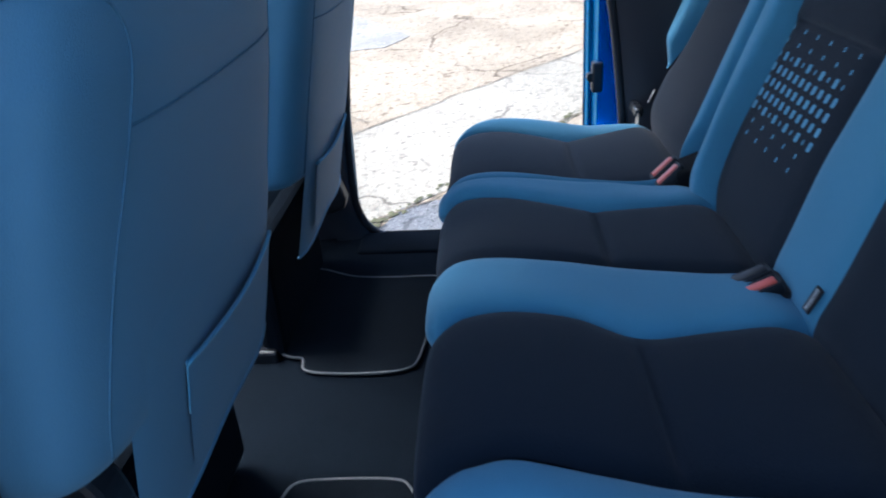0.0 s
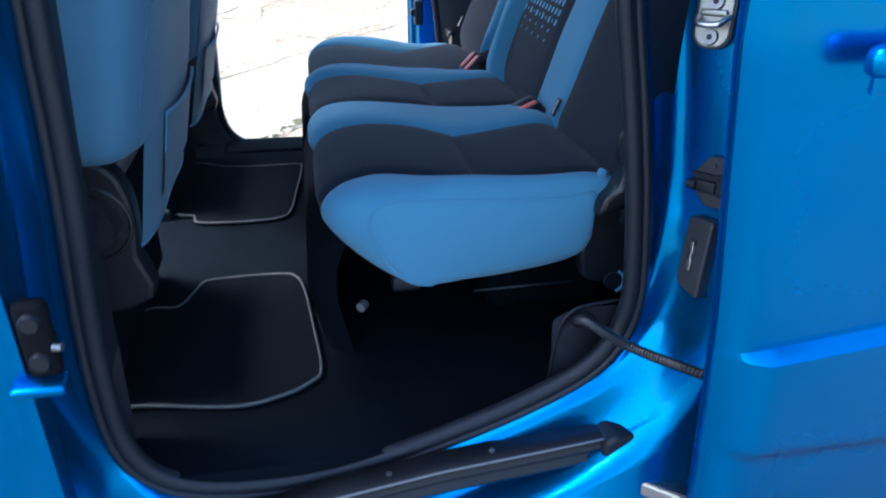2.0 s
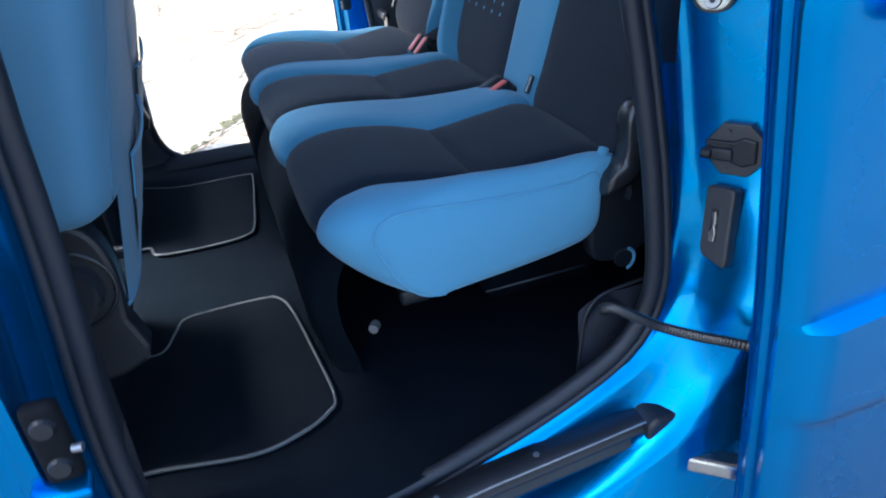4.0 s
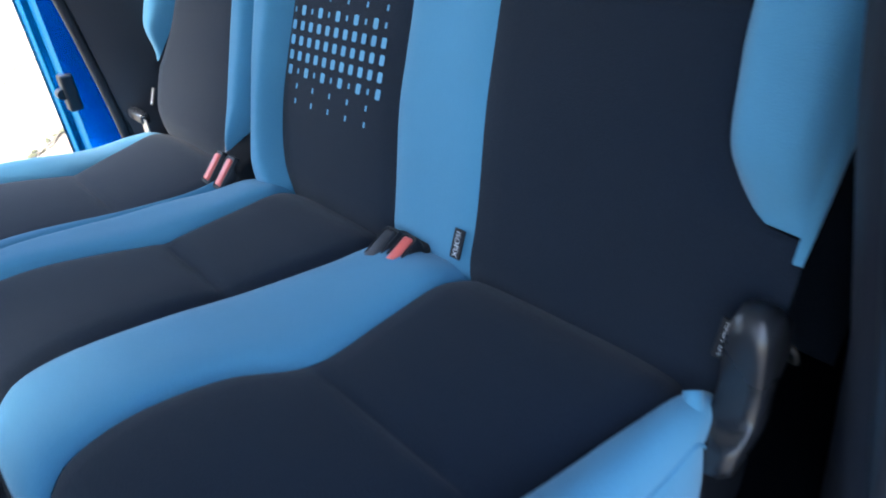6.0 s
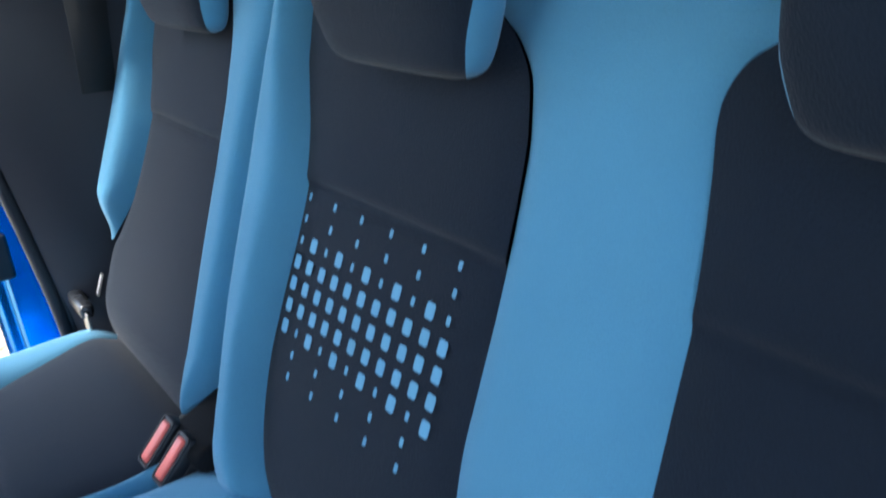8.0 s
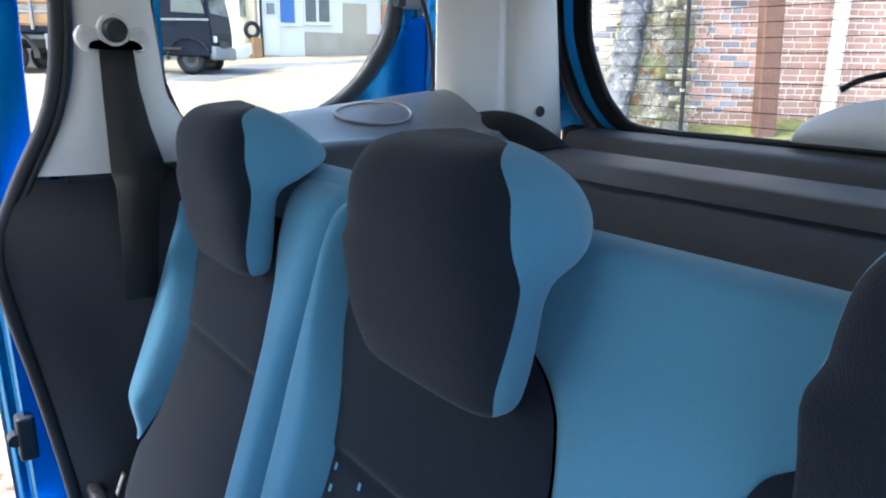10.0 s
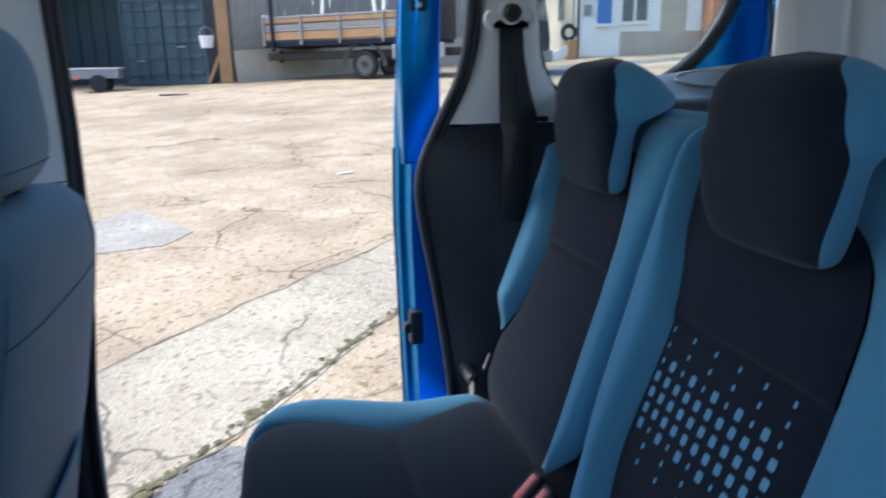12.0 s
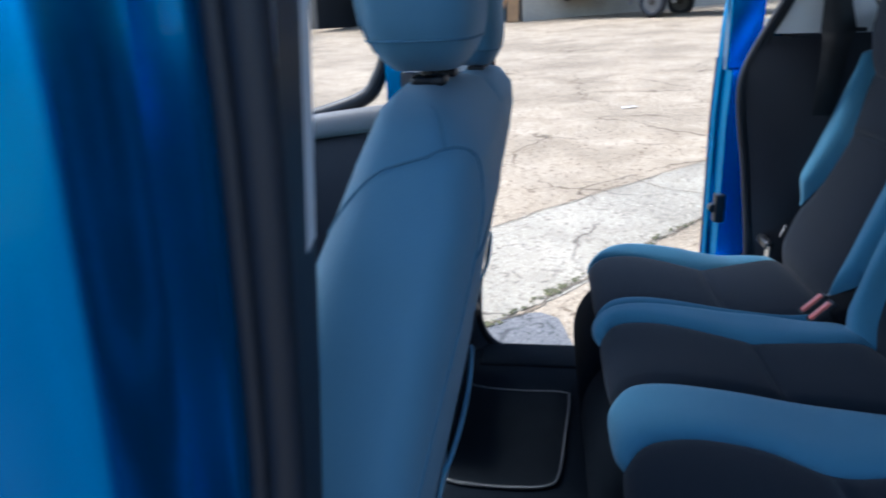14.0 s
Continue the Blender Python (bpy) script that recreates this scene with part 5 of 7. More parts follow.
def front_seat(cy, s, label, dx=0.0, dz=0.0, low=0.0):
    """s: the side on which its door is. Built round y = 0, door side at minus, then turned for the other side."""
    seat = thing("front_seat", label, "seat", "front seats", at=(dx, cy, dz))
    f = -s
    def at(p):
        return (p[0], p[1] * f, p[2])
    rings = [[at(p) for p in seat_ring(z, g)] for z, g in ((0.852, -0.030), (0.854, -0.014), (0.862, -0.004), (0.875, 0.0))] + [[at(p) for p in seat_ring(z)] for z in np.linspace(0.89, 1.280, 34)]
    part("backrest", loops(rings, caps=True), BACK_VINYL, seat, "blue cloth backrest")
    # Sewn seams: the edge of the rear panel, the curved upper seam.
    corner_line = spline([(0.87, -0.85), (0.92, -0.84), (0.993, -0.81), (1.053, -0.775), (1.10, -0.73), (1.142, -0.695), (1.195, -0.67), (1.222, -0.72), (1.238, -0.82), (1.244, -0.91), (1.245, -0.97)], 60)
    part("seam", tube([at(seat_face(u, z, 0.0008)) for z, u in corner_line], 0.0013, 6, ref=(0, 1, 0)), SEAM_DARK, seat)
    part("seam", tube([at(seat_face(0.80, z, 0.0005)) for z in np.linspace(0.87, 1.20, 30)], 0.0009, 6, ref=(0, 1, 0)), SEAM_DARK, seat)
    part("seam", tube([at(seat_face(u, 1.139 + 0.008 * u * u, 0.0008)) for u in np.linspace(-0.695, 0.80, 30)], 0.0011, 6), SEAM_DARK, seat)
    upper = []
    for k in np.linspace(0, 1, 25):
        i = 44 + 14 * k
        a, b = seat_ring(1.175 + 0.070 * math.sin(math.pi * 0.5 * k), 0.0006)[int(i)], seat_ring(1.175 + 0.070 * math.sin(math.pi * 0.5 * k), 0.0006)[int(i) + 1]
        upper.append(at(tuple(np.array(a) + (np.array(b) - np.array(a)) * (i - int(i)))))
    part("seam", tube(upper, 0.0012, 6), SEAM_DARK, seat)
    part("seam", tube([at(seat_ring(z, 0.0006)[58]) for z in np.linspace(1.244, 1.272, 10)], 0.0009, 6, ref=(0, 1, 0)), SEAM_DARK, seat)
    # Rear panel that hangs below the backrest, its door-side edge folded forwards.
    def skirt(u, v):
        z = 0.975 - 0.275 * v
        yy = -0.228 + 0.012 * v + 0.44 * u
        x, _, _ = seat_face(yy / float(np.interp(max(z, 0.875), SEAT_Z, SEAT_WIDE)), max(z, 0.875), 0.0025 * smooth(0, 0.15, v))
        return at((x - 0.036 * max(0, 0.875 - z) / 0.175, yy, z - 0.004 * v * math.sin(9 * u)))
    part("skirt", grid(skirt, 50, 30), BACK_VINYL, seat, "blue cloth rear panel sewn to the backrest")
    part("skirt_hem", tube([skirt(u, 1.0) for u in np.linspace(0, 1, 30)], 0.003, 6), BACK_VINYL, seat)
    # Map pocket with a bound edge, sagging outwards.
    def pocket(u, v):
        uu = -0.44 + 1.10 * u
        top = 0.880 - 0.010 * math.sin(math.pi * u) - 0.004 * u
        z = 0.735 + (top - 0.735) * v
        x, y, z = seat_face(uu, max(z, 0.67))
        x = max(x, -0.656 - 0.036 * (0.885 - z) / 0.185)
        return at((x + 0.003 + 0.009 * v * math.sin(math.pi * u) ** 0.7, y, z))
    part("map_pocket", grid(pocket, 30, 14), BACK_VINYL, seat, "blue cloth map pocket")
    part("pocket_edge", tube([pocket(u, 1.0) for u in np.linspace(0, 1, 30)], 0.0030, 8), BLUE_FABRIC, seat, "pale bound pocket edge")
    part("pocket_stitch", tube([pocket(0.0, v) for v in np.linspace(0.55, 1, 12)], 0.0014, 6, ref=(0, 1, 0)), BLUE_FABRIC, seat)
    part("seat_cushion", box(0.44, 0.40, 0.10, (-1.12, 0.02, 0.575), 0.045, 4), BLUE_FABRIC, seat, "blue cloth cushion")
    part("seat_base", box(0.42, 0.40, 0.12, (-1.0, 0, 0.49), 0.02), BLACK_PLASTIC, seat, "black seat base")
    part("rear_frame", box(0.05, 0.42, 0.27, (-0.80, 0, 0.585), 0.015, 2), CARPET, seat, "black seat frame below the backrest")
    for d in (-0.20, 0.20):
        part("seat_runner", box(0.46, 0.05, 0.05, (-1.02, d, FLOOR + 0.03), 0.008), BLACK_PLASTIC, seat)
    shield = part("side_shield", prism([tuple(p) for p in spline([(-0.735, 0.60), (-0.708, 0.70), (-0.704, 0.78), (-0.728, 0.835), (-0.79, 0.848), (-0.88, 0.82), (-0.95, 0.74), (-1.2, 0.70), (-1.2, 0.60)], 40, closed=True)], f * -0.195, f * -0.240, 0.008), BLACK_PLASTIC, seat, "black plastic side shield")
    part("recliner_knob", rod(0.047, at((-0.766, -0.235, 0.750)), at((-0.766, -0.266, 0.750)), 32, 0.040), GLOSS_BLACK, shield, "black round recliner knob")
    part("knob_ring", tube([at((-0.766 + 0.058 * math.cos(a), -0.240, 0.750 + 0.058 * math.sin(a))) for a in np.linspace(0, 2 * math.pi, 28, endpoint=False)], 0.003, 6, closed=True, ref=(0, 1, 0)), GLOSS_BLACK, shield)
    # Head restraint on two bars.
    hr = []
    for k in np.linspace(0, 1, 22):
        w = 0.142 * (1 - 0.42 * abs(2 * k - 1) ** 4.5)
        d = 0.060 * (1 - 0.45 * abs(2 * k - 1) ** 4)
        hr.append([(-0.672 - 0.012 * k + d * math.copysign(abs(math.cos(a)) ** 0.6, math.cos(a)), w * math.copysign(abs(math.sin(a)) ** 0.6, math.sin(a)), 1.312 - low + 0.205 * k) for a in np.linspace(0, 2 * math.pi, 56, endpoint=False)])
    rest = part("head_restraint", loops(hr, caps=True), BACK_VINYL, seat, "blue cloth head restraint")
    part("seam", tube([hr[k][int(56 * 0.66)] if f > 0 else hr[k][int(56 * 0.34)] for k in range(2, 20)], 0.0018, 6, ref=(0, 1, 0)), SEAM_DARK, rest)
    part("seam", tube([p for p in hr[3]], 0.0015, 6, closed=True), SEAM_DARK, rest)
    for d in (-0.048, 0.048):
        part("restraint_bar", rod(0.0075, (-0.668, d, 1.25), (-0.672, d, 1.33), 12), BLACK_PLASTIC, rest)
        part("bar_bezel", box(0.034, 0.040, 0.010, (-0.668, d, 1.283), 0.004, 3), BLACK_PLASTIC, rest, "black guide bezel")
    return seat


SEAM_DARK = material("seam_thread", (0.050, 0.132, 0.207), 0.9, vary=0.2)
front_seat(-0.372, -1, "blue cloth front seat seen from behind, with pocket", 0.0, 0.016, 0.018)
front_seat(0.372, 1, "blue cloth front seat beside the far door", -0.02, -0.028, 0.022)


# ---- small things on the seats ----
def tilted(y, z, out=0.0, rx=0.0):
    """A frame on the seatback's face: x across (towards the near door), y up the back, z out of the face."""
    x = back_x(z)
    up = Vector((0.38, 0, 0.925)).normalized()
    outw = Vector((-0.925, 0, 0.38)).normalized()
    m = Matrix((Vector((0, -1, 0)), up, outw)).transposed().to_4x4()
    return Matrix.Translation(Vector((x, y, z)) + outw * out) @ m


def printed_square(r):
    pts = round_rect(0, 0, 1, 1, r, 3)
    return mesh_of("square", [(x, y, 0) for x, y in pts], [tuple(range(len(pts)))], False)


PRINT = material("blue_print", (0.12, 0.33, 0.50), 0.7, vary=0.12, scale=900)
square = printed_square(0.22)
square.materials.append(PRINT)


def print_at(col, row, w, h):
    ob = new("print_square", square)
    ob.parent = bench
    y = 0.147 - 0.0223 * col - 0.0018 * row
    ob.matrix_local = tilted(y, 1.063 - 0.0203 * row, 0.0052) @ Matrix.Diagonal((w, h, 1, 1))


for row in range(9):
    for col in range(11):
        odd = col % 2
        if row in (0, 1):
            if not odd:
                print_at(col, row, 0.0044, 0.0075)
        elif row == 2:
            print_at(col, row, *((0.0106, 0.0140) if odd else (0.0044, 0.0078)))
        elif row in (3, 4, 5):
            print_at(col, row, 0.0104, 0.0136)
        elif row == 6:
            print_at(col, row, *((0.0044, 0.0078) if odd else (0.0106, 0.0140)))
        elif odd:
            print_at(col, row, 0.0044, 0.0078)


def cloth_label(y, z, word, parent):
    """A sewn black tag with white lettering that reads downwards."""
    tag = part("cloth_tag", box(0.017, 0.036, 0.003, (0, 0, 0), 0.001), BELT, parent, "black woven tag with white lettering")
    tag.matrix_local = tilted(y, z, 0.006)
    if word:
        txt = bpy.data.curves.new("lettering", "FONT")
        txt.body, txt.size, txt.align_x, txt.align_y = word, 0.0105, "CENTER", "CENTER"
        tmp = new("lettering", txt)
        me = bpy.data.meshes.new_from_object(tmp)
        bpy.data.objects.remove(tmp)
        ink = part("lettering", me, WHITE_INK, tag)
        ink.matrix_local = Matrix.Translation((0, 0, 0.0022)) @ pose(0, 0, 0, 0, 0, -90)


cloth_label(-0.286, 0.813, "ISOFIX", bench)
cloth_label(-0.616, 0.838, "ISOFIX", bench)
cloth_label(0.306, 0.796, "ISOFIX", far_seat)
cloth_label(0.655, 0.815, "ISOFIX", far_seat)


def buckle(name_label, heads, at, rz, pitch):
    """Flat buckle heads sunk in the crease, their release ends turned up. Local x points back, y to the far side."""
    ob = thing("belt_buckle", name_label, "buckle", "belt buckles", at=at)
    ob.rotation_euler = (0, radians(-pitch), radians(rz))
    for dy, red in heads:
        body = part("buckle_body", box(0.058, 0.027, 0.040, (0.002, dy, -0.016), 0.005, 3), BLACK_PLASTIC, ob, "black plastic buckle body")
        part("release_button" if red else "belt_slot_cover", box(0.048, 0.0145 if red else 0.017, 0.010, (0.001, dy, 0.003), 0.003, 3), RED_PLASTIC if red else COVER_GREY, body, "red release button" if red else "grey slot cover")
        part("button_rim", tube([(0.001 + x, dy + y, 0.004) for x, y in round_rect(0, 0, 0.055, 0.0235, 0.004)], 0.0018, 6, closed=True), BLACK_PLASTIC, body)
    mid = sum(d for d, _ in heads) / len(heads)
    if all(red for _, red in heads):
        part("buckle_housing", box(0.092, 0.080, 0.046, (0.046, mid - 0.016, -0.036), 0.012, 3, pose(0, 0, 0, 0, 24, 0)), DULL_BLACK, ob, "black buckle housing")
    part("buckle_strap", box(0.044, 0.048, 0.012, (0.040, mid - 0.004, -0.026), 0.005, 2, pose(0, 0, 0, 0, 26, 0)), BELT, ob)
    part("pocket_lip", prism([tuple(p) for p in spline([(-0.036, -0.030 + mid), (0.0, -0.036 + mid), (0.034, -0.034 + mid), (0.040, 0.0 + mid), (0.034, 0.030 + mid), (0.0, 0.032 + mid), (-0.036, 0.028 + mid)], 36, closed=True)], -0.018, -0.012, axis="z"), BELT, ob)
    return ob


buckle("black belt buckle with one red button on the blue divider", ((-0.016, True), (0.016, False)), (0.006, -0.206, 0.794), 4, 24)
buckle("black double belt buckle with two red buttons between the seats", ((-0.019, True), (0.021, True)), (-0.010, 0.234, 0.786), 2, 46)

# Recliner arm beside the bench.
arm_line = [(0.000, 0.745), (0.002, 0.772), (0.020, 0.790), (0.028, 0.815), (0.028, 0.846), (0.030, 0.872), (0.042, 0.889), (0.062, 0.890), (0.080, 0.874), (0.084, 0.852), (0.068, 0.830), (0.060, 0.805), (0.060, 0.780), (0.048, 0.759), (0.024, 0.747)]
def arm_ring(k, y):
    c = np.array([0.044, 0.818])
    return [(x, y, z) for x, z in (c + (p - c) * k for p in spline(arm_line, 64, closed=True))]
part("recliner_arm", loops([arm_ring(0.80, -0.626), arm_ring(0.96, -0.630), arm_ring(1.0, -0.640), arm_ring(0.98, -0.652), arm_ring(0.90, -0.660), arm_ring(0.70, -0.664)], caps=True), GLOSS_BLACK, bench, "black plastic recliner arm")
part("seat_hook", tube(spline([(0.080, -0.655, 0.846), (0.084, -0.662, 0.838), (0.092, -0.662, 0.822), (0.100, -0.655, 0.815)], 14), 0.0030, 8), STEEL, bench, "bright steel hook")
part("seat_bolt", rod(0.016, (0.052, -0.630, 0.612), (0.052, -0.638, 0.612), 20), BLACK_PLASTIC, bench)
part("bolt_washer", tube([(0.054 + 0.017 * math.sin(a), -0.640, 0.612 + 0.020 * math.cos(a)) for a in np.linspace(0.25, 2.9, 18)], 0.0032, 8, flat=0.7, ref=(0, 1, 0)), PIPING_BLUE, bench, "pale blue half ring round the pivot bolt")
part("bolster_tail", tube(spline([(-0.012, -0.620, 0.752), (0.000, -0.622, 0.776), (0.010, -0.620, 0.794), (0.020, -0.612, 0.806)], 16), 0.0085, 10), BLUE_FABRIC, bench, "blue cloth tail beside the arm")
part("arm_bracket", prism([tuple(p) for p in spline([(0.0, 0.62), (-0.004, 0.74), (0.03, 0.76), (0.07, 0.80), (0.10, 0.80), (0.11, 0.70), (0.09, 0.62)], 40, closed=True)], -0.600, -0.632, 0.006), BLACK_PLASTIC, bench, "black hinge bracket")
part("front_bolt", rod(0.008, (-0.372, -0.608, 0.590), (-0.380, -0.620, 0.590), 12), GREY_BOLT, bench)
part("hinge_foot", box(0.05, 0.03, 0.03, (-0.30, -0.585, 0.615), 0.008, 3), BLACK_PLASTIC, bench)
# A thin cord added for the fold in the carpet below the flank.
part("carpet_fold", tube([(-0.19, -0.622, 0.606), (-0.02, -0.636, 0.618)], 0.0020, 6), BLACK_PLASTIC, bench)
part("centre_hinge", box(0.04, 0.020, 0.085, (0.080, 0.236, 0.808), 0.009, 3, pose(0, 0, 0, 0, 20, 0)), BLACK_PLASTIC, bench, "black hinge cover")


# ---- floor mats ----
def floor_mat(outline, label):
    mat = thing("floor_mat", label, "floor mat", "floor mats")
    pts = spline(outline, 120, closed=True)
    part("mat_sheet", prism([tuple(p) for p in pts], FLOOR + 0.002, FLOOR + 0.009, axis="z"), MAT_CLOTH, mat, "black needle-felt sheet")
    part("mat_piping", tube([(x, y, FLOOR + 0.008) for x, y in pts], 0.0029, 8, closed=True), PIPING, mat, "grey edge piping")


floor_mat([(-0.80, -0.31), (-0.735, -0.302), (-0.708, -0.245), (-0.690, -0.205), (-0.640, -0.195), (-0.530, -0.195), (-0.496, -0.212), (-0.478, -0.270), (-0.462, -0.42), (-0.452, -0.555), (-0.470, -0.592), (-0.520, -0.622), (-0.60, -0.638), (-0.745, -0.612), (-0.86, -0.60), (-0.90, -0.45)], "black floor mat with grey piping, before the bench")
floor_mat([(-0.80, 0.165), (-0.758, 0.150), (-0.745, 0.112), (-0.70, 0.098), (-0.60, 0.095), (-0.530, 0.108), (-0.507, 0.150), (-0.490, 0.30), (-0.476, 0.455), (-0.490, 0.490), (-0.60, 0.490), (-0.70, 0.500), (-0.82, 0.545), (-0.90, 0.45), (-0.90, 0.25)], "black floor mat with grey piping, before the single seat")


# ---- the yard ----
def on_ground(x, y, dz=0.0):
    return (x, y, ground_z(x, y) + dz)


def slab(outline, mat, label, lift=0.004, rough=0.03, name="paving_slab"):
    """A sheet on the ground with a broken edge."""
    pts = []
    k = len(outline)
    for i in range(k):
        a, b = np.array(outline[i]), np.array(outline[(i + 1) % k])
        m = max(2, int(np.linalg.norm(b - a) / 0.10))
        for j in range(m):
            p = a + (b - a) * j / m
            d = noise.noise_vector(Vector((p[0] * 4.0, p[1] * 4.0, 0.3)))
            pts.append((p[0] + rough * d[0], p[1] + rough * d[1]))
    verts = [on_ground(x, y, lift) for x, y in pts]
    low = [on_ground(x, y, -0.02) for x, y in pts]
    n = len(pts)
    faces = [tuple(range(n))] + [(i, (i + 1) % n, n + (i + 1) % n, n + i) for i in range(n)]
    return single(name, mesh_of(name, verts + low, faces, False), mat, label, "paving", kind="structure")


def crack(points, width, seed, name="crack"):
    """A crack or open joint: a thin uneven dark strip on the ground."""
    p = spline(points, 60)
    left, right = [], []
    for i, q in enumerate(p):
        t = p[min(i + 1, 59)] - p[max(i - 1, 0)]
        t = t / np.linalg.norm(t)
        d = 0.05 * noise.noise(Vector((q[0] * 3, q[1] * 3, seed))) + 0.02 * noise.noise(Vector((q[0] * 14, q[1] * 14, seed)))
        w = width * (0.5 + 0.9 * abs(noise.noise(Vector((q[0] * 6, q[1] * 6, seed + 5)))))
        c = q + np.array([-t[1], t[0]]) * d
        left.append(on_ground(*(c + np.array([-t[1], t[0]]) * w), 0.009))
        right.append(on_ground(*(c - np.array([-t[1], t[0]]) * w), 0.009))
    verts = left + right
    faces = [(i, i + 1, 61 + i, 60 + i) for i in range(59)]
    return single(name, mesh_of(name, verts, faces, False), CRACK_DIRT, "dark earthy crack in the concrete", "crack", "cracks", kind="structure")


CRACK_DIRT = material("crack_dirt", (0.17, 0.13, 0.085), 0.95, bump=0.5, scale=80, vary=0.4, vscale=8)
MOSS = material("moss", (0.11, 0.105, 0.05), 0.95, bump=0.8, scale=150, vary=0.5, vscale=10)
slab([(-3.0, 0.9), (-1.45, 2.43), (-1.12, 2.75), (-0.5, 3.35), (0.55, 4.28), (2.2, 5.6), (3.4, 4.9), (1.4, 3.9), (0.3, 2.98), (-0.39, 2.08), (-0.86, 1.61), (-1.7, 0.9)], PALE_CONCRETE, "pale worn concrete slab beside the car")
# The unseen near-side part is added to darken reflections and bounced light.
slab([(-2.6, 0.3), (-1.7, 0.9), (-0.86, 1.52), (-0.80, 1.63), (-0.74, 1.75), (-0.64, 1.80), (-0.55, 1.82), (-0.48, 1.76), (-0.42, 1.59), (-0.38, 1.40), (-0.25, 0.9), (1.6, 0.3), (5.5, -0.6), (7.0, -4.0), (3.0, -7.5), (-4.0, -7.0), (-6.5, -3.0), (-5.0, -0.3)], ASPHALT, "dark grey asphalt patch beside the car, carried on unseen to the near side", 0.005)
slab([(-1.88, 5.59), (-1.61, 6.07), (-0.97, 5.03), (-1.16, 4.71), (-1.61, 4.68)], SMOOTH_PATCH, "smooth grey repair patch in the yard", 0.005)
slab([(-14, 17.5), (-9.3, 20.6), (-8.4, 21.0), (-8.0, 19.5), (-10, 15.0), (-14, 13.0)], ASPHALT, "dark asphalt strip across the yard", 0.005, 0.1)
slab([(4.0, 17.0), (8.5, 21.0), (17, 22.2), (17, 21.0), (9.5, 19.5), (6, 16)], ASPHALT, "grey asphalt by the white building", 0.005, 0.1)
crack([(-3.0, 0.95), (-1.12, 2.75), (0.55, 4.28), (2.6, 5.9)], 0.007, 1)
crack([(-1.9, 0.75), (-0.86, 1.61), (-0.39, 2.08), (0.3, 2.98), (1.6, 4.1)], 0.009, 2)
crack([(-2.4, 6.05), (-1.56, 6.3), (-0.3, 6.3), (0.99, 6.54), (3.0, 7.2)], 0.008, 3)
crack([(-2.0, 8.8), (-0.2, 9.1), (1.5, 9.5), (4.0, 9.9)], 0.009, 4)
crack([(-0.6, 10.6), (0.6, 10.7), (1.0, 10.4)], 0.012, 5)
crack([(0.05, 4.05), (0.4, 3.6), (0.9, 3.5)], 0.005, 6)
crack([(-1.0, 2.85), (-1.6, 3.7), (-1.7, 4.9)], 0.005, 7)
crack([(4, 11.0), (6, 12.0), (9, 12.6)], 0.012, 8)
def moss_tufts():
    """Small uneven tufts strewn along the slab's joint."""
    rnd = random.Random(5)
    verts, faces = [], []
    for _ in range(110):
        k = rnd.random() ** 1.4
        cx, cy = -0.86 + 1.2 * k + rnd.gauss(0, 0.016), 1.60 + 1.42 * k + rnd.gauss(0, 0.016)
        r = 0.006 + 0.016 * rnd.random() ** 2
        base = len(verts)
        for a in range(7):
            q = r * (0.6 + 0.8 * rnd.random())
            verts.append(on_ground(cx + q * math.cos(a * 0.9), cy + q * math.sin(a * 0.9), 0.009))
        verts.append(on_ground(cx, cy, 0.009 + 0.5 * r))
        faces += [(base + a, base + (a + 1) % 7, base + 7) for a in range(7)]
    return mesh_of("moss", verts, faces)


single("moss", moss_tufts(), MOSS, "low green moss growing in a joint", "moss", kind="stuff")
single("paper_scrap", mesh_of("scrap", [on_ground(0.30, 6.72, 0.012), on_ground(0.46, 6.76, 0.02), on_ground(0.47, 6.82, 0.012), on_ground(0.31, 6.78, 0.016)], [(0, 1, 2, 3)], False), WHITE_INK, "white paper scrap lying on the concrete", "litter")
STEEL_DARK = material("dark_iron", (0.05, 0.045, 0.04), 0.6, metal=0.6, bump=0.4, scale=120, vary=0.3)
single("drain_cover", rod(0.42, on_ground(-2.67, 19.55, -0.02), on_ground(-2.67, 19.55, 0.012), 24), STEEL_DARK, "dark iron drain cover set in the yard", "drain cover")

# Shipping container with ribbed doors.
CONTAINER = material("container_paint", (0.025, 0.055, 0.075), 0.55, bump=0.3, scale=40, vary=0.3, vscale=2)
GREEN_STEEL = material("green_steel", (0.02, 0.075, 0.055), 0.6, bump=0.3, scale=40, vary=0.3, vscale=2)
GREY_STEEL = material("grey_steel", (0.25, 0.26, 0.27), 0.5, metal=0.4, bump=0.2, scale=80, vary=0.25)
OLD_WOOD = material("grey_wood", (0.25, 0.23, 0.20), 0.9, bump=0.6, scale=40, vary=0.4, vscale=3)
TAN_WOOD = material("tan_wood", (0.36, 0.21, 0.10), 0.8, bump=0.5, scale=40, vary=0.35, vscale=3)
WHITE_PAINT = material("white_render", (0.72, 0.72, 0.70), 0.85, bump=0.3, scale=30, vary=0.10, vscale=1.5)
CONC_WALL = material("concrete_wall", (0.40, 0.36, 0.29), 0.9, bump=0.6, scale=30, vary=0.3, vscale=1.2)
SHED_SHADE = material("shed_inside_shade", (0.015, 0.016, 0.018), 0.9, vary=0.3)


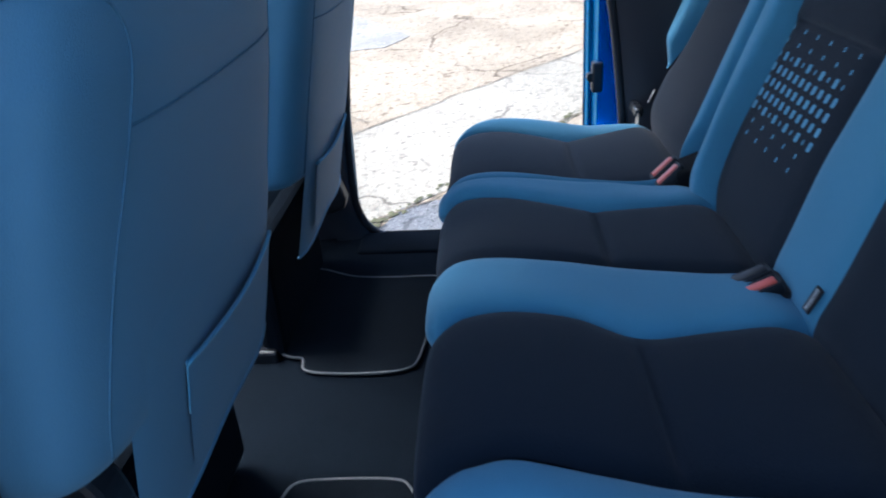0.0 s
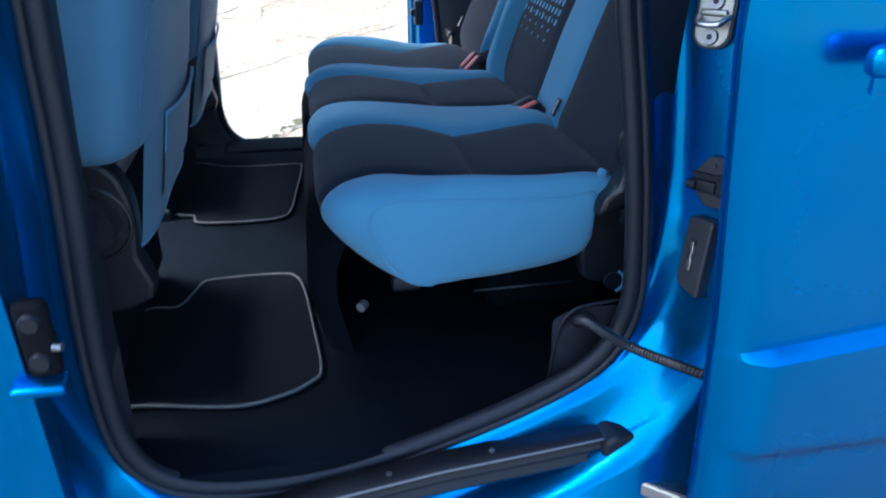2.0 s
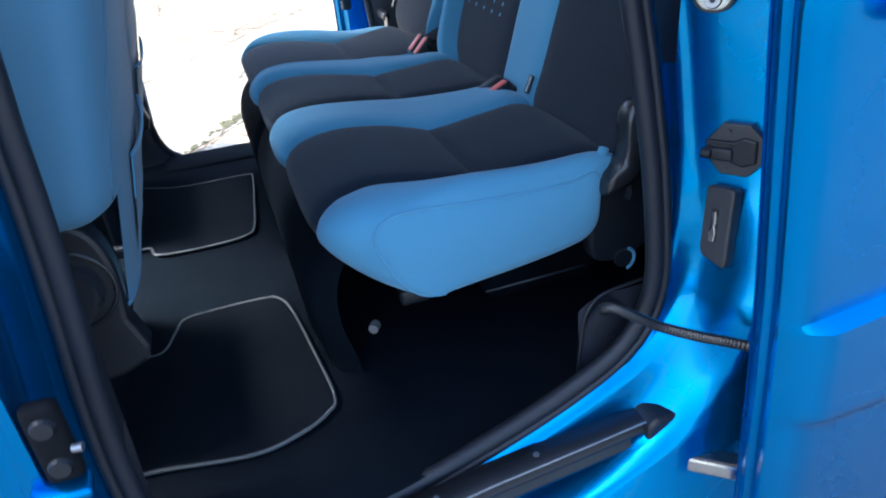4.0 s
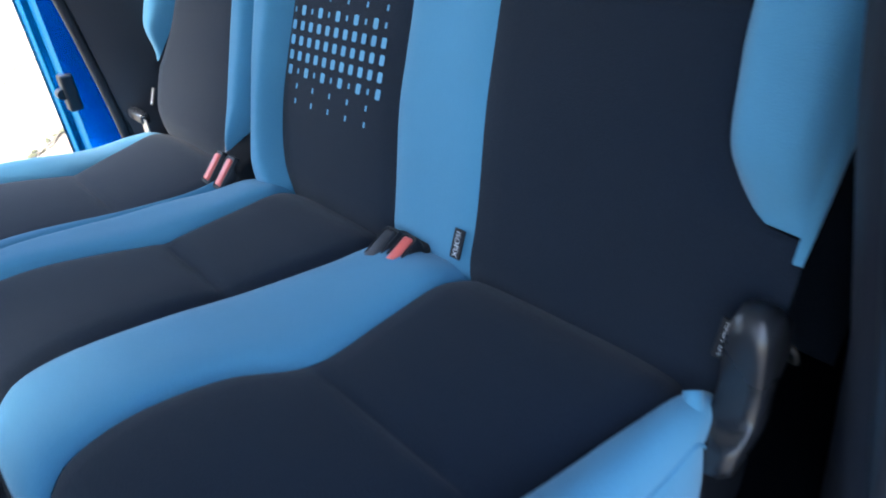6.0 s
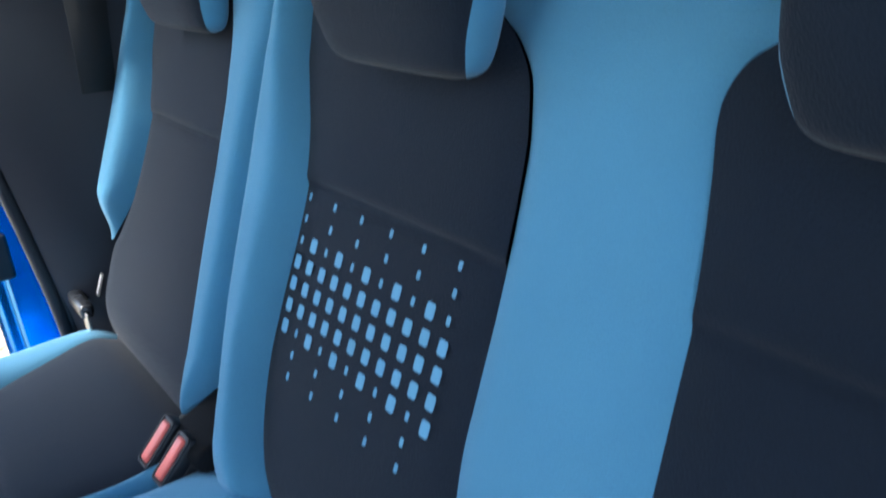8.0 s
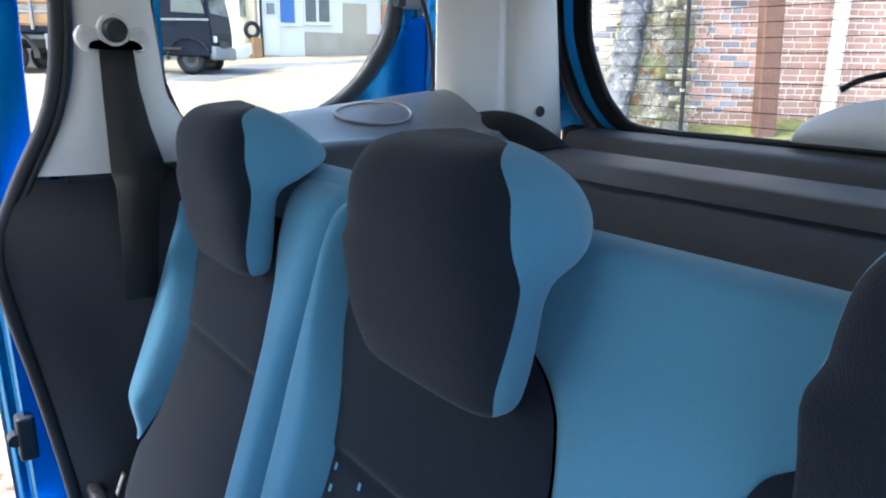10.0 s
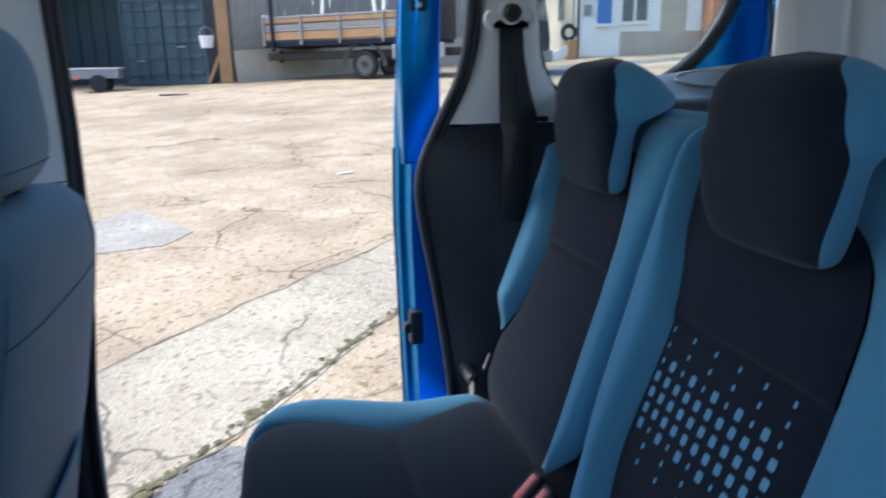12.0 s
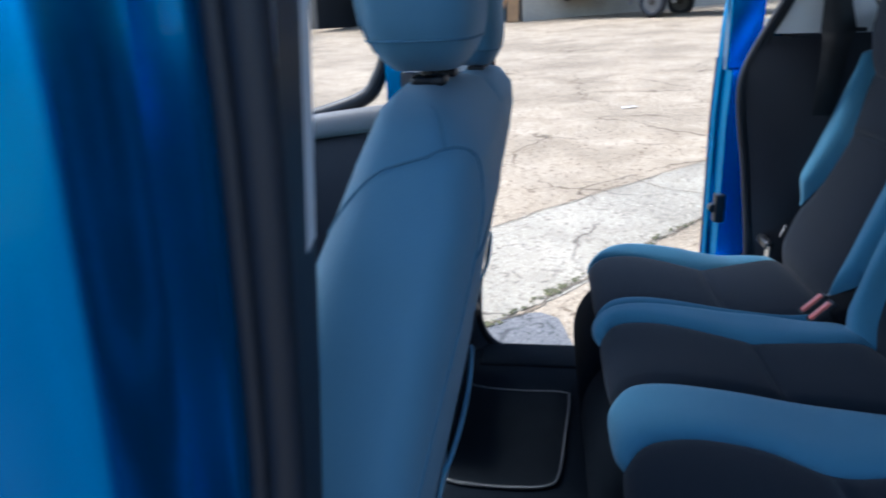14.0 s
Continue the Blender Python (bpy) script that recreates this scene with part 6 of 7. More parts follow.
def container(at, rz, width, label, paint, ribs=True):
    ob = thing("shipping_container", label, "container", at=at)
    ob.rotation_euler = (0, 0, radians(rz))
    part("container_body", box(width, 6.0, 2.6, (0, 3.05, 1.32)), paint, ob)
    for s in (-1, 1):
        leaf = part("container_door", box(width / 2 - 0.07, 0.05, 2.42, (s * width / 4, 0.0, 1.32), 0.01), paint, ob, "steel door leaf")
        for k in range(5):
            part("door_rib", box(width / 2 - 0.30, 0.05, 0.13, (s * width / 4, -0.035, 0.36 + 0.48 * k), 0.02), paint, leaf)
        for d in (-0.30, 0.18):
            part("lock_bar", rod(0.018, (s * width / 4 + d * 0.8, -0.075, 0.15), (s * width / 4 + d * 0.8, -0.075, 2.5), 8), paint, leaf)
        part("lock_lever", box(0.28, 0.03, 0.04, (s * width / 4 - 0.1, -0.10, 0.95 + 0.2 * s), 0.005), GREY_STEEL, leaf)
        part("corner_post", box(0.10, 0.10, 2.6, (s * (width / 2 - 0.04), -0.01, 1.32), 0.01), paint, ob)
    part("door_sill", box(width, 0.10, 0.14, (0, -0.01, 0.09), 0.01), paint, ob)
    part("door_header", box(width, 0.10, 0.14, (0, -0.01, 2.57), 0.01), paint, ob)
    return ob


container(on_ground(-3.30, 23.6), -24, 2.82, "dark blue steel shipping container with closed doors", CONTAINER)
container(on_ground(-10.4, 21.0), 35, 3.2, "green steel container at the yard's edge", GREEN_STEEL)
shed = thing("open_shed", "dark open shed beside the container", "shed", at=on_ground(-6.4, 25.2))
shed.rotation_euler = (0, 0, radians(-20))
# Near-black back and side: the shed's inner shade is put into their colour.
part("shed_back", box(4.0, 0.1, 3.4, (0, 1.5, 1.7)), SHED_SHADE, shed)
part("shed_side", box(0.1, 2.6, 3.4, (-2.0, 0.3, 1.7)), SHED_SHADE, shed)
part("shed_roof", box(4.4, 3.0, 0.12, (0, 0.2, 3.4)), GREY_STEEL, shed)
for k in range(8):
    part("shed_board", box(0.46, 0.03, 3.2, (-1.75 + 0.5 * k, 1.42, 1.6), 0.004), CONTAINER, shed)
part("shed_post", box(0.20, 0.20, 3.6, (-2.1, -1.1, 1.8), 0.01), OLD_WOOD, shed)
trailer = thing("small_trailer", "small pale trailer parked before the shed", "trailer", at=on_ground(-5.15, 22.7))
part("trailer_tub", box(1.3, 0.9, 0.26, (0, 0, 0.50), 0.02), GREY_STEEL, trailer)
part("trailer_rail", box(1.34, 0.94, 0.04, (0, 0, 0.66), 0.01), WHITE_PAINT, trailer)
part("lamp", box(0.14, 0.04, 0.08, (-0.5, -0.47, 0.40), 0.01), RED_PLASTIC, trailer)
for s in (-1, 1):
    part("wheel", rod(0.24, (0.1, s * 0.44, 0.24), (0.1, s * 0.56, 0.24), 18), RUBBER, trailer)

# Post, plank fence on a low wall.
post = thing("gate_post", "tan wooden gate post with a pale bucket hung on it", "post", at=on_ground(-1.50, 23.0))
part("post_timber", box(0.36, 0.34, 3.4, (0, 0, 1.7), 0.02), TAN_WOOD, post)
part("post_brace", box(0.10, 0.10, 0.9, (-0.36, 0, 0.42), 0.01, 2, pose(0, 0, 0, 0, 24, 0)), TAN_WOOD, post)
pail = thing("bucket", "pale plastic bucket hanging beside the post", "bucket", at=on_ground(-2.0, 22.9, 1.28))
part("pail", rod(0.17, (0, 0, -0.2), (0, 0, 0.16), 18, 0.22), WHITE_PAINT, pail)
part("bail", tube([(0.2 * math.cos(a), 0, 0.16 + 0.25 * math.sin(a)) for a in np.linspace(0, math.pi, 12)], 0.012, 6), GREY_STEEL, pail)

FENCE_A, FENCE_B = np.array([-1.25, 23.05]), np.array([10.2, 26.8])
run = FENCE_B - FENCE_A
far_fence = thing("plank_fence", "tall grey weathered plank fence on a concrete wall", "fence")
angle = math.degrees(math.atan2(run[1], run[0]))
count = 62
plank = box(0.188, 0.03, 3.4, (0, 0, 1.7), 0.004)
plank.materials.append(OLD_WOOD)
for k in range(count):
    p = FENCE_A + run * (k + 0.5) / count
    ob = new("plank", plank)
    ob.parent = far_fence
    ob.matrix_local = pose(p[0], p[1], ground_z(*p) + 0.85 + 0.05 * math.sin(k * 5.1), 0, 0.4 * math.sin(k * 2.3), angle)
mid = (FENCE_A + FENCE_B) / 2
wall_low = part("low_wall", box(float(np.linalg.norm(run)), 0.3, 1.3, (0, 0, 0), 0.02), CONC_WALL, far_fence, "pale concrete base wall")
wall_low.matrix_local = pose(mid[0], mid[1], ground_z(*mid) + 0.30, 0, -math.degrees(math.atan((ground_z(*FENCE_B) - ground_z(*FENCE_A)) / np.linalg.norm(run))), angle)


WHEEL_GREY = material("wheel_grey", (0.09, 0.09, 0.088), 0.6, bump=0.3, scale=60, vary=0.35)
# Flatbed lorry.
def wheel(parent, x, y, r=0.42, w=0.26):
    tyre = part("tyre", tube([(x + (r - 0.09) * math.cos(a), y, r + (r - 0.09) * math.sin(a)) for a in np.linspace(0, 2 * math.pi, 28, endpoint=False)], 0.095, 10, closed=True, ref=(0, 1, 0)), RUBBER, parent, "black tyre")
    part("rim", rod(r - 0.16, (x, y - 0.07, r), (x, y + 0.07, r), 24), WHEEL_GREY, tyre)
    part("hub", rod(0.09, (x, y - 0.11, r), (x, y - 0.06, r), 14), STEEL_DARK, tyre)


LORRY_BLUE = material("dark_lorry_paint", (0.010, 0.014, 0.026), 0.5, vary=0.15, spec=0.15)
CAB_GLASS = material("cab_glass", (0.10, 0.12, 0.12), 0.08, vary=0.3, vscale=4, spec=0.8)
lorry = thing("flatbed_lorry", "dark blue flatbed lorry with wooden dropsides", "lorry", at=on_ground(2.86, 20.6))
slope = math.degrees(math.atan(0.039 * 0.82 - 0.0457 * 0.57))
lorry.rotation_euler = (0, radians(-slope), radians(-35))
part("chassis", box(8.6, 0.8, 0.22, (0.5, 0.5, 0.72), 0.02), STEEL_DARK, lorry)
part("bed_floor", box(5.4, 2.1, 0.16, (-0.95, 0.75, 1.06), 0.02), LORRY_BLUE, lorry)
for s, yy in ((0, -0.30), (1, 1.80)):
    for k, (z, m) in enumerate(((1.30, TAN_WOOD), (1.56, OLD_WOOD), (1.74, TAN_WOOD))):
        part("side_board", box(5.3, 0.03, 0.22 if k == 0 else 0.12, (-0.95, yy, z), 0.006), m, lorry)
    part("side_rail", box(5.4, 0.05, 0.05, (-0.95, yy, 1.84), 0.01), GREY_STEEL, lorry)
    part("side_rail", box(5.4, 0.05, 0.05, (-0.95, yy, 1.46), 0.01), GREY_STEEL, lorry)
    for x in (-3.6, -2.3, -1.0, 0.4, 1.7):
        part("stake", box(0.07, 0.06, 0.85, (x, yy - 0.03, 1.46), 0.01), GREY_STEEL, lorry)
part("tail_board", box(0.05, 2.1, 0.7, (-3.64, 0.75, 1.45), 0.01), GREY_STEEL, lorry)
part("tail_rack", box(0.06, 0.5, 0.5, (-3.72, 0.1, 1.70), 0.01), WHITE_PAINT, lorry)
part("headboard", box(0.08, 2.1, 1.2, (1.78, 0.75, 1.7), 0.01), STEEL_DARK, lorry)
part("tow_hitch", box(0.12, 0.12, 0.35, (-3.45, 0.3, 0.72), 0.02), STEEL_DARK, lorry)
part("mudguard", loops([[(-0.3 + 0.66 * math.cos(a), y, 0.42 + 0.60 * math.sin(a)) for a in np.linspace(math.radians(-5), math.radians(185), 14)] for y in (-0.36, -0.06)], closed=False), GREY_STEEL, lorry, "grey mudguard")
part("side_skirt", box(1.6, 0.06, 0.40, (1.45, -0.30, 0.75), 0.02), GREY_STEEL, lorry)
wheel(lorry, -0.3, -0.15)
wheel(lorry, -0.3, 1.65)
cab_line = [(0.0, 0.46), (1.22, 0.42), (1.30, 0.55), (1.31, 1.05), (1.27, 1.45), (1.12, 2.30), (1.00, 2.48), (0.15, 2.54), (0.0, 2.48)]
cab = part("cab", prism([(x + 3.40, z) for x, z in cab_line], -0.32, 1.82, 0.05), LORRY_BLUE, lorry, "dark blue cab")
part("cab_window", prism([(x + 3.40, z) for x, z in ((0.36, 1.50), (1.17, 1.46), (1.03, 2.22), (0.40, 2.26))], -0.325, -0.335, 0.004), CAB_GLASS, cab)
part("windscreen", mesh_of("windscreen", [(4.68, -0.22, 1.48), (4.68, 1.72, 1.48), (4.545, 1.66, 2.26), (4.545, -0.16, 2.26)], [(0, 1, 2, 3)], False), CAB_GLASS, cab)
part("cab_stripe", box(1.25, 0.012, 0.05, (4.03, -0.326, 1.32), 0.004), GREY_STEEL, cab)
part("cab_arch", loops([[(4.12 + 0.54 * math.cos(a), y, 0.36 + 0.52 * math.sin(a)) for a in np.linspace(0, math.pi, 14)] for y in (-0.37, -0.10)], closed=False), GREY_STEEL, cab, "grey wheel arch")
part("bumper", box(0.16, 2.1, 0.34, (4.72, 0.75, 0.52), 0.04, 3), GREY_STEEL, cab)
part("head_lamp", box(0.05, 0.24, 0.16, (4.74, -0.12, 0.86), 0.02), WHITE_PAINT, cab)
part("cab_mirror", box(0.06, 0.14, 0.36, (4.58, -0.50, 1.86), 0.02), BLACK_PLASTIC, cab)
part("cab_step", box(0.5, 0.10, 0.06, (3.72, -0.34, 0.62), 0.01), STEEL_DARK, cab)
part("door_grip", box(0.16, 0.02, 0.04, (3.75, -0.34, 1.28), 0.005), BLACK_PLASTIC, cab)
for x, lean, tall in ((-1.55, 6, 0.95), (0.10, -4, 0.85), (0.42, 3, 0.9)):
    part("upright", box(0.10, 0.04, tall, (0, 0, tall / 2), 0.01, 2, pose(x, -0.24, 1.80, 0, lean, 0)), WHITE_PAINT, lorry, "pale timber upright in the bed")
part("tail_post", box(0.09, 0.10, 1.5, (-3.30, -0.33, 1.62), 0.01), LORRY_BLUE, lorry)
wheel(lorry, 4.12, -0.12, 0.37)
wheel(lorry, 4.12, 1.62, 0.37)

# White single-storey building.
house = thing("white_building", "white rendered single-storey building with a slate roof", "building", at=on_ground(11.0, 24.9))
house.rotation_euler = (0, 0, radians(-7))
house.scale = (1, 1, 1.17)
part("front_wall", box(5.6, 0.25, 2.5, (2.8, 0.12, 1.25)), WHITE_PAINT, house, "white rendered wall")
SIDE_WALL = material("tan_render", (0.42, 0.38, 0.30), 0.9, bump=0.4, scale=30, vary=0.25, vscale=1.2)
SLATE = material("slate_roof", (0.045, 0.048, 0.050), 0.85, bump=0.5, scale=12, vary=0.3, vscale=3)
part("side_wall", box(0.25, 6.0, 2.5, (0.0, 3.1, 1.25)), SIDE_WALL, house, "tan rendered side wall")
part("roof", mesh_of("roof", [(-0.35, -0.35, 2.46), (6.4, -0.35, 2.46), (6.4, 3.3, 4.6), (2.2, 3.3, 4.6), (-0.35, 6.6, 2.46), (6.4, 6.6, 2.46)], [(0, 1, 2, 3), (0, 3, 4), (3, 2, 5, 4)], False), SLATE, house, "dark slate roof")
part("fascia", box(6.7, 0.08, 0.22, (3.0, -0.33, 2.44), 0.01), BLACK_PLASTIC, house, "black gutter board")
part("fascia", box(0.08, 6.8, 0.22, (-0.33, 3.1, 2.44), 0.01), BLACK_PLASTIC, house)
part("plinth", box(3.4, 0.06, 0.75, (3.4, -0.03, 0.42), 0.01), CONC_WALL, house)
part("downpipe", rod(0.045, (0.05, -0.08, 0.0), (0.05, -0.08, 2.4), 10), BLACK_PLASTIC, house)
WINDOW_BLUE = material("blue_blind", (0.05, 0.16, 0.42), 0.5, vary=0.15)
for x, w, z, h, m in ((1.05, 0.55, 1.55, 1.0, WINDOW_BLUE), (1.95, 0.42, 1.58, 0.95, CAB_GLASS), (2.48, 0.42, 1.55, 0.85, CAB_GLASS), (5.05, 0.42, 1.55, 0.9, CAB_GLASS)):
    win = part("window", box(w + 0.12, 0.06, h + 0.12, (x, -0.03, z), 0.01), WHITE_PAINT, house, "white framed window")
    part("pane", box(w, 0.03, h, (x, -0.06, z)), m, win)
    part("sill", box(w + 0.2, 0.14, 0.05, (x, -0.07, z - h / 2 - 0.08), 0.01), WHITE_PAINT, win)
part("door", box(1.0, 0.05, 1.6, (3.75, -0.02, 0.95), 0.01), SIDE_WALL, house, "pale boarded door")
part("meter_box", box(0.28, 0.10, 0.25, (0.42, -0.06, 1.90), 0.01), GREY_STEEL, house)
part("meter_box", box(0.26, 0.10, 0.32, (0.42, -0.06, 1.45), 0.01), GREY_STEEL, house)
part("side_window", box(0.05, 0.7, 1.0, (-0.14, 1.6, 1.75), 0.01), CAB_GLASS, house)
part("white_gate", box(0.62, 0.05, 1.1, (0.42, -0.05, 0.6), 0.01), WHITE_PAINT, house)
BRICK = material("red_brick", (0.42, 0.20, 0.12), 0.9, bump=0.6, scale=60, vary=0.25, vscale=8)
pier = thing("brick_pier", "brick pier at the corner of the white building", "pier", at=on_ground(16.1, 23.9))
part("pier_core", box(0.6, 0.6, 1.9, (0, 0, 0.95), 0.01), BRICK, pier, "orange-red brick lower pier")
part("pier_upper", box(0.95, 0.7, 3.4, (0.18, 0.1, 3.55), 0.02), material("stock_brick", (0.34, 0.32, 0.22), 0.9, bump=0.7, scale=40, vary=0.4, vscale=5), pier, "mossy yellow brick upper pier")
heap = thing("yard_clutter", "small heap of yellow and white clutter by the wall", "clutter", at=on_ground(10.45, 24.3))
part("tyre", tube([(0.24 * math.cos(a), 0, 0.95 + 0.24 * math.sin(a)) for a in np.linspace(0, 2 * math.pi, 18, endpoint=False)], 0.08, 8, closed=True, ref=(0, 1, 0)), RUBBER, heap)
part("crate", box(0.35, 0.4, 0.7, (0.1, 0, 0.35), 0.02), TAN_WOOD, heap)
part("panel", box(0.7, 0.04, 0.35, (-0.35, -0.1, 0.2), 0.01, 2, pose(0, 0, 0, 0, -28, 0)), WHITE_PAINT, heap)

# Timber heap under a pink cloth, beyond the front of the car.
pile = thing("timber_heap", "heap of split logs and boards under a faded cloth", "timber heap", at=on_ground(-6.95, 11.5))
pile.rotation_euler = (0, 0, radians(28))
rnd = random.Random(11)
BARK = material("brown_bark", (0.20, 0.12, 0.065), 0.9, bump=0.7, scale=40, vary=0.45, vscale=6)
for k in range(46):
    row = k // 10
    r = 0.07 + 0.05 * rnd.random()
    log = prism([(r * (0.75 + 0.4 * rnd.random()) * math.cos(a), r * (0.75 + 0.4 * rnd.random()) * math.sin(a)) for a in np.linspace(0, 2 * math.pi, 7, endpoint=False)], -0.22 - 0.1 * rnd.random(), 0.22, 0.006)
    ob = part("log", log, BARK if rnd.random() < 0.7 else TAN_WOOD, pile)
    ob.matrix_local = pose(-0.80 + 0.17 * (k % 10) + 0.06 * row * rnd.random(), 0.1 * rnd.random(), 0.10 + 0.18 * row, 8 * (rnd.random() - 0.5), 360 * rnd.random(), 30 * (rnd.random() - 0.5))
for k in range(7):
    part("board", box(0.9 + 0.5 * rnd.random(), 0.12, 0.025, (0, 0, 0), 0.004), (OLD_WOOD, TAN_WOOD)[k % 2], pile).matrix_local = pose(-0.3 + 0.16 * k, -0.28 + 0.02 * k, 0.35 + 0.5 * rnd.random(), 12, 70 * (rnd.random() - 0.5), 10)
PINK = material("pink_cloth", (0.52, 0.40, 0.40), 0.9, vary=0.25, vscale=5)
RED_CLOTH = material("red_cloth", (0.32, 0.05, 0.07), 0.9, vary=0.3, vscale=5)
def drape(x0, x1, z0, hang, seed):
    def fn(u, v):
        x = x0 + (x1 - x0) * u
        y = -0.46 + 0.75 * v
        n = noise.noise(Vector((x * 3.1, y * 3.1, seed)))
        edge = max(0, 0.30 - v) / 0.30
        return (x + 0.05 * n, y - 0.05 * edge * math.sin(11 * u + seed), z0 + 0.09 * n + 0.04 * math.sin(13 * u + 4 * v) - hang * (0.7 + 0.5 * noise.noise(Vector((x * 4, seed, 0)))) * edge)
    return grid(fn, 40, 24)
part("cloth", drape(-0.85, 0.55, 1.12, 0.42, 2.0), PINK, pile, "faded pink and white cloth")
part("cloth", drape(-0.70, 0.20, 1.24, 0.16, 5.0), RED_CLOTH, pile, "dark red cloth")
TEAL = material("teal_paint", (0.04, 0.22, 0.22), 0.5, vary=0.2)
sash = part("window_sash", box(1.3, 0.06, 0.85, (-0.35, 0.55, 1.75), 0.01), TEAL, pile, "teal painted window sash")
for x in (-0.82, -0.35, 0.12):
    part("pane", box(0.36, 0.02, 0.62, (x, 0.515, 1.75)), CAB_GLASS, sash)
pot = thing("chimney_pot", "brown clay chimney pot standing by the timber heap", "pot", at=on_ground(-6.46, 10.12))
part("pot_body", loops([[(r * math.cos(a), r * math.sin(a), z) for a in np.linspace(0, 2 * math.pi, 20, endpoint=False)] for z, r in ((0.0, 0.20), (0.03, 0.21), (0.06, 0.19), (0.42, 0.17), (0.46, 0.20), (0.52, 0.20), (0.53, 0.16), (0.40, 0.14))]), BRICK, pot)
stump = thing("old_post", "pale mossy old post beside the timber heap", "post", at=on_ground(-7.25, 10.35))
part("post_shaft", loops([[((0.17 + 0.02 * noise.noise(Vector((math.cos(a) * 2, math.sin(a) * 2, z * 2)))) * math.cos(a), (0.17 + 0.02 * noise.noise(Vector((math.cos(a) * 2, math.sin(a) * 2, z * 2)))) * math.sin(a), z) for a in np.linspace(0, 2 * math.pi, 18, endpoint=False)] for z in np.linspace(-0.1, 2.6, 16)], caps=True), material("mossy_post", (0.40, 0.38, 0.28), 0.9, bump=0.7, scale=40, vary=0.4, vscale=5), stump)
SOIL = material("dark_soil", (0.07, 0.055, 0.04), 0.95, bump=0.8, scale=40, vary=0.5, vscale=4)
slab([(-9.2, 9.6), (-7.6, 9.3), (-6.6, 9.55), (-5.9, 10.4), (-5.6, 11.4), (-6.2, 12.6), (-8.2, 13.2), (-9.5, 12.0)], SOIL, "dark littered soil round the timber heap", 0.006, 0.12)
def litter():
    """Chips of bark and stone strewn round the heap."""
    verts, faces = [], []
    for _ in range(420):
        cx, cy = -6.7 + rnd.gauss(0, 0.75), 10.7 + rnd.gauss(0, 0.7)
        r, w = 0.015 + 0.05 * rnd.random() ** 2, rnd.random() * 6.3
        base = len(verts)
        for a in range(4):
            verts.append(on_ground(cx + r * (1.6 if a % 2 else 0.7) * math.cos(w + a * 1.57), cy + r * (1.6 if a % 2 else 0.7) * math.sin(w + a * 1.57), 0.008))
        verts.append(on_ground(cx, cy, 0.008 + 0.6 * r))
        faces += [(base + a, base + (a + 1) % 4, base + 4) for a in range(4)]
    return mesh_of("litter", verts, faces, False)
single("wood_chips", litter(), TAN_WOOD, "brown wood chips strewn on the soil", "wood chips", kind="stuff")

# Rear brick walls with a buttress, pole and mossy bank.
def brick_material(name, colour):
    """Brick whose tone changes from one brick to the next."""
    m = material(name, colour, 0.9, bump=0.7, scale=90, vary=0.3, vscale=9)
    nt = m.node_tree
    info, hue = nt.nodes.new("ShaderNodeObjectInfo"), nt.nodes.new("ShaderNodeHueSaturation")
    b = nt.nodes["Principled BSDF"]
    src = b.inputs["Base Color"].links[0].from_socket
    rng = nt.nodes.new("ShaderNodeMapRange")
    rng.inputs["To Min"].default_value, rng.inputs["To Max"].default_value = 0.65, 1.3
    nt.links.new(info.outputs["Random"], rng.inputs["Value"])
    nt.links.new(rng.outputs[0], hue.inputs["Value"])
    nt.links.new(src, hue.inputs["Color"])
    nt.links.new(hue.outputs[0], b.inputs["Base Color"])
    return m


BRICK_RED, BRICK_BLUE, BRICK_TAN = brick_material("weathered_red_brick", (0.56, 0.345, 0.28)), brick_material("blue_grey_brick", (0.31, 0.315, 0.35)), brick_material("tan_brick", (0.60, 0.55, 0.46))
MORTAR = material("lime_mortar", (0.74, 0.71, 0.65), 0.95, bump=0.6, scale=60, vary=0.2)
WALL_EYE, WALL_AHEAD, WALL_RIGHT = np.array([-0.19, -0.444]), np.array([0.576, 0.8175]), np.array([0.8175, -0.576])
WALL_TURN = math.degrees(math.atan2(WALL_RIGHT[1], WALL_RIGHT[0]))


def wall_at(s, depth=6.3):
    """A place s metres along the rear brick wall."""
    p = WALL_EYE + 1.55 * (WALL_AHEAD * depth + WALL_RIGHT * s)
    return float(p[0]), float(p[1])


def wall_height(z):
    return 1.46 + 1.55 * (z - 1.46)


def wall_pose(s, z, depth=6.3):
    x, y = wall_at(s, depth)
    return pose(x, y, wall_height(z), 0, 0, WALL_TURN)


rear_wall = thing("brick_wall", "old brick wall of red and blue-grey bricks behind the car", "wall", kind="structure")
backing = part("mortar", box(22, 0.3, 7.0, (0, 0.15, 0)), MORTAR, rear_wall, "pale lime mortar")
backing.matrix_local = wall_pose(7.9, 2.6, 6.290)

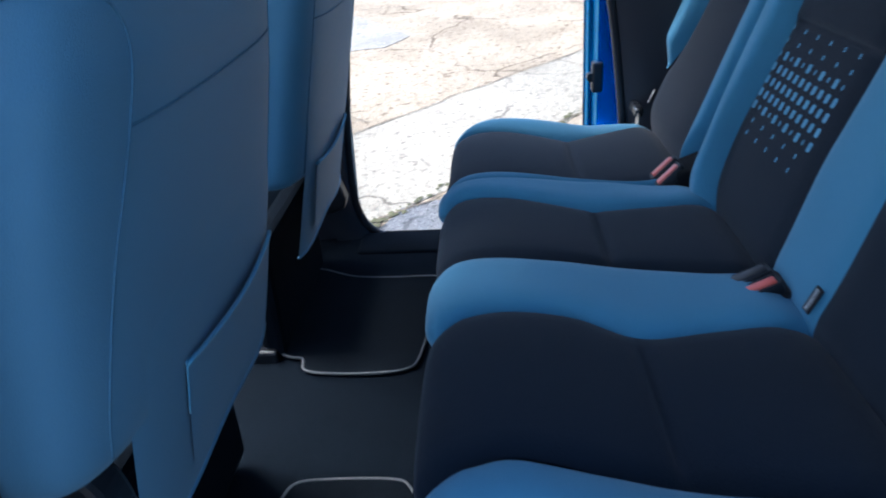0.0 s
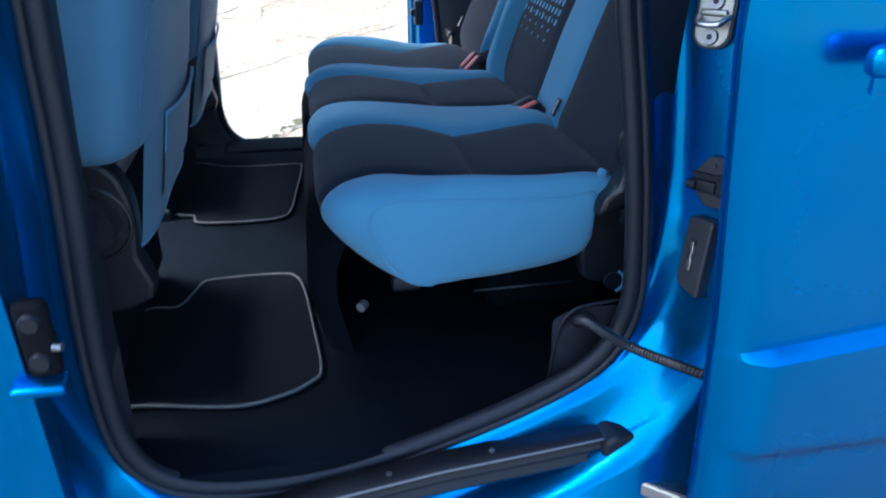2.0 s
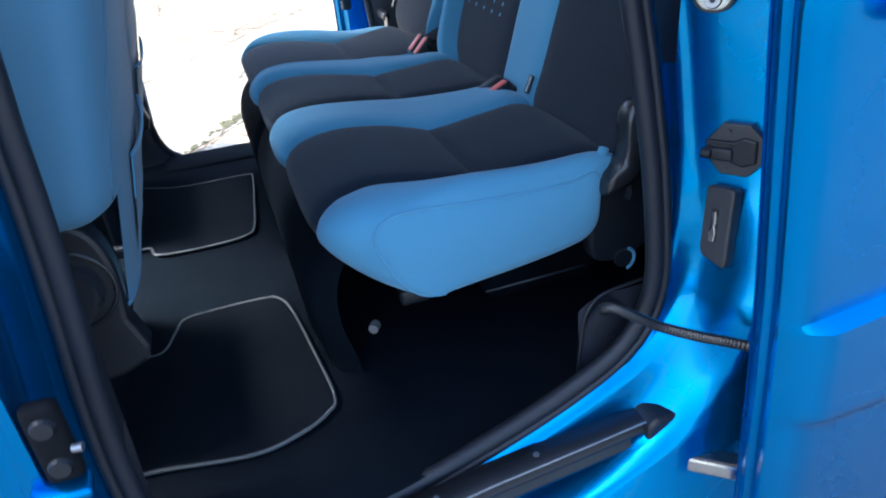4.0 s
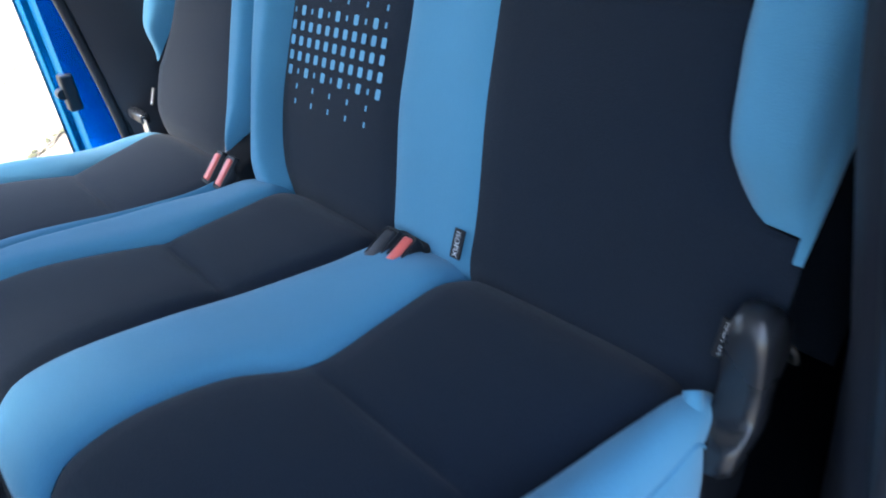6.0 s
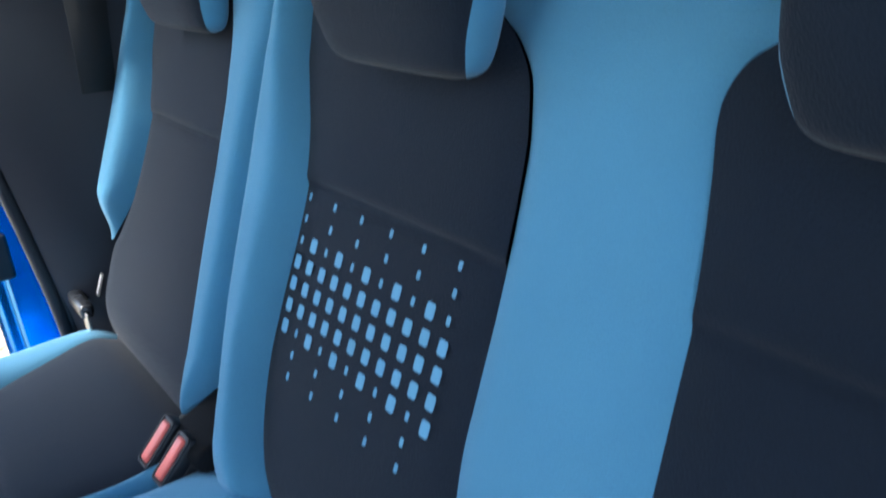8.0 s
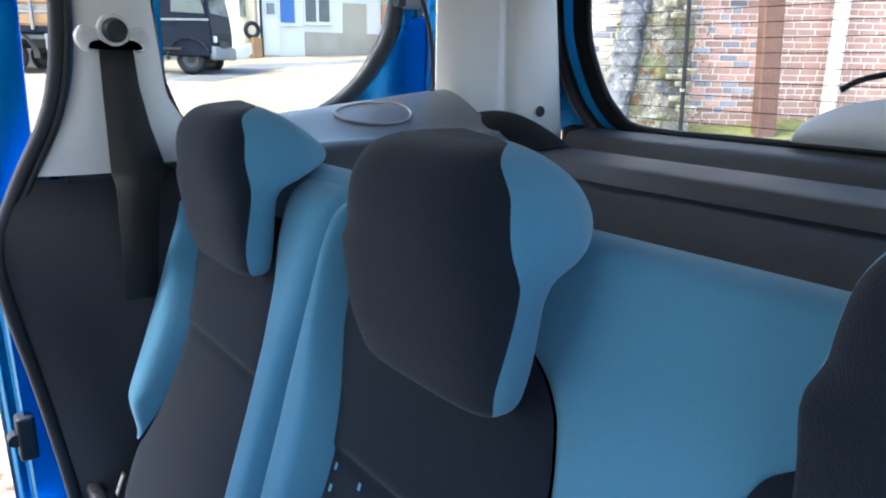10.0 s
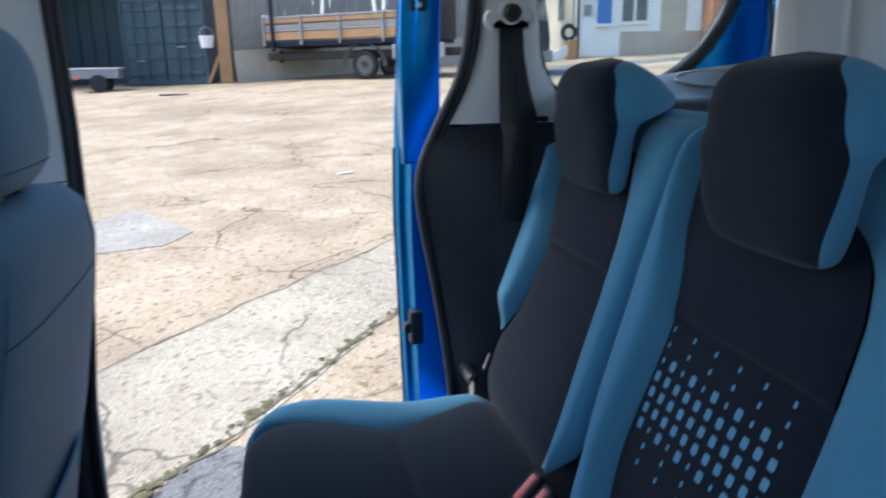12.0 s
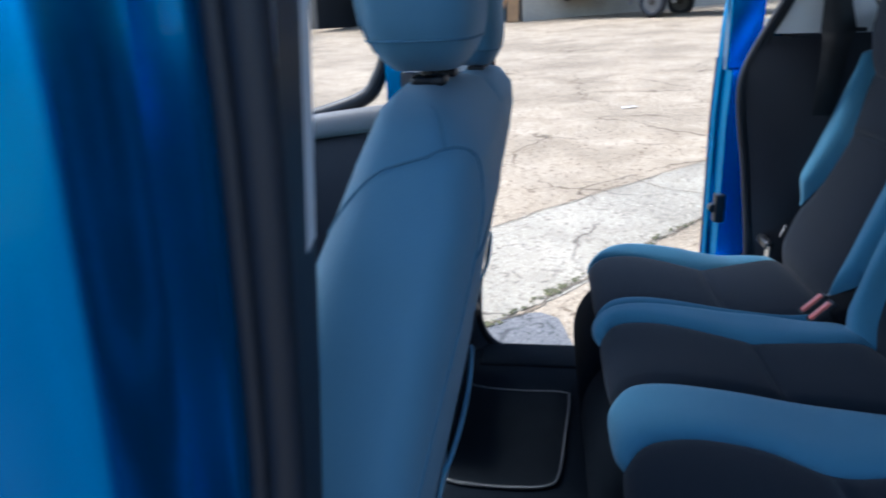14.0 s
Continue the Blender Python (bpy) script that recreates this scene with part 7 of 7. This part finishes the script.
# Mossy buttress, pole and post before the wall.
def mossy_material():
    """Old masonry: grey stone, olive moss, dark wet streaks and rusty spots, each in patches of its own."""
    m = concrete("mossy_stone", (0.25, 0.24, 0.20), (0.36, 0.34, 0.28), (0.10, 0.10, 0.09), 0.35)
    nt = m.node_tree
    b = nt.nodes["Principled BSDF"]
    src = b.inputs["Base Color"].links[0].from_socket
    tc = nt.nodes.new("ShaderNodeTexCoord")
    for scale, lo, hi, tint in ((3.4, 0.50, 0.62, (0.21, 0.22, 0.10)), (7.5, 0.60, 0.68, (0.24, 0.13, 0.07)), (2.1, 0.56, 0.66, (0.13, 0.14, 0.16))):
        n, r, mx = nt.nodes.new("ShaderNodeTexNoise"), nt.nodes.new("ShaderNodeMapRange"), nt.nodes.new("ShaderNodeMix")
        n.inputs["Scale"].default_value, n.inputs["Detail"].default_value = scale, 6
        nt.links.new(tc.outputs["Object"], n.inputs["Vector"])
        r.inputs["From Min"].default_value, r.inputs["From Max"].default_value = lo, hi
        nt.links.new(n.outputs["Fac"], r.inputs["Value"])
        mx.data_type = "RGBA"
        nt.links.new(r.outputs[0], mx.inputs["Factor"])
        nt.links.new(src, mx.inputs[6])
        mx.inputs[7].default_value = (*tint, 1)
        src = mx.outputs[2]
    nt.links.new(src, b.inputs["Base Color"])
    return m


MOSSY = mossy_material()
buttress = thing("stone_buttress", "mossy sloping stone buttress against the brick wall", "buttress")
def buttress_skin(u, v, mossy=True):
    z = 0.30 + 2.9 * v
    left, right = (1.715 + 0.166 * (z - 0.4), 2.58) if mossy else (1.715 + 0.166 * (z - 0.4), 1.96 + 0.16 * (z - 0.4))
    s = left + (right - left) * u
    d = 6.05 - 0.16 * math.sin(math.pi * u) + 0.05 * noise.noise(Vector((s * 5, z * 5, 1))) + 0.03 * noise.noise(Vector((s * 14, z * 22, 4)))
    course = abs((z * 16 + 0.5 * noise.noise(Vector((s * 2, z, 7)))) % 1 - 0.5)
    x, y = wall_at(s, d + 0.16 * v + 0.004 * (course < 0.07) - (0 if mossy else 0.05))
    return (x, y, wall_height(z))
part("buttress_face", grid(buttress_skin, 50, 150), MOSSY, buttress)
DARK_STONE = concrete("dark_render", (0.12, 0.135, 0.165), (0.19, 0.20, 0.20), (0.05, 0.055, 0.065), 0.25)
part("buttress_edge", grid(lambda u, v: buttress_skin(u, v, False), 30, 120), DARK_STONE, buttress, "dark blue-grey sloping edge")
stone_mesh = box(0.20, 0.05, 0.07, (0, 0, 0), 0.012, 2)
stone_mesh.materials.append(MOSSY)
for k in range(16):
    z = 0.8 + 1.3 * random.random()
    left = 1.98 + 0.16 * (z - 0.4)
    s = left + (2.52 - left) * random.random()
    ob = new("stone", stone_mesh)
    ob.parent = buttress
    ob.matrix_local = wall_pose(s, z, 5.93) @ pose(0, 0, 0, 0, 6 * (random.random() - 0.5), 0) @ Matrix.Diagonal((0.6 + 0.7 * random.random(), 1, 0.7 + 0.6 * random.random(), 1))

x, y = wall_at(2.375, 5.7)
pole = thing("metal_pole", "thin black metal pole standing before the wall", "pole", at=(x, y, ground_z(x, y)))
part("pole_shaft", rod(0.026, (0, 0, -0.4), (-0.135, 0.095, 4.8), 12), BLACK_PLASTIC, pole)
part("pole_clip", rod(0.033, (-0.042, 0.030, 1.165 - pole.location.z), (-0.043, 0.030, 1.20 - pole.location.z), 12), STEEL, pole)
x, y = wall_at(3.10, 6.0)
stake = thing("timber_post", "weathered brown timber post against the wall", "post", at=(x, y, ground_z(x, y)))
BROWN_WOOD = material("brown_wood", (0.15, 0.085, 0.065), 0.85, bump=0.7, scale=50, vary=0.45, vscale=4)
part("post_shaft", box(0.25, 0.18, 5.4, (0, 0, 2.4), 0.02, 2, pose(0, 0, 0, 0, 0, WALL_TURN) @ pose(0, 0, 0, 0, -3.4, 0)), BROWN_WOOD, stake)
x, y = wall_at(3.80, 6.15)
pipe = thing("drain_pipe", "white drain pipe down the brick wall", "pipe", at=(x, y, ground_z(x, y)))
part("pipe_shaft", rod(0.09, (0, 0, 0), (0, 0, 5.4), 16), WHITE_PAINT, pipe)
board = thing("white_sill", "white painted sill on the brick wall", "sill")
part("sill_board", box(0.70, 0.16, 0.40, (0, 0, 0.12), 0.01), WHITE_PAINT, board).matrix_local = wall_pose(2.88, 2.15, 6.24)
bank = grid(lambda u, v: (*wall_at(2.2 + 2.6 * u, 5.5 + 0.85 * v), -0.35 + 1.46 * 0.45 + 0.14 * u + 0.42 * v + 0.06 * noise.noise(Vector((u * 9, v * 5, 2)))), 40, 16)
single("grass_bank", bank, material("bank_grass", (0.17, 0.18, 0.06), 0.95, bump=0.9, scale=60, vary=0.5, vscale=9), "low mossy grass bank along the wall", "bank", kind="stuff")


def leaf_cloud(name, count, place, size, mat, label, category):
    """Many small leaf cards in one mesh."""
    verts, faces = [], []
    for k in range(count):
        c = Vector(place())
        q = Euler((random.random() * 6.3, random.random() * 6.3, random.random() * 6.3)).to_matrix()
        r = size * (0.6 + 0.8 * random.random())
        base = len(verts)
        verts += [c + q @ Vector(p) * r for p in ((-0.5, 0, 0), (0, -0.28, 0.06), (0.5, 0, 0), (0, 0.28, 0.06))]
        faces.append((base, base + 1, base + 2, base + 3))
    me = bpy.data.meshes.new(name)
    me.from_pydata([tuple(v) for v in verts], [], faces)
    return single(name, me, mat, label, category, kind="stuff")


IVY = material("ivy_leaf", (0.10, 0.105, 0.035), 0.7, vary=0.5, vscale=20)
BUSH = material("far_foliage", (0.13, 0.13, 0.07), 0.9, vary=0.5, vscale=3)
def ivy_place():
    z = 0.75 + 1.1 * random.random() ** 1.3
    s = 1.85 + 0.80 * random.random()
    x, y = wall_at(s, 5.86 + 0.08 * random.random())
    return (x, y, wall_height(z))
leaf_cloud("wall_plants", 900, ivy_place, 0.035, IVY, "small green plants growing on the buttress", "plants")
def wood_place():
    x = -45 + 110 * random.random()
    y = 38 + 14 * random.random()
    top = 7.5 + 3.5 * noise.noise(Vector((x * 0.12, 1.7, 0.0)))
    return (x, y, ground_z(x, y) + top * random.random() ** 0.7)
leaf_cloud("far_wood", 16000, wood_place, 0.75, BUSH, "brownish green trees behind the yard", "trees")

# Bricks of the rear wall, those in sight through the tailgate.
brick_me = []
for m in (BRICK_RED, BRICK_BLUE, BRICK_TAN):
    me = box(0.215, 0.05, 0.068, (0, 0, 0), 0.006, 1)
    me.materials.append(m)
    brick_me.append(me)
loose, loose_faces = [[], []], [[], []]
for row in range(34):
    z = 0.40 + 0.084 * row
    end = 1.50 + 0.11 * random.random()
    while end < 7.2:
        long = 0.235 if random.random() < 0.55 else 0.125
        s, end = end + long / 2, end + long
        u, zz = s / 1.55, (z - 1.46) / 1.55 + 1.46
        if 2.00 < u < 2.50 and zz > 0.95:
            continue
        red = u > 2.5
        pick = random.random()
        kind = (0 if pick < 0.66 else 1) if red else (1 if pick < 0.40 else 2)
        x, y = wall_at(u, 6.30)
        m = pose(x, y, z, 0, 0, WALL_TURN) @ Matrix.Diagonal(((long - 0.016) / 0.215, 1, 1, 1)) @ pose(0.003 * (random.random() - 0.5), 0.008 * (random.random() - 0.5), 0.004 * (random.random() - 0.5), 0, 1.2 * (random.random() - 0.5), 0)
        if 2.58 < u < 3.35 and 6 <= row < 28 or u < 2.05 and 10 <= row < 26:
            ob = new("brick", brick_me[kind])
            ob.parent = rear_wall
            ob.matrix_local = m
        else:
            # Bricks farther along the wall, joined.
            which = 0 if red else 1
            base = len(loose[which])
            loose[which] += [tuple(m @ v.co) for v in brick_me[0].vertices]
            loose_faces[which] += [tuple(base + i for i in p.vertices) for p in brick_me[0].polygons]
for which, mat in ((0, BRICK_RED), (1, BRICK_TAN)):
    me = bpy.data.meshes.new("brickwork")
    me.from_pydata(loose[which], [], loose_faces[which])
    tagged(part("brickwork", me, mat, rear_wall), kind="stuff")
